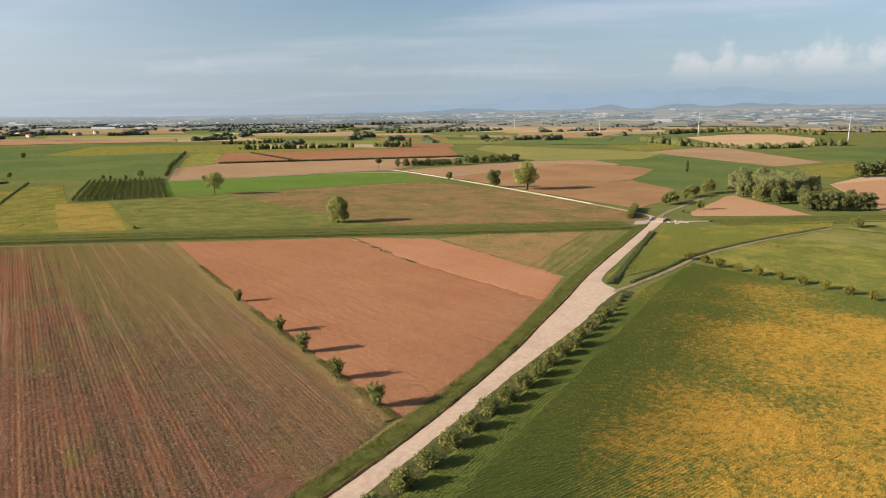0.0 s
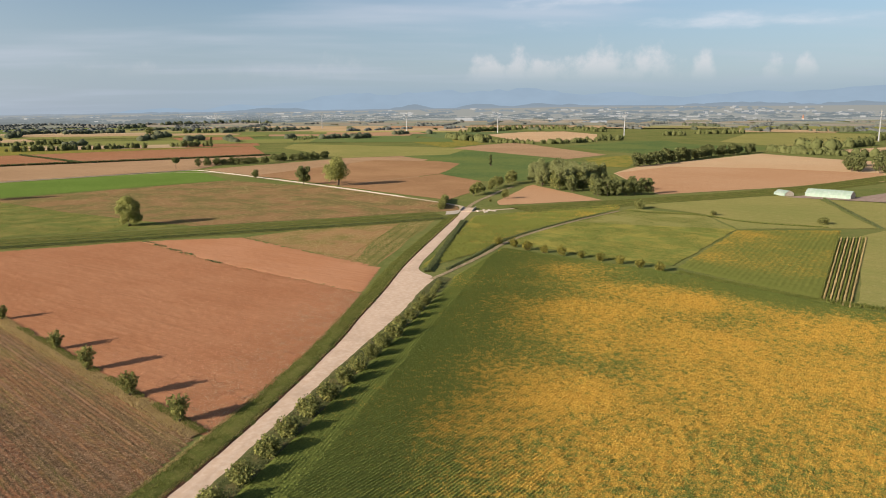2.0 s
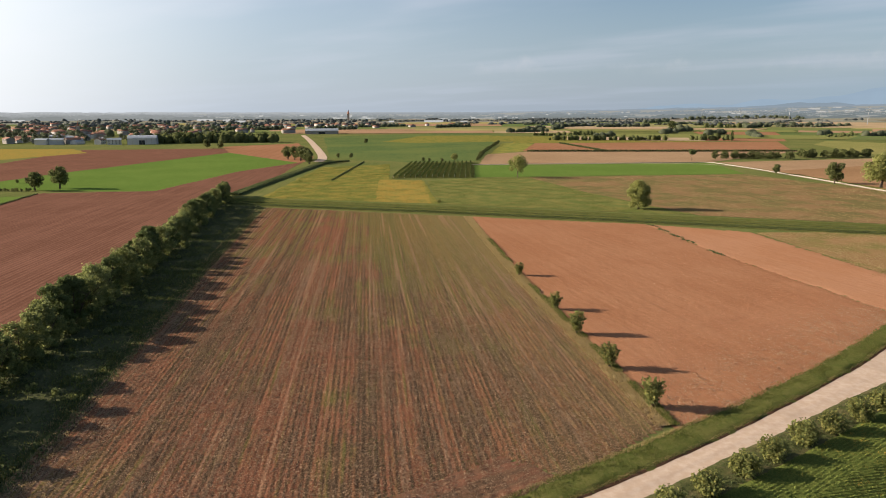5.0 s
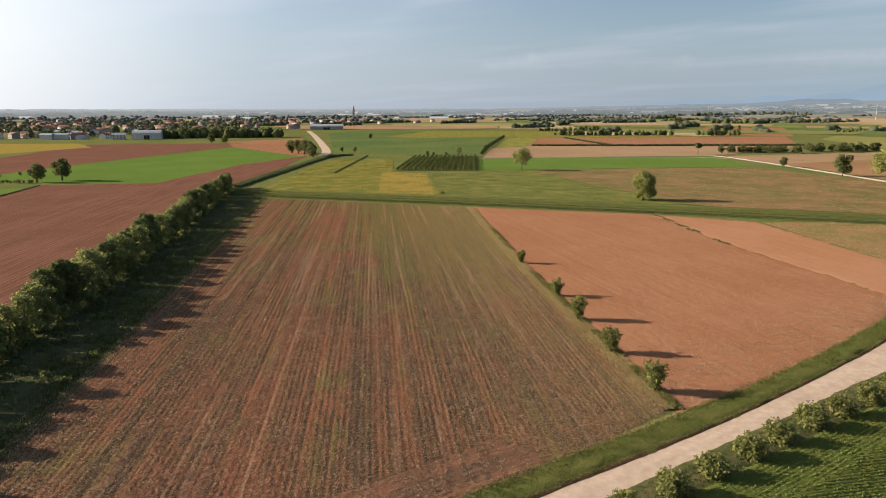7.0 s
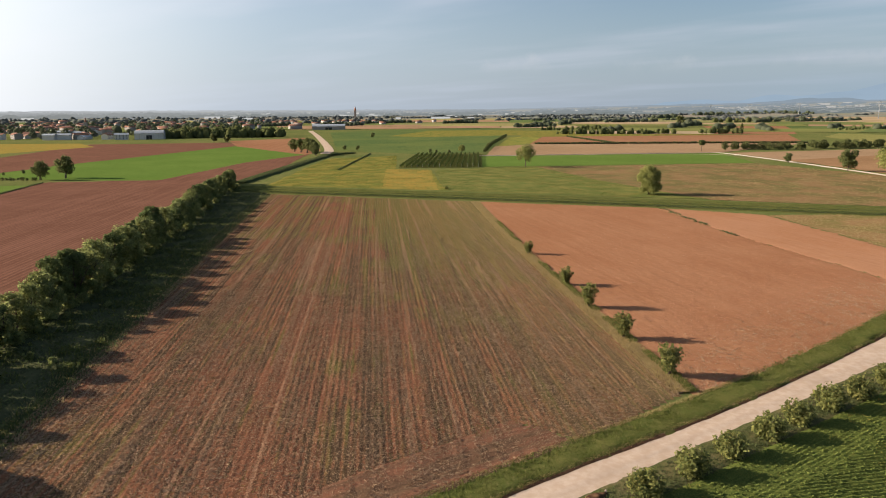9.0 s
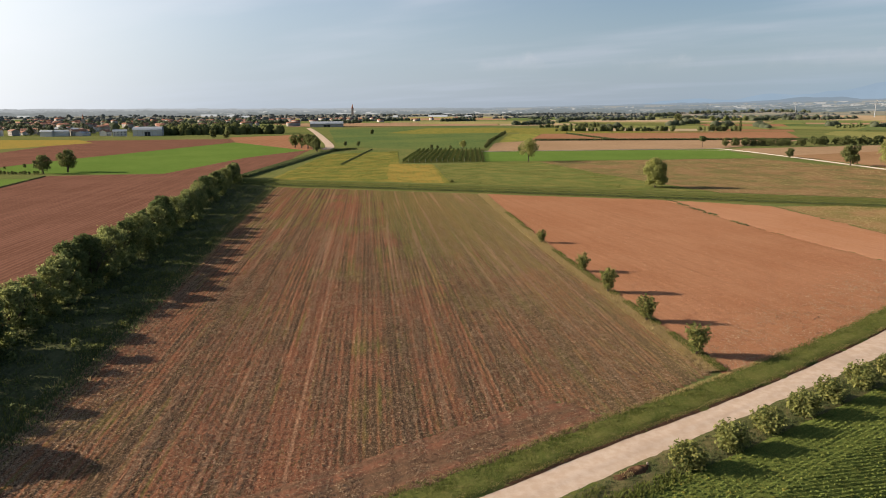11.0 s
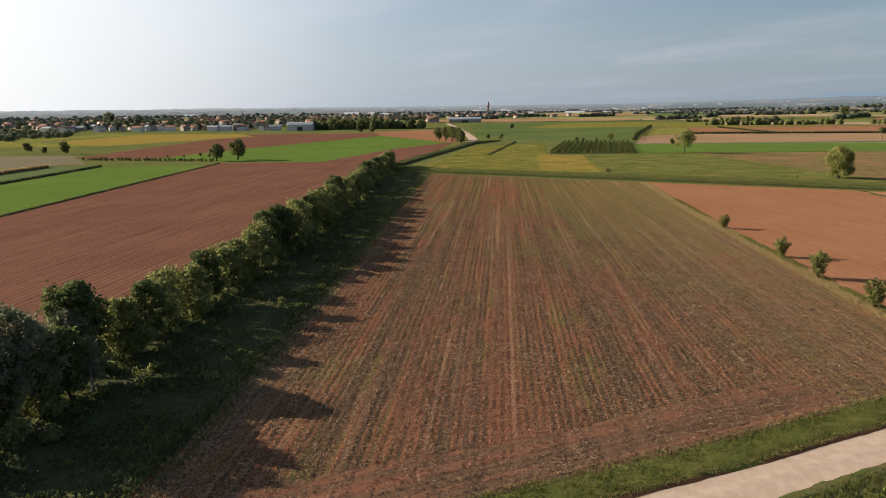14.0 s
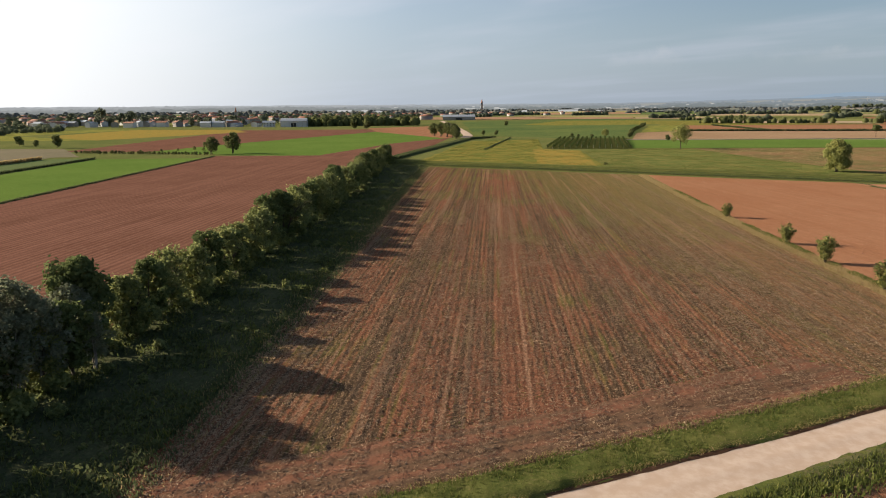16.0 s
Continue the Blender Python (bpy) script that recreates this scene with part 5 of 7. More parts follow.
q = scatter(RED, 11000, rng, lambda x, y: np.clip(1.15 - ((y - 81) - (x - 38) * 0.68) / 14, 0.015, 1) * smooth_noise(x, y, 2, 15))
v, f = sprays(np.c_[q, np.full(len(q), 0.16)], np.tile([0.0, 0.0, 1.0], (len(q), 1)), 0.1, rng, 2.6)
tagged(new("red_residue", mesh_of("red_residue", v, f, M["straw"])), "dry plant residue on the harrowed soil near the verge", "straw", kind="stuff")

# a low heap of dug earth with a pale stone, between the road and the first shrub
heap_at, n_long, n_wide = (18.6, 58.0), 40, 12
T, S = np.meshgrid(np.linspace(-1, 1, n_long), np.linspace(-1, 1, n_wide), indexing="ij")
lx, ly = T * 2.3, S * 0.62 * (1 + 0.25 * np.sin(5 * T))
hz = np.clip(1 - T ** 4 - S ** 2, 0, 1) * (0.16 + 0.3 * smooth_noise(lx + 9, ly + 3, 0.45, 61)) + 0.04
ca, sa = math.cos(0.52), math.sin(0.52)
i = np.arange(n_long * n_wide).reshape(n_long, n_wide)
soil_heap = new("soil_heap", mesh_of("soil_heap", np.stack([heap_at[0] + lx * ca - ly * sa, heap_at[1] + lx * sa + ly * ca, 0.08 + hz], -1).reshape(-1, 3), np.stack([i[:-1, :-1], i[1:, :-1], i[1:, 1:], i[:-1, 1:]], -1).reshape(-1, 4), M["earth"], True))
tagged(soil_heap, "low heap of dark dug earth beside the gravel road", "soil heap")
plant_stuff("heap_weeds", np.array([17.9, 57.5]) + rng.normal(0, 0.28, (34, 2)), 0.045, 3, M["dry_grass"], "dry weeds growing on the dug earth", 0.3, 0.2, 62, "weeds")
bm = bmesh.new()
bmesh.ops.create_icosphere(bm, subdivisions=2, radius=0.13)
for vert in bm.verts:
    vert.co *= 0.85 + 0.3 * math.sin(vert.co.x * 17 + vert.co.y * 11)
    vert.co.z *= 1.2
stone_mesh = bpy.data.meshes.new("stone")
bm.to_mesh(stone_mesh)
bm.free()
stone_mesh.materials.append(M["yard"])
stone = new("stone", stone_mesh)
stone.location = (20.3, 59.05, 0.36)
tagged(stone, "pale grey stone lying on the dug earth", "stone")

# ---- trees and shrubs near the camera ----
rng = np.random.default_rng(40)
SHRUBS = [shoot_kind(3.3, 4.0, 34, 60, 0.25, "leaf_shrub", 0.035, 100 + i, 0.05) for i in range(4)]
for i in range(16):
    x, y = 24.2 + 5.45 * i, 58.8 + 3.03 * i
    tree(SHRUBS[i % 4], x + rng.normal(0, 0.3), y + rng.normal(0, 0.25), rng.uniform(0, 360), rng.uniform(0.78, 1.02) * (1 if i < 12 else 0.85),
         "rounded leafy green shrub in a row beside the gravel road", "shrub", "shrub", "shrubs along the road")
for x, y, s in ((111, 107, 0.5), (114.5, 110, 0.45), (118, 112.3, 0.45), (121, 114.6, 0.4)):
    tree(SHRUBS[int(x) % 4], x, y, x * 40, s, "low weedy shrub at the end of the roadside row", "shrub", "shrub", "shrubs along the road")
BUSHES = [shoot_kind(4.5, 3.5, 22, 60, 0.25, "leaf_shrub", 0.06, 130 + i, 0.3, flare=1.0) for i in range(3)]
for i, (x, y, s) in enumerate(((37.1, 85.6, 0.98), (36.0, 100.2, 0.9), (35.4, 116.8, 0.94), (35.3, 132.3, 0.82), (33.6, 161.7, 0.7))):
    tree(BUSHES[i % 3], x, y, 70 * i, s, "leafy green mulberry bush on the field margin", "bush", "bush", "bushes on the margin")
GOLD = [shoot_kind(2.9, 2.8, 16, 30, 0.28, "leaf_gold", 0.04, 150 + i, 0.2) for i in range(3)]
for i in range(10):
    tree(GOLD[i % 3], 175 + rng.normal(0, 0.5), 138.5 - 6.55 * i, rng.uniform(0, 360), rng.uniform(0.9, 1.2), "small yellow-green round bush in a row on grass", "bush", "bush", "bushes between the fields")

# the hedge of trees left of the stubble
HEDGE = [tree_kind(6.6, 5.4, 0.2, 3400, 0.23, "leaf_hedge", stems=3, masses=22, radius=0.11, seed=200 + i, top=0.45, lump=0.8, fill=0.62, lift=0.5) for i in range(5)]
HEDGE += [tree_kind(7.0, 4.6, 0.5, 4000, 0.23, "leaf_dark", stems=2, masses=20, radius=0.13, seed=210 + i, lump=0.8, fill=0.55, lift=0.4) for i in range(3)]
tree(HEDGE[5], -57.5, 131, 40, 1.42, "tall dark tree standing out of the hedge", "hedge_tree", "tree", "trees of the hedge")
line = resample([(-55.5, 24), (-56, 64), (-56.5, 100), (-58, 140), (-63, 209), (-70, 275), (-75, 334)], 3.4)
for i, (x, y) in enumerate(line):
    if abs(y - 69) < 3.2 or rng.random() < 0.06:
        continue
    k = HEDGE[int(rng.integers(len(HEDGE)))]
    dark = k in HEDGE[5:]
    tree(k, x + rng.normal(0, 0.7), y + rng.normal(0, 0.8), rng.uniform(0, 360), rng.uniform(0.82, 1.08) * float(np.interp(y, [20, 39, 43, 51, 55, 60, 76, 95, 112, 130, 185, 200, 215, 260, 335], [1.35, 1.25, 1.08, 1.05, 1.1, 1.2, 1.15, 1.2, 1.3, 1.4, 1.4, 1.25, 1.25, 1.3, 1.2])),
         "dark green leafy hedge tree beside the ploughed field" if dark else "yellow-green leafy hedge tree beside the ploughed field", "hedge_tree", "tree", "trees of the hedge")
low = [tree_kind(2.4, 3.0, 0.1, 700, 0.26, "leaf_hedge", stems=3, masses=10, radius=0.05, seed=230 + i, limbs=3) for i in range(3)]
for i, (x, y) in enumerate(resample([(-54, 22), (-54, 66), (-54.5, 100), (-56, 140), (-61, 209), (-67.5, 275), (-72, 325)], 6.5)):
    tree(low[i % 3], x + rng.normal(0, 0.9), y + rng.normal(0, 1.5), rng.uniform(0, 360), rng.uniform(0.6, 1.15), "low bramble bush at the foot of the hedge", "bramble", "bush", "brambles under the hedge")
for i, (x, y) in enumerate(scatter(STRIP, 85, rng, lambda x, y: np.clip(1.5 - y / 160, 0.1, 1) * np.clip((-41 - x) / 8, 0.1, 1))):
    tree(low[i % 3], x, y, rng.uniform(0, 360), rng.uniform(0.22, 0.6), "low bramble clump in the rough strip", "bramble", "bush", "brambles under the hedge")
TALL = tree_kind(10.8, 6.0, 3.0, 6500, 0.34, "leaf_dark", stems=2, masses=20, radius=0.2, seed=250)
tree(TALL, -57.5, 69, 30, 1.0, "tallest dark tree of the hedge with a dense round crown", "hedge_tree", "tree", "trees of the hedge")
GREY = tree_kind(9.4, 5.6, 2.0, 3000, 0.22, "leaf_airy", "pale_bark", stems=3, masses=26, radius=0.12, seed=252, lump=0.8, fill=0.6, top=0.2)
for x, y, t, s in ((-54.8, 59.5, 0, 1.0), (-57.5, 59.5, 300, 1.2), (-58, 57, 20, 1.2), (-57, 54, 80, 1.08), (-53.6, 64.5, 260, 0.7), (-58.5, 62, 140, 1.05), (-56.5, 66, 120, 0.95), (-55.5, 56.5, 190, 0.95)):
    tree(GREY, x, y, t, s, "grey-green hedge tree with pale slender trunks", "hedge_tree", "tree", "trees of the hedge")

# single trees standing in the fields
POPLAR = tree_kind(12.6, 9.6, 0.3, 14000, 0.36, "leaf_sun", stems=3, masses=40, radius=0.22, seed=300, top=0.5, lump=1.0, fill=0.55)
tree(POPLAR, 104.8, 271.5, 0, 1.0, "big sunlit yellow-green tree alone by the canal", "tree", "tree")
AIRY = tree_kind(13.8, 12.0, 3.0, 2700, 0.5, "leaf_sun", stems=1, masses=16, radius=0.28, seed=301, limbs=10)
tree(AIRY, 81.6, 412.1, 0, 1.0, "airy half-bare tree beside the green strip", "tree", "tree")
ROUND = tree_kind(9.2, 7.4, 1.4, 1800, 0.55, "leaf_mid", stems=1, masses=14, radius=0.22, seed=302)
PALE = tree_kind(15.0, 15.0, 2.4, 5200, 0.55, "leaf_sun", stems=2, masses=20, radius=0.32, seed=303)
UMBRELLA = tree_kind(9.5, 8.0, 4.6, 1300, 0.55, "leaf_dark", stems=1, masses=12, radius=0.2, seed=304, squash=0.5)
tree(ROUND, 249.5, 358.5, 0, 1.35, "round dark green tree beside the white lane", "tree", "tree")
tree(PALE, 261.1, 338, 40, 1.2, "large pale green tree beside the white lane", "tree", "tree")
tree(UMBRELLA, 253, 545, 0, 1.0, "tree with a flat dark crown by the lane", "tree", "tree")
tree(ROUND, 251, 418, 50, 0.72, "small ragged tree beside the white lane", "tree", "tree")
COLUMN = tree_kind(16, 4.2, 1.0, 900, 0.7, "leaf_dark", stems=1, masses=14, radius=0.2, seed=305, top=0.3)
tree(COLUMN, 463.8, 884, 0, 1.0, "slender dark columnar tree in a brown field", "tree", "tree")
IVY = tree_kind(10.5, 3.6, 0.4, 1100, 0.5, "leaf_dark", stems=2, masses=12, radius=0.35, seed=306, top=0.4, limbs=3)
tree(IVY, 458.2, 376, 0, 1.0, "forked ivy-clad tree stump in a green field", "tree_stump", "tree")
LONE = [tree_kind(9.4, 8.2, 1.6, 2000, 0.5, "leaf_mid", stems=2, masses=15, radius=0.24, seed=310 + i) for i in range(2)]
tree(LONE[0], -171.4, 375, 0, 1.25, "dark bushy tree by the low hedge", "tree", "tree")
tree(LONE[1], -179.5, 367, 0, 1.05, "smaller dark bushy tree by the low hedge", "tree", "tree")
for x, y, s in ((-199, 786, 1.15), (-182, 778, 1.05), (-315, 429, 1.0), (-337, 439, 0.55), (-358, 450, 0.8), (-24.5, 880, 0.75), (93, 500, 0.5), (-41, 606, 0.5), (-29.5, 604, 0.5), (31, 552, 0.42), (36, 553, 0.34), (46, 548, 0.36)):
    tree(ROUND, x, y, x * 7 % 360, s, "dark rounded tree standing alone in the fields", "tree", "tree", "single field trees")
tree(AIRY, 56, 546, 70, 0.52, "pale airy bush behind the vineyard", "bush", "bush", "single field trees")
for x, y, s in ((-83, 592, 1.2), (-76, 585, 1.25), (-70, 576, 1.3), (-64, 560, 1.25), (-60, 545, 1.1), (-58, 535, 0.8)):
    tree(LONE[int(-x) % 2], x, y, x * 11 % 360, s, "dark tree of the thicket by the village road", "tree", "tree", "thicket by the road")
for x, y, s in ((291, 146.5, 1.35), (293, 112.5, 0.75), (298.5, 69.8, 1.0), (301, 71.5, 0.7), (24.6, 299, 0.45)):
    tree(SHRUBS[int(x) % 4], x, y, x * 9 % 360, s, "round bush standing alone in the meadow", "bush", "bush", "bushes in the meadow")

# the grove behind the red triangle
GROVE = [tree_kind(14.5, 9.5, 1.2, 2800, 0.52, "leaf_grey", stems=2, masses=14, radius=0.25, seed=330, squash=1.1), tree_kind(13, 9, 1.0, 2600, 0.52, "leaf_mid", stems=1, masses=14, radius=0.25, seed=331),
         tree_kind(11, 9, 1.0, 2500, 0.5, "leaf_shrub", stems=1, masses=13, radius=0.25, seed=332), tree_kind(16, 10, 1.5, 3000, 0.54, "leaf_grey", stems=1, masses=15, radius=0.3, seed=333, squash=1.1)]
for i, (x, y) in enumerate(scatter([(350, 254), (332, 222), (325, 190), (334, 178), (350, 174), (372, 205), (398, 240), (420, 270), (392, 280)], 90, rng)):
    tall = y > 215
    k = (GROVE[0], GROVE[3], GROVE[0], GROVE[2])[i % 4] if tall else (GROVE[1], GROVE[2], GROVE[1])[i % 3]
    tree(k, x, y, rng.uniform(0, 360), rng.uniform(0.8, 1.05) * (0.92 if tall else 0.7), "pale willowy tree of the dense grove" if tall else "dark broad tree at the edge of the grove", "grove_tree", "tree", "trees of the grove")
for x, y in resample([(323, 188), (334, 177), (350, 172)], 4.5):
    tree(GROVE[1], x, y, x * 17 % 360, rng.uniform(0.6, 0.8), "dark broad tree at the edge of the grove", "grove_tree", "tree", "trees of the grove")
for x, y, s in ((278, 239, 0.62), (285, 241.5, 0.66), (291, 244, 0.5), (312, 254, 0.58), (320, 257, 0.66), (327, 260, 0.6), (340, 263, 0.72), (348, 266, 0.8), (278, 217, 0.52), (302, 247, 0.4), (262, 214, 0.2)):
    tree(GROVE[2], x, y, x * 13 % 360, s, "low leafy tree beside the pale track", "tree", "tree", "trees by the track")
for x, y in resample([(226, 214), (240, 226), (252, 236)], 3.2):
    tree(SHRUBS[int(x) % 4], x, y, x * 31 % 360, 0.95, "green maize-like shrub clump by the bridge", "shrub", "shrub", "shrubs by the bridge")


FAR_ROWS = []


def tree_row(points, step, kinds, scale, label, group, wide=2.0):
    if math.hypot(*points[0]) > 840:
        FAR_ROWS.append((np.array(resample(points, step * 0.34)), 10 * scale, wide))
        return
    for x, y in resample(points, step):
        tree(kinds[int(rng.integers(len(kinds)))], x + rng.normal(0, wide), y + rng.normal(0, wide), rng.uniform(0, 360), scale * rng.uniform(0.75, 1.15), label, "row_tree", "tree", group)


MIDS = [tree_kind(10, 9, 0.3, 950, 0.7, "leaf_mid", stems=1, masses=10, radius=0.25, seed=350 + i, limbs=3, lift=0.8) for i in range(4)]
MIDS_H = [tree_kind(10, 9, 0.3, 700, 0.85, "far_leaf_hazed", stems=1, masses=10, radius=0.25, seed=370 + i, limbs=3, lift=1.3) for i in range(3)]
MIDS_G = [tree_kind(10, 9, 0.3, 950, 0.7, "leaf_mid", stems=1, masses=10, radius=0.25, seed=360 + i, limbs=3, lift=0.8) for i in range(2)]
tree_row([(534, 279), (640, 283), (750, 287), (829, 285)], 9, MIDS, 1.25, "dark tree in a row behind the tan field", "tree row by the tan field")
tree_row([(282, 561), (346, 555)], 3.4, MIDS, 0.66, "dark tree of a dense roadside wood", "wood by the lane", 3)
tree_row([(290, 569), (340, 564)], 5.0, MIDS, 0.66, "dark tree of a dense roadside wood", "wood by the lane", 3)
tree_row([(362, 560), (430, 572)], 3.4, MIDS, 0.72, "dark tree of a dense wood in the fields", "wood in the fields", 3)
tree_row([(366, 570), (428, 580)], 5.0, MIDS, 0.72, "dark tree of a dense wood in the fields", "wood in the fields", 3)
tree_row([(76, 558), (100, 680), (146, 876)], 7.5, MIDS, 0.42, "low dark hedge tree between green fields", "hedge between green fields", 0.6)
tree_row([(235, 960), (302, 948), (385, 938)], 10, MIDS, 0.9, "dark tree in a field row", "far field rows", 3)
tree_row([(254, 1160), (310, 1150), (360, 1144)], 11, MIDS, 0.9, "dark tree in a field row", "far field rows", 3)
tree_row([(437, 930), (475, 925)], 8, MIDS, 1.05, "dark tree in a field row", "far field rows", 3)
tree_row([(602, 100), (612, 133), (650, 140), (700, 120)], 8, MIDS_G, 1.2, "green tree of a small wood behind the tan field", "small wood", 5)
tree_row([(859, 277), (835, 215), (824, 153)], 7, MIDS_G, 1.0, "green tree in a row behind the tan field", "far tree rows", 3)
tree_row([(986, 276), (959, 233)], 9, MIDS_G, 1.5, "green tree in a row behind the tan field", "far tree rows", 4)
tree_row([(1042, 618), (1096, 600)], 10, MIDS, 1.2, "dark tree in a far row", "far tree rows", 4)
tree_row([(854, 690), (857, 650), (871, 605), (932, 598), (999, 605)], 10, MIDS, 0.9, "dark tree in a far row", "far tree rows", 4)
tree_row([(979, 912), (922, 822), (856, 710)], 10, MIDS_G, 1.3, "green tree in a far row", "far tree rows", 6)
tree_row([(1057, 237), (1144, 228)], 11, MIDS, 1.3, "dark tree in a far row", "far tree rows", 5)
tree_row([(1350, 270), (1475, 270)], 12, MIDS, 1.3, "dark tree in a far row", "far tree rows", 5)
tree(MIDS[0], 608, 1417, 0, 2.2, "broad dark oak alone in far fields", "tree", "tree")
tree_row([(-267, 377), (-230, 370), (-180, 362.5)], 2.0, MIDS, 0.2, "low dark hedge bush between fields", "low hedge", 0.4)
tree_row([(-248, 368), (-222, 388), (-210, 411), (-190, 395)], 9.0, MIDS, 0.22, "small dark bush in a field row", "bush row", 1.0)

# the vineyard
F("field_vineyard", [(4, 413), (55, 413), (71, 538), (20, 538)], M["verge"], "grassy soil under the vine rows")
M["leaf_vine"] = leaf_mat("vine_leaves", (0.04, 0.056, 0.018), (0.09, 0.108, 0.032))
for i in range(15):
    a = (5.5 + 3.4 * i, 415.5)
    b = (21.5 + 3.3 * i, 536)
    row = thing("vine_row", "dark green vineyard row on posts", "vineyard row", "rows of the vineyard")
    pts = resample([a, b], 0.18)
    r2 = np.random.default_rng(500 + i)
    pos = np.c_[pts, np.zeros(len(pts))].repeat(2, 0) + np.c_[r2.normal(0, 0.2, (2 * len(pts), 2)), r2.uniform(0.5, 2.1, 2 * len(pts))]
    v, f = sprays(pos, np.tile([-0.5, -0.3, 0.6], (len(pos), 1)), 0.48, r2)
    part("foliage", mesh_of("foliage", v, f, M["leaf_vine"]), row)
    bm = bmesh.new()
    limb(bm, [(0, 0, -0.1), (0, 0, 1.0), (0, 0, 2.3)], [0.07, 0.06, 0.05], 6)
    post = bpy.data.meshes.new("post")
    bm.to_mesh(post)
    bm.free()
    post.materials.append(M["concrete"])
    for j in range(0, 7):
        o = part("post", post, row)
        o.location = (a[0] + (b[0] - a[0]) * j / 6, a[1] + (b[1] - a[1]) * j / 6, 0)

# maize rows beside the second soybean field
for i in range(10):
    a, b = (268 + 0.8 * i, 57.0 - 0.8 * i), (174 - 0.5 * i, 38 - 0.8 * i)
    plant_stuff("maize_row", along([a, b], 0.1, 0.1, rng, 0.3), 0.16, 3, M["dry_grass"] if i % 2 else M["grass"], "row of standing maize, green and dry", 0.5, 0.0, 60 + i, "maize", 0.12, 0.1)
plant_stuff("maize_edge", along([(172, 36), (174, 20), (172, -20)], 0.06, 1.2, rng), 0.35, 3, M["grass"], "green maize edge of the olive field", 0.7, 0.0, 70, "maize")
plant_stuff("grass_strip", along([(178, 76), (172, 37)], 0.03, 1.5, rng), 0.14, 3, M["grass"], "tall grass strip between soybean fields", 0.35, 0.0, 71)
plant_stuff("ditch_weeds", along([(128.5, 128), (160, 150.5), (205, 183)], 0.08, 0.8, rng) + np.array([0.8, -1.0]), 0.3, 3, M["weeds"], "dark weeds along the road ditch", 0.45, 0.3, 72, "weeds")
plant_stuff("branch_weeds", along([(135, 125), (160, 133.5), (184, 143), (230, 149.5), (278, 152)], 0.1, 0.5, rng), 0.3, 3, M["weeds"], "dark weeds along the dirt track", 0.42, 0.05, 73, "weeds")
plant_stuff("lane_weeds", along([(302, 50), (395, 95)], 0.15, 0.6, rng), 0.4, 3, M["weeds"], "dark weeds along a field ditch", 0.5, 0.05, 74, "weeds")
plant_stuff("bank_weeds", along([(281, 146), (280, 137), (291, 115), (281, 97), (290, 66)], 0.1, 0.7, rng), 0.2, 3, M["grass"], "reeds along a field edge", 0.6, 0.05, 75, "weeds")
plant_stuff("ditch_line", along([(-31, 404), (-17, 555)], 0.12, 0.3, rng), 0.4, 3, M["weeds"], "dark line of weeds in a field ditch", 0.6, 0.0, 76, "weeds")
plant_stuff("ditch_line", along([(144, 684), (300, 668), (414, 657)], 0.25, 0.8, rng), 0.9, 3, M["weeds"], "dark line of weeds between bare strips", 1.8, 0.0, 77, "weeds")
plant_stuff("ditch_line", along([(224, 678), (222, 860)], 0.3, 0.8, rng), 0.9, 3, M["weeds"], "dark ditch line across a rust field", 1.6, 0.0, 78, "weeds")
plant_stuff("ditch_line", along([(-132, 10), (-152.5, 175), (-171, 350)], 0.12, 0.4, rng), 0.4, 3, M["weeds"], "dark weedy edge of the green field", 0.5, 0.0, 79, "weeds")
plant_stuff("ditch_line", along([(-195, 60), (-208, 177), (-227, 333)], 0.14, 0.4, rng), 0.4, 3, M["weeds"], "dark weedy line between green crop and lucerne", 0.9, 0.0, 83, "weeds")
plant_stuff("sorghum_edge", along([(-225, 60), (-243, 208), (-253, 328)], 0.06, 0.8, rng), 0.35, 3, M["dry_grass"], "edge of tall rust-brown sorghum", 1.5, 0.0, 84, "sorghum")
plant_stuff("ditch_line", along([(-72, 335), (-66, 400), (-57, 470), (-48, 545), (-30, 560)], 0.04, 2.0, rng), 0.5, 3, M["weeds"], "dark reeds in the ditch beside the yellow field", 0.9, 0.3, 80, "weeds")
plant_stuff("field_trail", np.concatenate([along([(94, b), (95, b - 7)], 0.25, 0.6, rng) for b in (233, 224, 214, 205, 187)]), 0.3, 3, M["weeds"], "sparse weeds left across the red field", 0.35, 0.08, 81, "weeds")
plant_stuff("fallow_strips", np.concatenate([along([(126 - 1.9 * i, 141.5 + 2.8 * i), (150 - 1.9 * i, 158.5 + 2.8 * i), (186 - 1.9 * i, 181 + 2.8 * i)], 0.3, 0.4, rng) for i in range(1, 5)]), 0.16, 2, M["grass"], "green weed strips in the fallow field", 0.16, 0.05, 82, "weeds")

for pts, size in (([(1328, 1184), (1520, 1230), (1713, 1270), (1757, 1217), (1690, 1080), (1618, 938)], 1.3), ([(1406, 669), (1457, 652)], 1.4), ([(1555, 653), (1698, 614)], 1.2), ([(2056, 663), (2043, 571)], 1.6), ([(1969, 527), (1967, 439)], 1.4), ([(2251, 1007), (2171, 857)], 1.3),
                  ([(837, 2141), (963, 2268)], 1.4), ([(1106, 2476), (1468, 2605), (1514, 2386)], 1.5), ([(800, 1662), (892, 1646)], 1.2), ([(921, 1701), (1099, 1670)], 1.3), ([(697, 1012), (806, 1120)], 0.6)):
    tree_row(pts, 17, MIDS_H, size * 1.15, "dark green tree of a distant wood", "distant woods", 7)

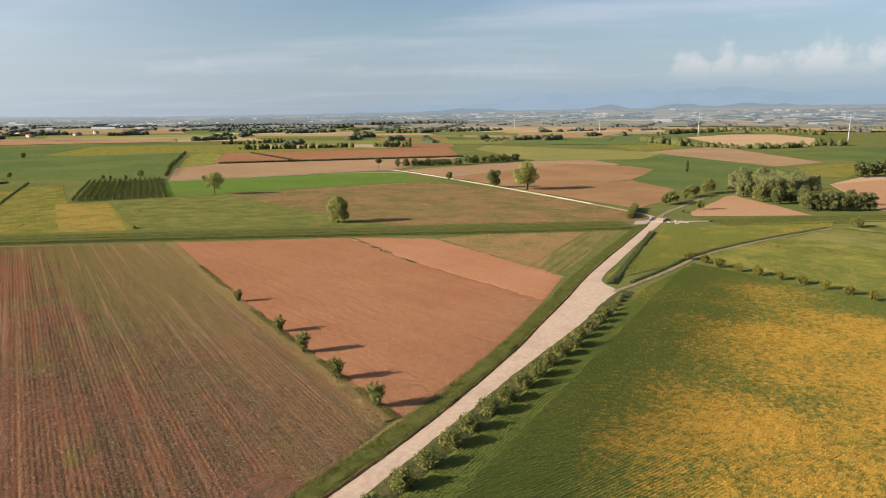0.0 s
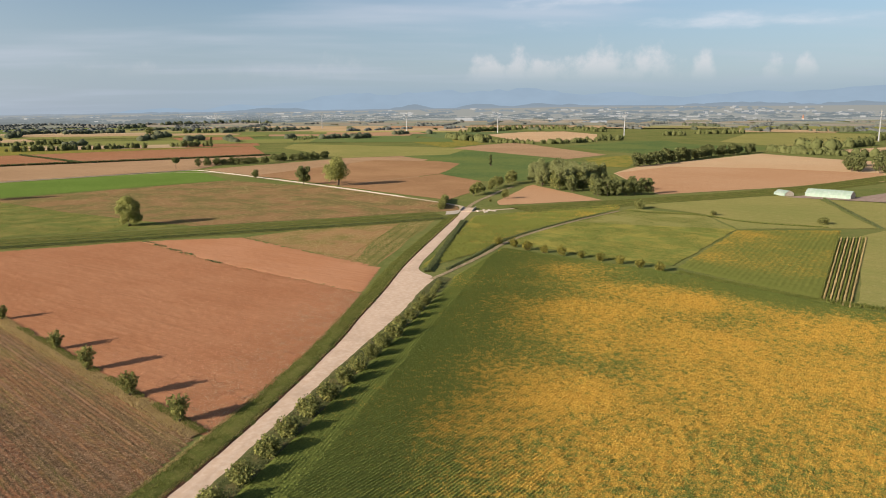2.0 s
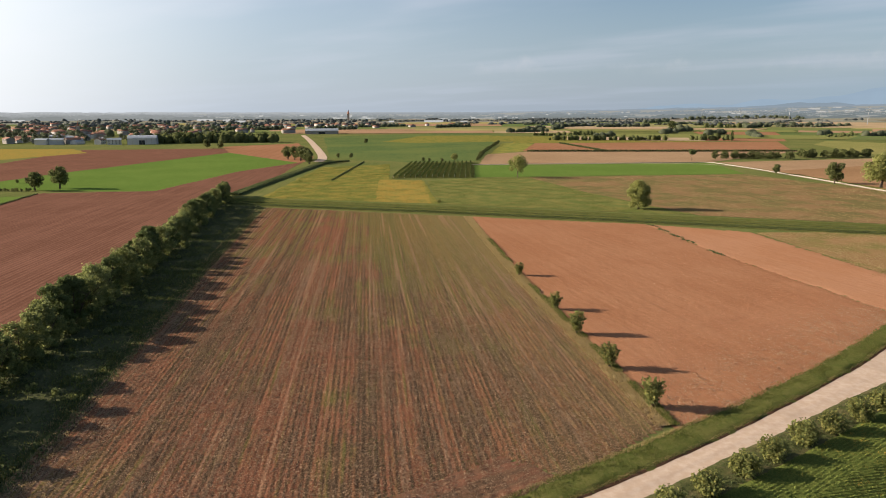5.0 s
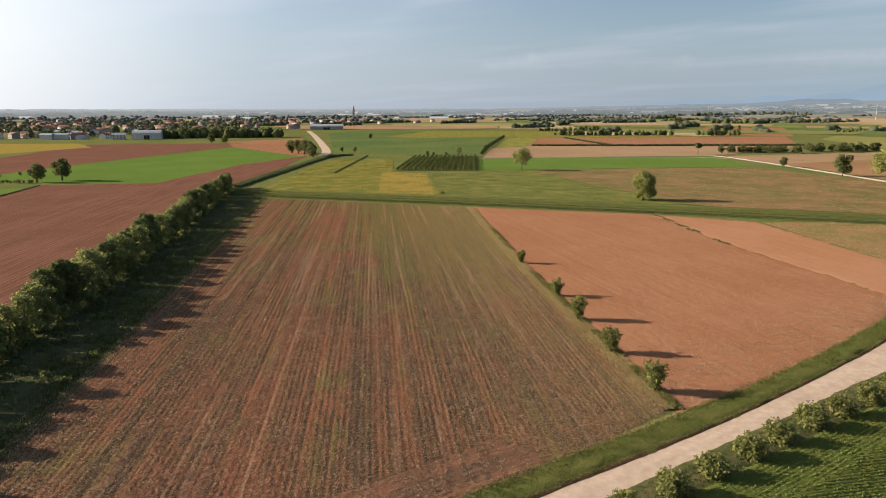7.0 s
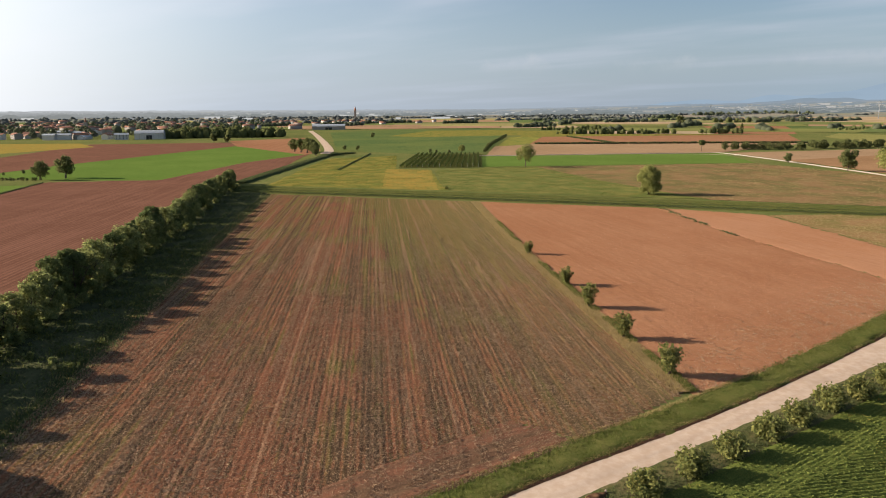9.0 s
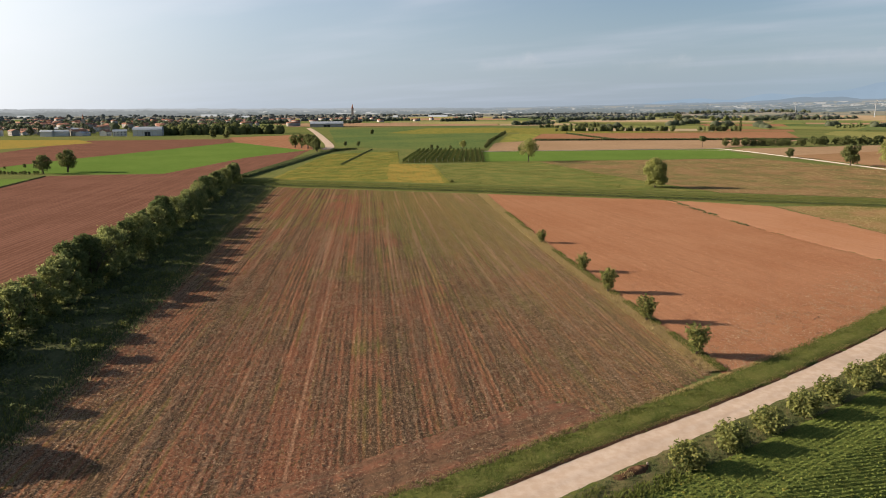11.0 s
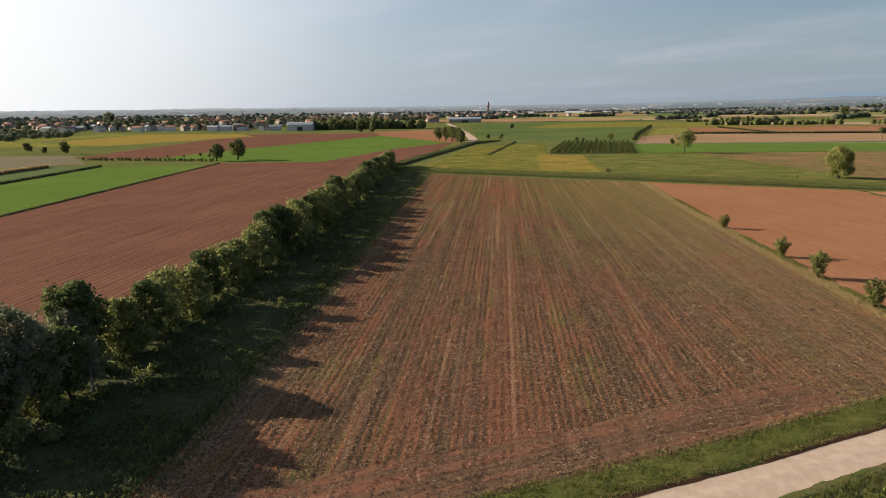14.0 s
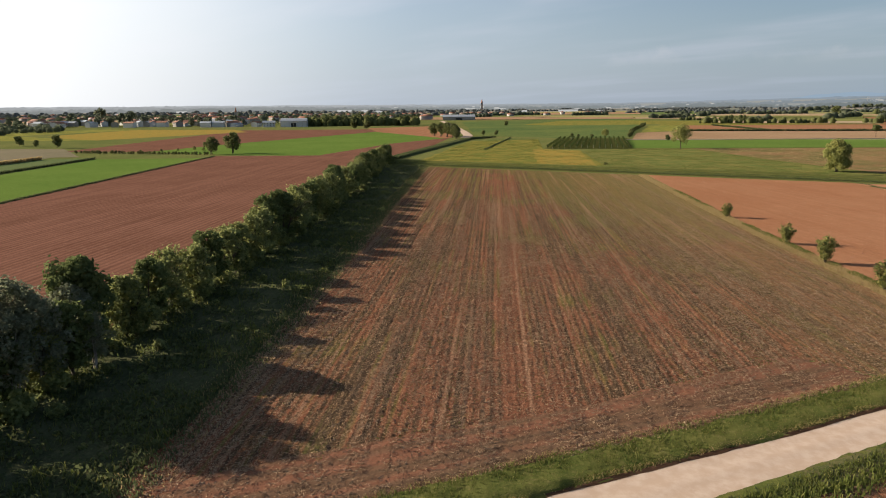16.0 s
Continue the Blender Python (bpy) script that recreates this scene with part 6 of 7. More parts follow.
for side, mat in ((-12.8, "weeds"), (-9.6, "weeds"), (-4.4, "weeds"), (0.4, "weeds")):
    q = resample(CANAL, 0.06)
    d = np.gradient(q, axis=0)
    d /= np.linalg.norm(d, axis=1)[:, None]
    plant_stuff("canal_reeds", q + np.stack([-d[:, 1], d[:, 0]], -1) * side + rng.normal(0, 0.3, q.shape), 0.16, 3, M[mat], "long line of reeds along the canal bank", 0.4, 0.1, 90 + int(side), "reeds")

# tufts and low plants over the rougher fields
for name, poly, count, mat, size, high, label in (
        ("meadow_tufts", [(24, 294), (25, 395), (56, 412), (88, 411), (101, 330), (122, 254), (100, 262)], 11000, "grass", 0.25, 0.2, "tufted weeds over the green meadow"),
        ("fallow_tufts", [(122, 252), (101, 330), (88, 411), (231, 419), (250, 330), (243, 222), (229, 205), (175, 228)], 12000, "dry_grass", 0.26, 0.2, "dry weeds over the brown fallow"),
        ("soybean_tufts", [(-56, 326), (-47, 500), (4, 528), (3, 408), (23, 396), (24, 297)], 9000, "soy_late", 0.26, 0.2, "uneven soybean plants, green and yellow"),
        ("soybean_tufts", [(133, 132), (220, 187), (298, 161), (278, 152), (230, 151), (184, 145), (160, 135)], 26000, "soy_late", 0.32, 0.32, "uneven soybean plants, green and yellow"),
        ("hay_tufts", [(181, 139), (230, 146), (286, 149), (294, 120), (262, 91), (184, 80), (179, 100)], 24000, "grass", 0.3, 0.2, "tufted grass of the hay meadow"),
        ("fallow_tufts", [(124, 143), (150, 160), (180, 183), (205, 195), (165, 212), (123, 214)], 6000, "dry_grass", 0.16, 0.16, "dry weeds over the fallow corner")):
    plant_stuff(name, scatter(poly, count, rng, lambda x, y: np.clip(2.4 * smooth_noise(x, y, 7, 51) - 0.6, 0.1, 1)), size, 2, M[mat], label, high, 0.05, 140, "weeds", 0.5, 0.6)

# ---- buildings ----
def house(x, y, turn, w, d, h, label, wall="wall_white", roof="roof", pitch=0.42, windows=True, name="house", category="house"):
    ob = thing(name, label, category, at=(x, y, 0), turn=turn)
    bm = bmesh.new()
    box_bm(bm, -w / 2, w / 2, -d / 2, d / 2, -0.2, h)
    ridge = h + d / 2 * pitch
    e = [bm.verts.new(p) for p in ((-w / 2, -d / 2, h), (-w / 2, d / 2, h), (-w / 2, 0, ridge), (w / 2, -d / 2, h), (w / 2, d / 2, h), (w / 2, 0, ridge))]
    bm.faces.new((e[2], e[1], e[0]))
    bm.faces.new((e[3], e[4], e[5]))
    part("wall", (bm, M[wall]), ob)
    bm = bmesh.new()
    o, t = 0.5, 0.22
    for s in (-1, 1):
        low, hi = (s * (d / 2 + o), h - o * pitch + 0.02), (0.0, ridge + 0.02)
        v = [bm.verts.new((xx, yy, zz + tt)) for tt in (0, t) for xx in (-w / 2 - o, w / 2 + o) for yy, zz in (low, hi)]
        for q in ((0, 1, 3, 2), (4, 6, 7, 5), (0, 4, 5, 1), (2, 3, 7, 6), (0, 2, 6, 4), (1, 5, 7, 3)):
            bm.faces.new([v[i] for i in q])
    bmesh.ops.recalc_face_normals(bm, faces=bm.faces[:])
    top = part("roof", (bm, M[roof]), ob)
    if windows:
        bm = bmesh.new()
        box_bm(bm, w * 0.2, w * 0.2 + 0.7, d * 0.12, d * 0.12 + 0.7, h, ridge + 0.7)
        part("chimney", (bm, M["concrete"]), top)
        for side in (-1, 1):
            for k in range(max(1, int(w / 3.5))):
                for z in ([1.2] if h < 5 else [1.2, 4.0]):
                    bm = bmesh.new()
                    cx = -w / 2 + (k + 0.5) * w / max(1, int(w / 3.5))
                    box_bm(bm, cx - 0.55, cx + 0.55, side * d / 2 - 0.06, side * d / 2 + 0.06, z, z + 1.4)
                    pane = part("window", (bm, M["glass_dark"]), ob)
                    bm = bmesh.new()
                    box_bm(bm, cx - 0.7, cx + 0.7, side * d / 2 - 0.12, side * d / 2 + 0.14, z - 0.14, z - 0.01)
                    part("sill", (bm, M["concrete"]), pane)
    return ob


def shed(x, y, turn, w, d, h, label, wall="wall_white", roof="roof_grey", bays=6):
    """A long hall with a shallow roof, posts along its side and a door."""
    ob = thing("shed", label, "farm building", at=(x, y, 0), turn=turn)
    bm = bmesh.new()
    box_bm(bm, -w / 2, w / 2, -d / 2, d / 2, -0.2, h)
    part("wall", (bm, M[wall]), ob)
    bm = bmesh.new()
    n = 8
    arc = [(-d / 2 - 0.3 + (d + 0.6) * i / n, h + d * 0.16 * math.sin(math.pi * i / n)) for i in range(n + 1)]
    for z in (0.0, 0.2):
        rows = [[bm.verts.new((xx, yy, zz + z)) for yy, zz in arc] for xx in (-w / 2 - 0.3, w / 2 + 0.3)]
        for a, b, c, e in zip(rows[0][:-1], rows[0][1:], rows[1][1:], rows[1][:-1]):
            bm.faces.new((a, e, c, b) if z else (a, b, c, e))
        bm.faces.new(rows[0][::-1])
        bm.faces.new(rows[1])
    part("roof", (bm, M[roof]), ob)
    for k in range(bays + 1):
        bm = bmesh.new()
        cx = -w / 2 + w * k / bays
        box_bm(bm, cx - 0.15, cx + 0.15, -d / 2 - 0.12, -d / 2 + 0.02, 0, h - 0.05)
        part("post", (bm, M["concrete"]), ob)
    bm = bmesh.new()
    box_bm(bm, -w * 0.1, w * 0.1, -d / 2 - 0.06, -d / 2 + 0.03, 0, h * 0.7)
    part("door", (bm, M["glass_dark"]), ob)
    return ob


def tunnel(x, y, turn, w, d, h, label):
    """A low greenhouse: sheeting over hoops, ridge bars and end walls."""
    ob = thing("greenhouse", label, "greenhouse", "farm sheds", at=(x, y, 0), turn=turn)
    n = 10
    prof = [(-d / 2, 0), (-d / 2, h * 0.45), (-d * 0.3, h * 0.75), (0, h), (d * 0.3, h * 0.75), (d / 2, h * 0.45), (d / 2, 0)]
    bm = bmesh.new()
    rows = [[bm.verts.new((-w / 2 + w * i / n, yy, zz)) for yy, zz in prof] for i in range(n + 1)]
    for a, b in zip(rows[:-1], rows[1:]):
        for k in range(len(prof) - 1):
            bm.faces.new((a[k], b[k], b[k + 1], a[k + 1]))
    bmesh.ops.recalc_face_normals(bm, faces=bm.faces[:])
    part("sheeting", (bm, M["tarp"]), ob)
    for s in (-1, 1):
        bm = bmesh.new()
        vs = [bm.verts.new((s * (w / 2 - 0.05), yy, zz)) for yy, zz in prof]
        bm.faces.new(vs if s > 0 else vs[::-1])
        part("end_wall", (bm, M["concrete"]), ob)
    for i in range(n + 1):
        bm = bmesh.new()
        for (ya, za), (yb, zb) in zip(prof[:-1], prof[1:]):
            a, b = Vector((-w / 2 + w * i / n, ya, za)), Vector((-w / 2 + w * i / n, yb, zb))
            up = Vector((0, -(zb - za), yb - ya)).normalized() * 0.06
            if up.z < -0.001:
                up = -up
            q = [bm.verts.new(p) for p in (a + Vector((-0.06, 0, 0)) + up, a + Vector((0.06, 0, 0)) + up, b + Vector((0.06, 0, 0)) + up, b + Vector((-0.06, 0, 0)) + up)]
            bm.faces.new(q)
        part("hoop", (bm, M["steel"]), ob)
    return ob


tunnel(403, 94, 88, 22, 8.5, 4.2, "long low shed under pale green sheeting")
tunnel(396, 115, 60, 8, 6, 3.0, "small shed under pale green sheeting")
tunnel(404, 60, 80, 9, 7, 3.6, "green-sheeted shed at the end of the yard")
shed(-308, 902, 12, 34, 22, 7.5, "long white warehouse with a grey roof")
house(-340, 893, 20, 16, 10, 6.0, "white two-storey house with a pale roof", roof="roof_grey")
house(-362, 905, 80, 12, 9, 5.5, "white house with a terracotta roof")
shed(-118, 1290, 5, 60, 24, 6, "low grey-roofed farm hall", "wall_mixed")
rng = np.random.default_rng(90)
# the village: houses among trees
for i in range(72):
    x, y = rng.uniform(-720, -385), rng.uniform(895, 1130)
    if inside([(-464, 600), (-460, 900), (-330, 810), (-340, 560)], np.array(x), np.array(y)):
        continue
    house(x, y, rng.uniform(0, 180), rng.uniform(10, 18), rng.uniform(8, 11), rng.choice([3.4, 6.0, 6.2]), rng.choice(["white village house with a terracotta roof", "pale plastered village house with a tiled roof"]),
          rng.choice(["wall_white", "wall_mixed"]), rng.choice(["roof", "roof", "roof_grey"]), windows=i < 24)
for i in range(80):
    x, y = rng.uniform(-760, -300), rng.uniform(930, 1200)
    if x > -420 and y < 930:
        continue
    tree(MIDS_H[i % 3], x, y, rng.uniform(0, 360), rng.uniform(0.7, 1.5), "dark garden tree among the village houses", "village_tree", "tree", "village trees")
for x, y, s in ((-615, 1034, 2.3), (-640, 1046, 2.0), (-700, 1010, 2.1), (-942, 1465, 3.0)):
    tree(MIDS_H[int(-x) % 3], x, y, x * 5 % 360, s, "tall pale green tree over the village roofs", "village_tree", "tree", "village trees")
tree_row([(-300, 925), (-240, 930), (-190, 935), (-150, 945)], 8, MIDS_H, 1.4, "dark tree behind the warehouse", "wood behind the warehouse", 5)
tree_row([(-290, 940), (-200, 950)], 9, MIDS_H, 1.6, "dark tree behind the warehouse", "wood behind the warehouse", 5)


def tower(x, y, h, wdt, label, spire=True):
    ob = thing("church_tower", label, "tower", at=(x, y, 0))
    bm = bmesh.new()
    box_bm(bm, -wdt / 2, wdt / 2, -wdt / 2, wdt / 2, -0.3, h)
    part("shaft", (bm, M["wall_mixed"]), ob)
    bm = bmesh.new()
    box_bm(bm, -wdt * 0.58, wdt * 0.58, -wdt * 0.58, wdt * 0.58, h, h + 0.8)
    part("cornice", (bm, M["concrete"]), ob)
    bm = bmesh.new()
    limb(bm, [(0, 0, h + 0.8), (0, 0, h + wdt * 0.8), (0, 0, h + wdt * 2.2)], [wdt * 0.5, wdt * 0.38, 0.1], 8)
    part("spire", (bm, M["roof"]), ob)


tower(-124, 2310, 34, 7, "tall church tower of a far village")
tower(-480, 1120, 18, 4, "small church tower in the village")
tower(2960, 840, 30, 8, "white church tower of a far town")


# ---- the power line ----
def pylon_parts():
    bm = bmesh.new()
    limb(bm, [(0, 0, -0.3), (0, 0, 15), (0, 0, 34), (0, 0, 52)], [1.15, 0.95, 0.7, 0.4], 12)
    return bm


PYLONS = [(1345, -420), (1335, -80), (1328, 255), (1319, 720), (1312, 1060), (1307, 1380), (1330, 1800), (1365, 2230), (1400, 2620), (1450, 3060)]
first = thing("pylon", "tall slender pale steel power pylon", "pylon", "power line")
part("pole", (pylon_parts(), M["steel"]), first)
for z, r in ((50.5, 3.4), (45, 5.0), (39.5, 4.2)):
    bm = bmesh.new()
    box_bm(bm, -r, r, -0.22, 0.22, z - 0.22, z + 0.22)
    arm = part("crossarm", (bm, M["steel"]), first)
    for s in (-1, 1):
        bm = bmesh.new()
        limb(bm, [(s * (r - 0.2), 0, z - 2.0), (s * (r - 0.2), 0, z - 0.2)], [0.16, 0.16], 6)
        part("insulator", (bm, M["concrete"]), arm)
first.matrix_basis = pose(*PYLONS[0], 0)
for x, y in PYLONS[1:]:
    copy_thing(first, pose(x, y, 0))
for (ax, ay), (bx, by) in zip(PYLONS[:-1], PYLONS[1:]):
    for s, z in ((-4.8, 43), (4.8, 43), (-3.2, 48.5), (4.0, 37.5)):
        cu = bpy.data.curves.new("cable", "CURVE")
        cu.dimensions, cu.bevel_depth, cu.bevel_resolution = "3D", 0.12, 0
        sp = cu.splines.new("POLY")
        sp.points.add(14)
        for i in range(15):
            g = i / 14
            sp.points[i].co = (ax + (bx - ax) * g + s, ay + (by - ay) * g, z - 9 * 4 * g * (1 - g), 1)
        cu.materials.append(M["steel"])
        tagged(new("power_cable", cu), "thin pale power cable sagging between pylons", "cable", "power line")

# ---- the far plain ----
rng = np.random.default_rng(120)


def patch_sheet(name, r0, r1, step_r, mat, label, z, taken):
    """Far fields as a jittered quilt in rings round the near ones."""
    V, Fc = [], []
    r = r0
    while r < r1:
        dr = step_r * rng.uniform(0.6, 1.5) * (r / r0) ** 0.7
        a = rng.uniform(0, 0.2)
        while a < math.pi * 2:
            da = rng.uniform(120, 420) * (r / r0) ** 0.3 / r
            cx, cy = (r + dr / 2) * math.cos(a + da / 2), (r + dr / 2) * math.sin(a + da / 2)
            if not taken(cx, cy) and rng.random() < 0.93:
                q = []
                for rr, aa in ((r, a), (r + dr, a + rng.normal(0, 0.01)), (r + dr, a + da), (r, a + da)):
                    lift = float(far_rise(rr * math.cos(aa), rr * math.sin(aa))) + (2.0 if rr > 2000 else 0.0)
                    q.append((rr * math.cos(aa), rr * math.sin(aa), z + lift + rng.uniform(0, 0.08) + rr * 0.0004))
                Fc.append([len(V) + i for i in range(4)])
                V += q
            a += da
        r += dr
    tagged(new(name, mesh_of(name, V, Fc, mat)), label, "fields", kind="stuff")


known = lambda x, y: (900 < x < 1900 and 180 < y < 1150) or (-600 < x < 240 and y < 1290 and y > -300) or (x > 0 and x < 1010 and y < 700 and y > -300) or (x < 620 and 0 < y < 900)
patch_sheet("far_fields", 640, 2300, 95, M["patchwork"], "patchwork of far green and brown fields", 0.01, known)
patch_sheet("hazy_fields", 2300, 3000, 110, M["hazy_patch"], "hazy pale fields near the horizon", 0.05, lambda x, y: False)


def far_woods(name, places, lo, hi, mat, label, leaves=16, wide=1.1, leaf=1.0):
    """Woods and tree lines too far to count: rough heaps of leaf sprays."""
    n = len(places)
    h = rng.uniform(lo, hi, n)
    # rounded canopies with uneven outlines
    seg, rings = 6, np.array([0.05, 0.45, 0.84])
    girth = np.array([0.8, 1.0, 0.62])
    a = np.arange(seg) * 2 * math.pi / seg
    R = rng.uniform(0.72, 1.25, (n, len(rings), seg)) * girth[None, :, None] * (h * 0.5 * wide)[:, None, None]
    turn = rng.uniform(0, 6.28, (n, 1, 1)) + a[None, None, :]
    floor = far_rise(places[:, 0], places[:, 1])
    Zc = (rings[None, :, None] + rng.uniform(-0.07, 0.07, R.shape)) * h[:, None, None] * (0.86 if leaves else 1.0) + floor[:, None, None]
    core = np.stack([places[:, 0, None, None] + R * np.cos(turn), places[:, 1, None, None] + R * np.sin(turn), Zc], -1).reshape(n, -1, 3)
    tip = np.stack([places[:, 0], places[:, 1], floor + h * (0.9 if leaves else 1.02)], -1)[:, None, :]
    V = np.concatenate([core, tip], 1)
    m = V.shape[1]
    quads = [(r * seg + k, r * seg + (k + 1) % seg, (r + 1) * seg + (k + 1) % seg, (r + 1) * seg + k) for r in range(len(rings) - 1) for k in range(seg)]
    top = (len(rings) - 1) * seg
    quads += [(top + k, top + (k + 1) % seg, m - 1, m - 1) for k in range(seg)]
    tris = np.array([(q[0], q[1], q[2]) for q in quads] + [(q[0], q[2], q[3]) for q in quads[:(len(rings) - 1) * seg]])
    Fc = (tris[None] + (np.arange(n) * m)[:, None, None]).reshape(-1, 3)
    if leaves:
        P = np.repeat(np.c_[places, floor + h * 0.5], leaves, 0)
        hh = np.repeat(h, leaves)
        d = rng.normal(0, 1, (n * leaves, 3))
        d /= np.linalg.norm(d, axis=1)[:, None]
        P = P + d * np.c_[hh * 0.5 * wide, hh * 0.5 * wide, hh * 0.46] * rng.uniform(0.85, 1.12, (len(d), 1))
        sv, _ = sprays(P, d + np.array([0, 0, 0.4]), 1.0, rng, 1.4)
        sv = (sv.reshape(-1, 4, 3) - P[:, None]) * (hh * leaf * 0.3)[:, None, None] + P[:, None]
        base = V.shape[0] * m
        V = np.concatenate([V.reshape(-1, 3), sv.reshape(-1, 3)])
        q = base + np.arange(4 * len(P)).reshape(-1, 4)
        Fc = np.concatenate([Fc, q[:, [0, 1, 2]], q[:, [0, 2, 3]]])
    tagged(new(name, mesh_of(name, V.reshape(-1, 3), Fc, mat, True)), label, "woods", kind="stuff")


def wood_lines(count, r0, r1, length, gap):
    out = []
    for _ in range(count):
        r, a = rng.uniform(r0, r1), rng.uniform(-0.35, math.pi * 0.86)
        x, y = r * math.cos(a), r * math.sin(a)
        if known(x, y):
            continue
        t = rng.normal(0.35, 0.35) + a * 0.3
        n = int(rng.uniform(0.4, 1.4) * length / gap)
        s = (np.arange(n) - n / 2) * gap
        out.append(np.c_[x + s * math.cos(t), y + s * math.sin(t)] + rng.normal(0, gap * 0.4, (n, 2)))
    return np.concatenate(out)


for near_lo, near_hi, mat in ((0, 1900, M["leaf_mid"]), (1900, 9000, M["far_leaf_hazed"])):
    rows = [(p + rng.normal(0, wide, p.shape), h) for p, h, wide in FAR_ROWS if near_lo <= math.hypot(*p[0]) + (600 if p[0][0] < 0 else 0) < near_hi]
    for p, h in rows:
        far_woods("field_tree_row", p, h * 0.45, h * 1.1, mat, "row of dark green trees between far fields", 40, 0.95, 0.42)
far_woods("far_tree_rows", wood_lines(110, 950, 2200, 130, 7), 6, 12, M["far_leaf_hazed"], "far dark tree rows and copses between fields", 10, 1.35, 0.5)
far_woods("far_tree_rows", wood_lines(190, 2000, 3000, 210, 9), 5, 10, M["horizon_leaf_hazed"], "hazy tree rows towards the horizon", 0, 1.7)
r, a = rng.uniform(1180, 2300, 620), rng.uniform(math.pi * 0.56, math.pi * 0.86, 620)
far_woods("far_town_trees", np.c_[r * np.cos(a), r * np.sin(a)], 6, 14, M["far_leaf_hazed"], "dark trees of the far village", 8, 1.3, 0.5)
far_woods("village_wood", scatter([(-505, 545), (-640, 625), (-800, 900), (-760, 905), (-540, 800)], 150, rng), 4, 9, M["far_leaf_hazed"], "dark wood before the village", 40, 1.2, 0.42)
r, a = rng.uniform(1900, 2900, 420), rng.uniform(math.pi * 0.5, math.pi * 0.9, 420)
far_woods("far_town_trees", np.c_[r * np.cos(a), r * np.sin(a)], 7, 14, M["horizon_leaf_hazed"], "hazy trees of far villages", 0, 1.6)


def far_houses(name, places, lo, hi, label, hazy=False):
    """House boxes with gabled roofs, too far to count; at the horizon only pale boxes emitting a haze tone."""
    V, Fc, RV, RF = [], [], [], []
    for x, y in places:
        w, d, h = rng.uniform(lo, hi), rng.uniform(8, 14), rng.uniform(4, 8)
        t = rng.uniform(0, 3.14)
        if (math.hypot(x, y) > 2300) != hazy:
            continue
        z = float(far_rise(x, y)) + (3.2 if math.hypot(x, y) > 2000 else 0.0)
        c, s = math.cos(t), math.sin(t)
        P = [(-w / 2, -d / 2), (w / 2, -d / 2), (w / 2, d / 2), (-w / 2, d / 2)]
        k = len(V)
        V += [(x + c * px - s * py, y + s * px + c * py, z + zz) for zz in (0, h) for px, py in P]
        Fc += [[k + i for i in q] for q in ((4, 5, 6, 7), (0, 1, 5, 4), (1, 2, 6, 5), (2, 3, 7, 6), (3, 0, 4, 7))]
        top = [(-w / 2 - 0.5, -d / 2 - 0.5, h), (w / 2 + 0.5, -d / 2 - 0.5, h), (w / 2 + 0.5, d / 2 + 0.5, h), (-w / 2 - 0.5, d / 2 + 0.5, h), (-w / 2 - 0.5, 0, h + d * 0.22), (w / 2 + 0.5, 0, h + d * 0.22)]
        k = len(RV)
        RV += [(x + c * px - s * py, y + s * px + c * py, z + zz) for px, py, zz in top]
        RF += [[k + i for i in q] for q in ((0, 1, 5), (0, 5, 4), (2, 3, 4), (2, 4, 5), (3, 0, 4), (1, 2, 5))]
    if hazy:
        tagged(new(name, mesh_of(name, V, Fc, haze_glow_mat("haze_glow_walls", (0.27, 0.272, 0.268), (0.25, 0.248, 0.24)))), label, "backdrop", kind="structure")
    elif V:
        tagged(new(name, mesh_of(name, V, Fc, M["wall_mixed"])), label, "buildings", kind="stuff")
        tagged(new(name + "_roofs", mesh_of(name + "_roofs", RV, RF, M["roof"])), "tiled roofs of far houses", "roofs", kind="stuff")


def town(cx, cy, sx, sy, n):
    return np.c_[rng.normal(cx, sx, n), rng.normal(cy, sy, n)]


TOWNS = np.concatenate([town(3700, 1250, 350, 420, 60), town(3200, 2100, 300, 250, 30), town(2500, 2900, 400, 300, 30), town(600, 3400, 700, 300, 35), town(-280, 1830, 240, 80, 50), town(-900, 1500, 260, 240, 80), town(-560, 1270, 170, 90, 60), town(3800, 300, 250, 400, 40)])
HALLS = np.concatenate([town(3300, 2100, 500, 500, 16), town(1600, 3700, 700, 300, 14), town(-500, 2700, 500, 300, 10)])
far_houses("far_town", TOWNS, 10, 24, "pale houses of far villages")

# ---- the horizon: low hazy hills, and blue mountains behind them ----
def range_mesh(name, r, a0, a1, base, heights, mat, label, n=240):
    a = np.linspace(a0, a1, n)
    h = heights(a)
    deep = 60.0
    top = np.c_[r * np.cos(a), r * np.sin(a), h]
    foot = np.c_[(r - deep) * np.cos(a), (r - deep) * np.sin(a), np.full(n, base)]
    behind = np.c_[(r + deep * 0.3) * np.cos(a), (r + deep * 0.3) * np.sin(a), np.full(n, base)]
    V = np.stack([foot, (foot + top) / 2 + np.array([0, 0, 1.0]) * (h * 0.12)[:, None], top, behind], 1)
    i = np.arange(n * 4).reshape(n, 4)
    f = np.stack([i[:-1, :-1], i[1:, :-1], i[1:, 1:], i[:-1, 1:]], -1).reshape(-1, 4)
    tagged(new(name, mesh_of(name, V.reshape(-1, 3), f, mat, True)), label, "backdrop", kind="structure")


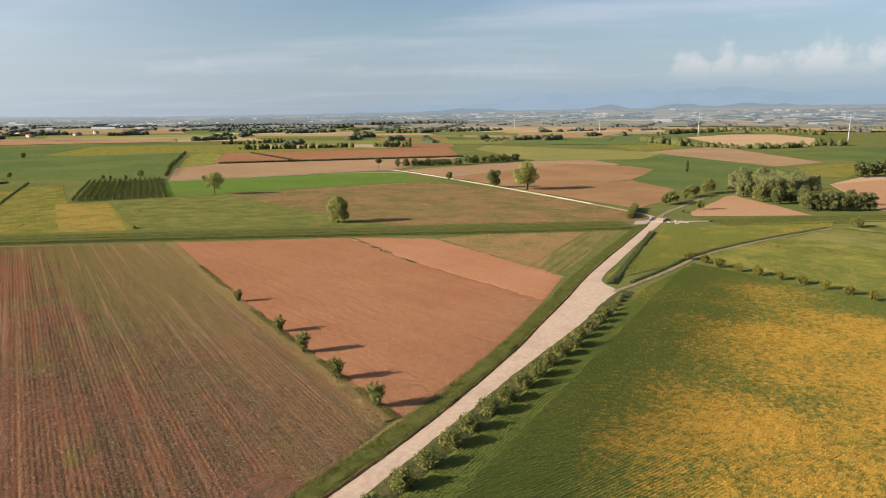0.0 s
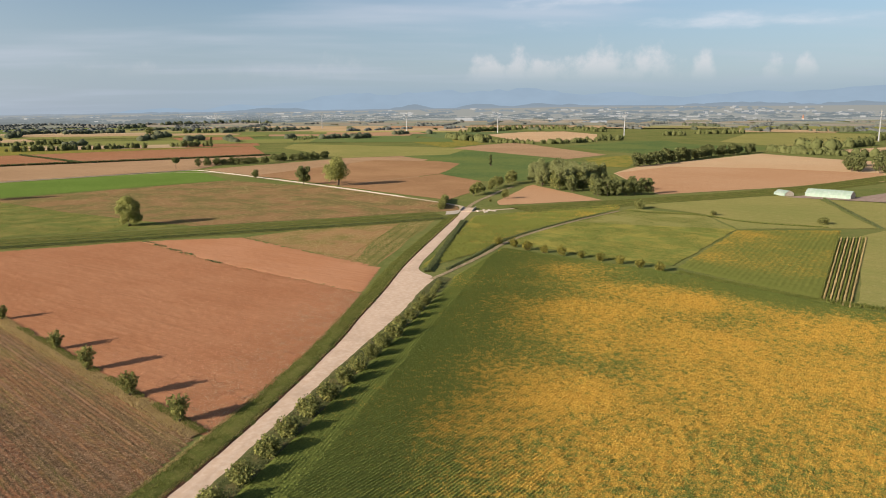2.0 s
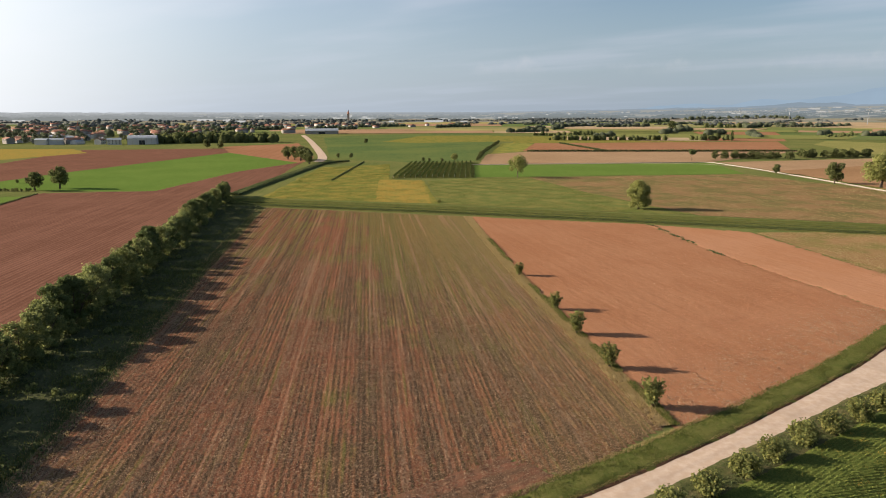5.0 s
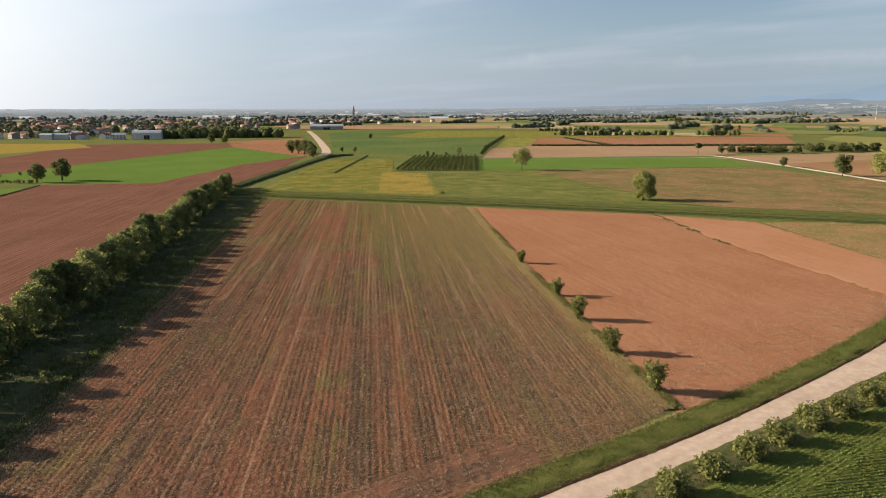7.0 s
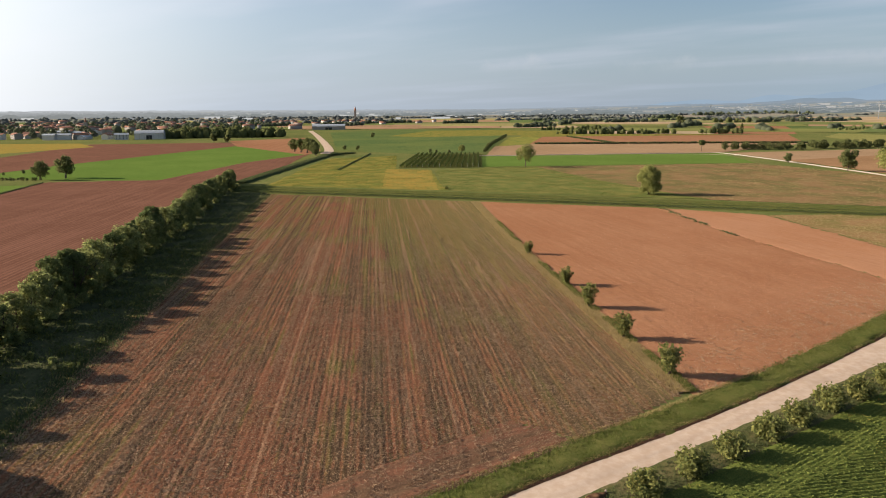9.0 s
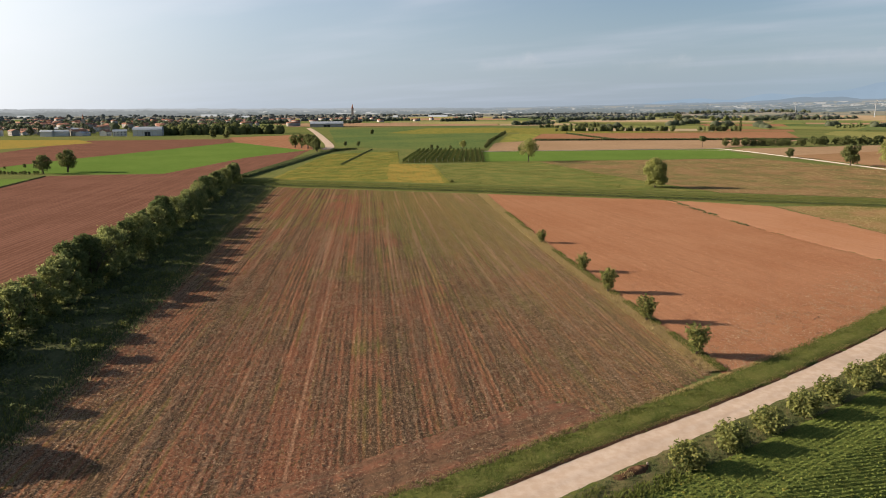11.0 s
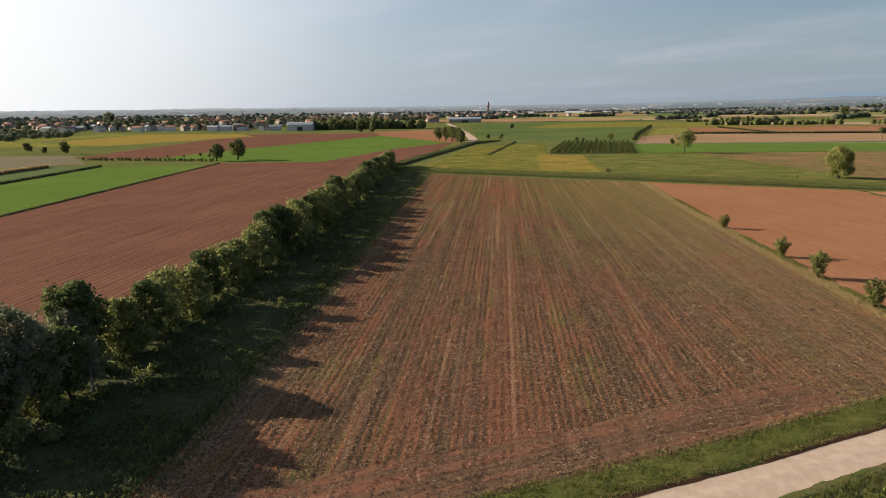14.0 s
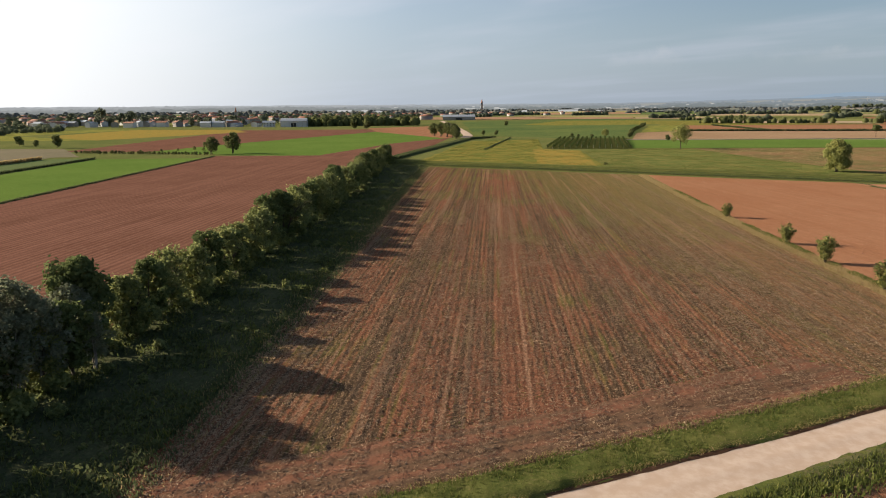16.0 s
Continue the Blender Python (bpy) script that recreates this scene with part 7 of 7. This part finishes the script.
def haze_glow_mat(name, west, east):
    """Far distance as one plain glowing haze tone, painted paler on the sunward side."""
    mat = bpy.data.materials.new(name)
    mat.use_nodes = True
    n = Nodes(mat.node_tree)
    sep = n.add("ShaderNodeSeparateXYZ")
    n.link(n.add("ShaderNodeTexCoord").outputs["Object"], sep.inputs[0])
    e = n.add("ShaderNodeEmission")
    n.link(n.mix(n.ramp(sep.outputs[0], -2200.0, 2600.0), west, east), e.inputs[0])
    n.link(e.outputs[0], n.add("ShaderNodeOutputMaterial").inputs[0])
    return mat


def wood_line(r, seed, tall):
    """The uneven top of far woods, sinking under the ground where they leave gaps."""
    def top(a):
        s = a * r
        lump = 0.5 * smooth_noise(s, s * 0, 260, seed) + 0.3 * smooth_noise(s, s * 0, 70, seed + 1) + 0.2 * smooth_noise(s, s * 0, 17, seed + 2)
        return far_rise(r * np.cos(a), r * np.sin(a)) + 2.5 + tall * np.clip(3.6 * (lump - 0.42), -0.5, 1.3) * (0.7 + 0.6 * smooth_noise(s, s * 0, 12, seed + 3))
    return top


# land, woods, plain and foothills emit painted haze tones instead of being lit
r, a = np.geomspace(3000, 4790, 14), np.linspace(-1.0, math.pi + 0.4, 240)
RR, AA = np.meshgrid(r, a, indexing="ij")
V = np.stack([RR * np.cos(AA), RR * np.sin(AA), far_rise(RR * np.cos(AA), RR * np.sin(AA)) + 2.5], -1).reshape(-1, 3)
i = np.arange(RR.size).reshape(RR.shape)
tagged(new("backdrop_land", mesh_of("backdrop_land", V, np.stack([i[:-1, :-1], i[1:, :-1], i[1:, 1:], i[:-1, 1:]], -1).reshape(-1, 4), haze_glow_mat("hazy_land", (0.205, 0.21, 0.205), (0.165, 0.168, 0.158)), True)), "hazy pale land running to the horizon", "backdrop", kind="structure")
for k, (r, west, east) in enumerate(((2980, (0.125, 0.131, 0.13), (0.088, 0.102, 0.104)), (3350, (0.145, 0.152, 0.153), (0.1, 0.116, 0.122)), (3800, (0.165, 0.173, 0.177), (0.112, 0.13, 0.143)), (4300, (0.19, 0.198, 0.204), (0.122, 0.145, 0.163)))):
    range_mesh("backdrop_woods", r, -1.0, math.pi + 0.4, -8, wood_line(r, 60 + 7 * k, 11), haze_glow_mat("hazy_woods", west, east), "hazy blue-grey line of far woods", 2600)
    far_woods("backdrop_copses", wood_lines(120, r - 120, r + 380, 260, 11), 5, 11, haze_glow_mat("hazy_copses", west, east), "hazy copses of the far plain", 0, 1.9)
range_mesh("backdrop_plain", 4800, -1.2, math.pi + 0.6, -5, lambda a: far_rise(4800 * np.cos(a), 4800 * np.sin(a)) + 8 + 4 * smooth_noise(a * 900, a * 0, 6, 3) + 3 * smooth_noise(a * 900, a * 0, 50, 4), haze_glow_mat("hazy_horizon_plain", (0.225, 0.235, 0.243), (0.135, 0.16, 0.187)), "hazy blue-grey plain at the horizon", 700)
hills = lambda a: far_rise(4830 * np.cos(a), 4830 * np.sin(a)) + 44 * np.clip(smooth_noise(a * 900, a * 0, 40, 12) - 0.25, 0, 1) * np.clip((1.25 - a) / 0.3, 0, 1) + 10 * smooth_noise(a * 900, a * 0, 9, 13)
range_mesh("backdrop_hills", 4830, -1.0, 1.6, -5, hills, haze_glow_mat("hazy_foothills", (0.135, 0.165, 0.195), (0.125, 0.155, 0.185)), "low foothills on the horizon, glowing in dark blue haze tone", 600)
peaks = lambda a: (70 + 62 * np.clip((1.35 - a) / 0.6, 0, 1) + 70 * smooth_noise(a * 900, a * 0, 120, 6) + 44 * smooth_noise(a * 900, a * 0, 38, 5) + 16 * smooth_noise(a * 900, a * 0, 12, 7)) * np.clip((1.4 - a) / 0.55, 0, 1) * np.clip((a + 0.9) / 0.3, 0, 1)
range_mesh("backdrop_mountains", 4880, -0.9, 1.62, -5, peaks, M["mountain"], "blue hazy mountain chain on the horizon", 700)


far_houses("backdrop_town", TOWNS, 10, 24, "pale houses of hazy far towns", True)
far_houses("backdrop_halls", HALLS, 30, 80, "long halls near the horizon, glowing in pale haze tone", True)

# ---- the little bridge over the canal ----
bridge = thing("bridge", "small pale concrete bridge over the canal", "bridge", at=(233, 203.5, 0), turn=33)
bm = bmesh.new()
box_bm(bm, -6, 6, -2.6, 2.6, -0.1, 0.32)
part("deck", (bm, M["gravel"]), bridge)
for side in (-1, 1):
    bm = bmesh.new()
    box_bm(bm, -6, 6, side * 2.85 - 0.2, side * 2.85 + 0.2, -0.1, 0.95)
    part("parapet", (bm, M["concrete"]), bridge)
F("ramp", [(221, 206.5), (230, 205.5), (219, 197.5), (213.5, 200)], M["concrete"], "pale concrete ramp beside the bridge", "ramp")
rng = np.random.default_rng(9)
for i in range(14):
    bm = bmesh.new()
    bmesh.ops.create_icosphere(bm, subdivisions=1, radius=rng.uniform(0.35, 0.8))
    for vert in bm.verts:
        vert.co *= rng.uniform(0.75, 1.2)
        vert.co.z = max(vert.co.z * 0.7, -0.15)
    me = bpy.data.meshes.new("stone")
    bm.to_mesh(me)
    bm.free()
    me.materials.append(M["concrete"])
    ob = new("stone", me)
    ob.location = (rng.uniform(231, 238), rng.uniform(190, 197), 0.25)
    tagged(ob, "pale rubble stone beside the bridge", "stone", "stones by the bridge")
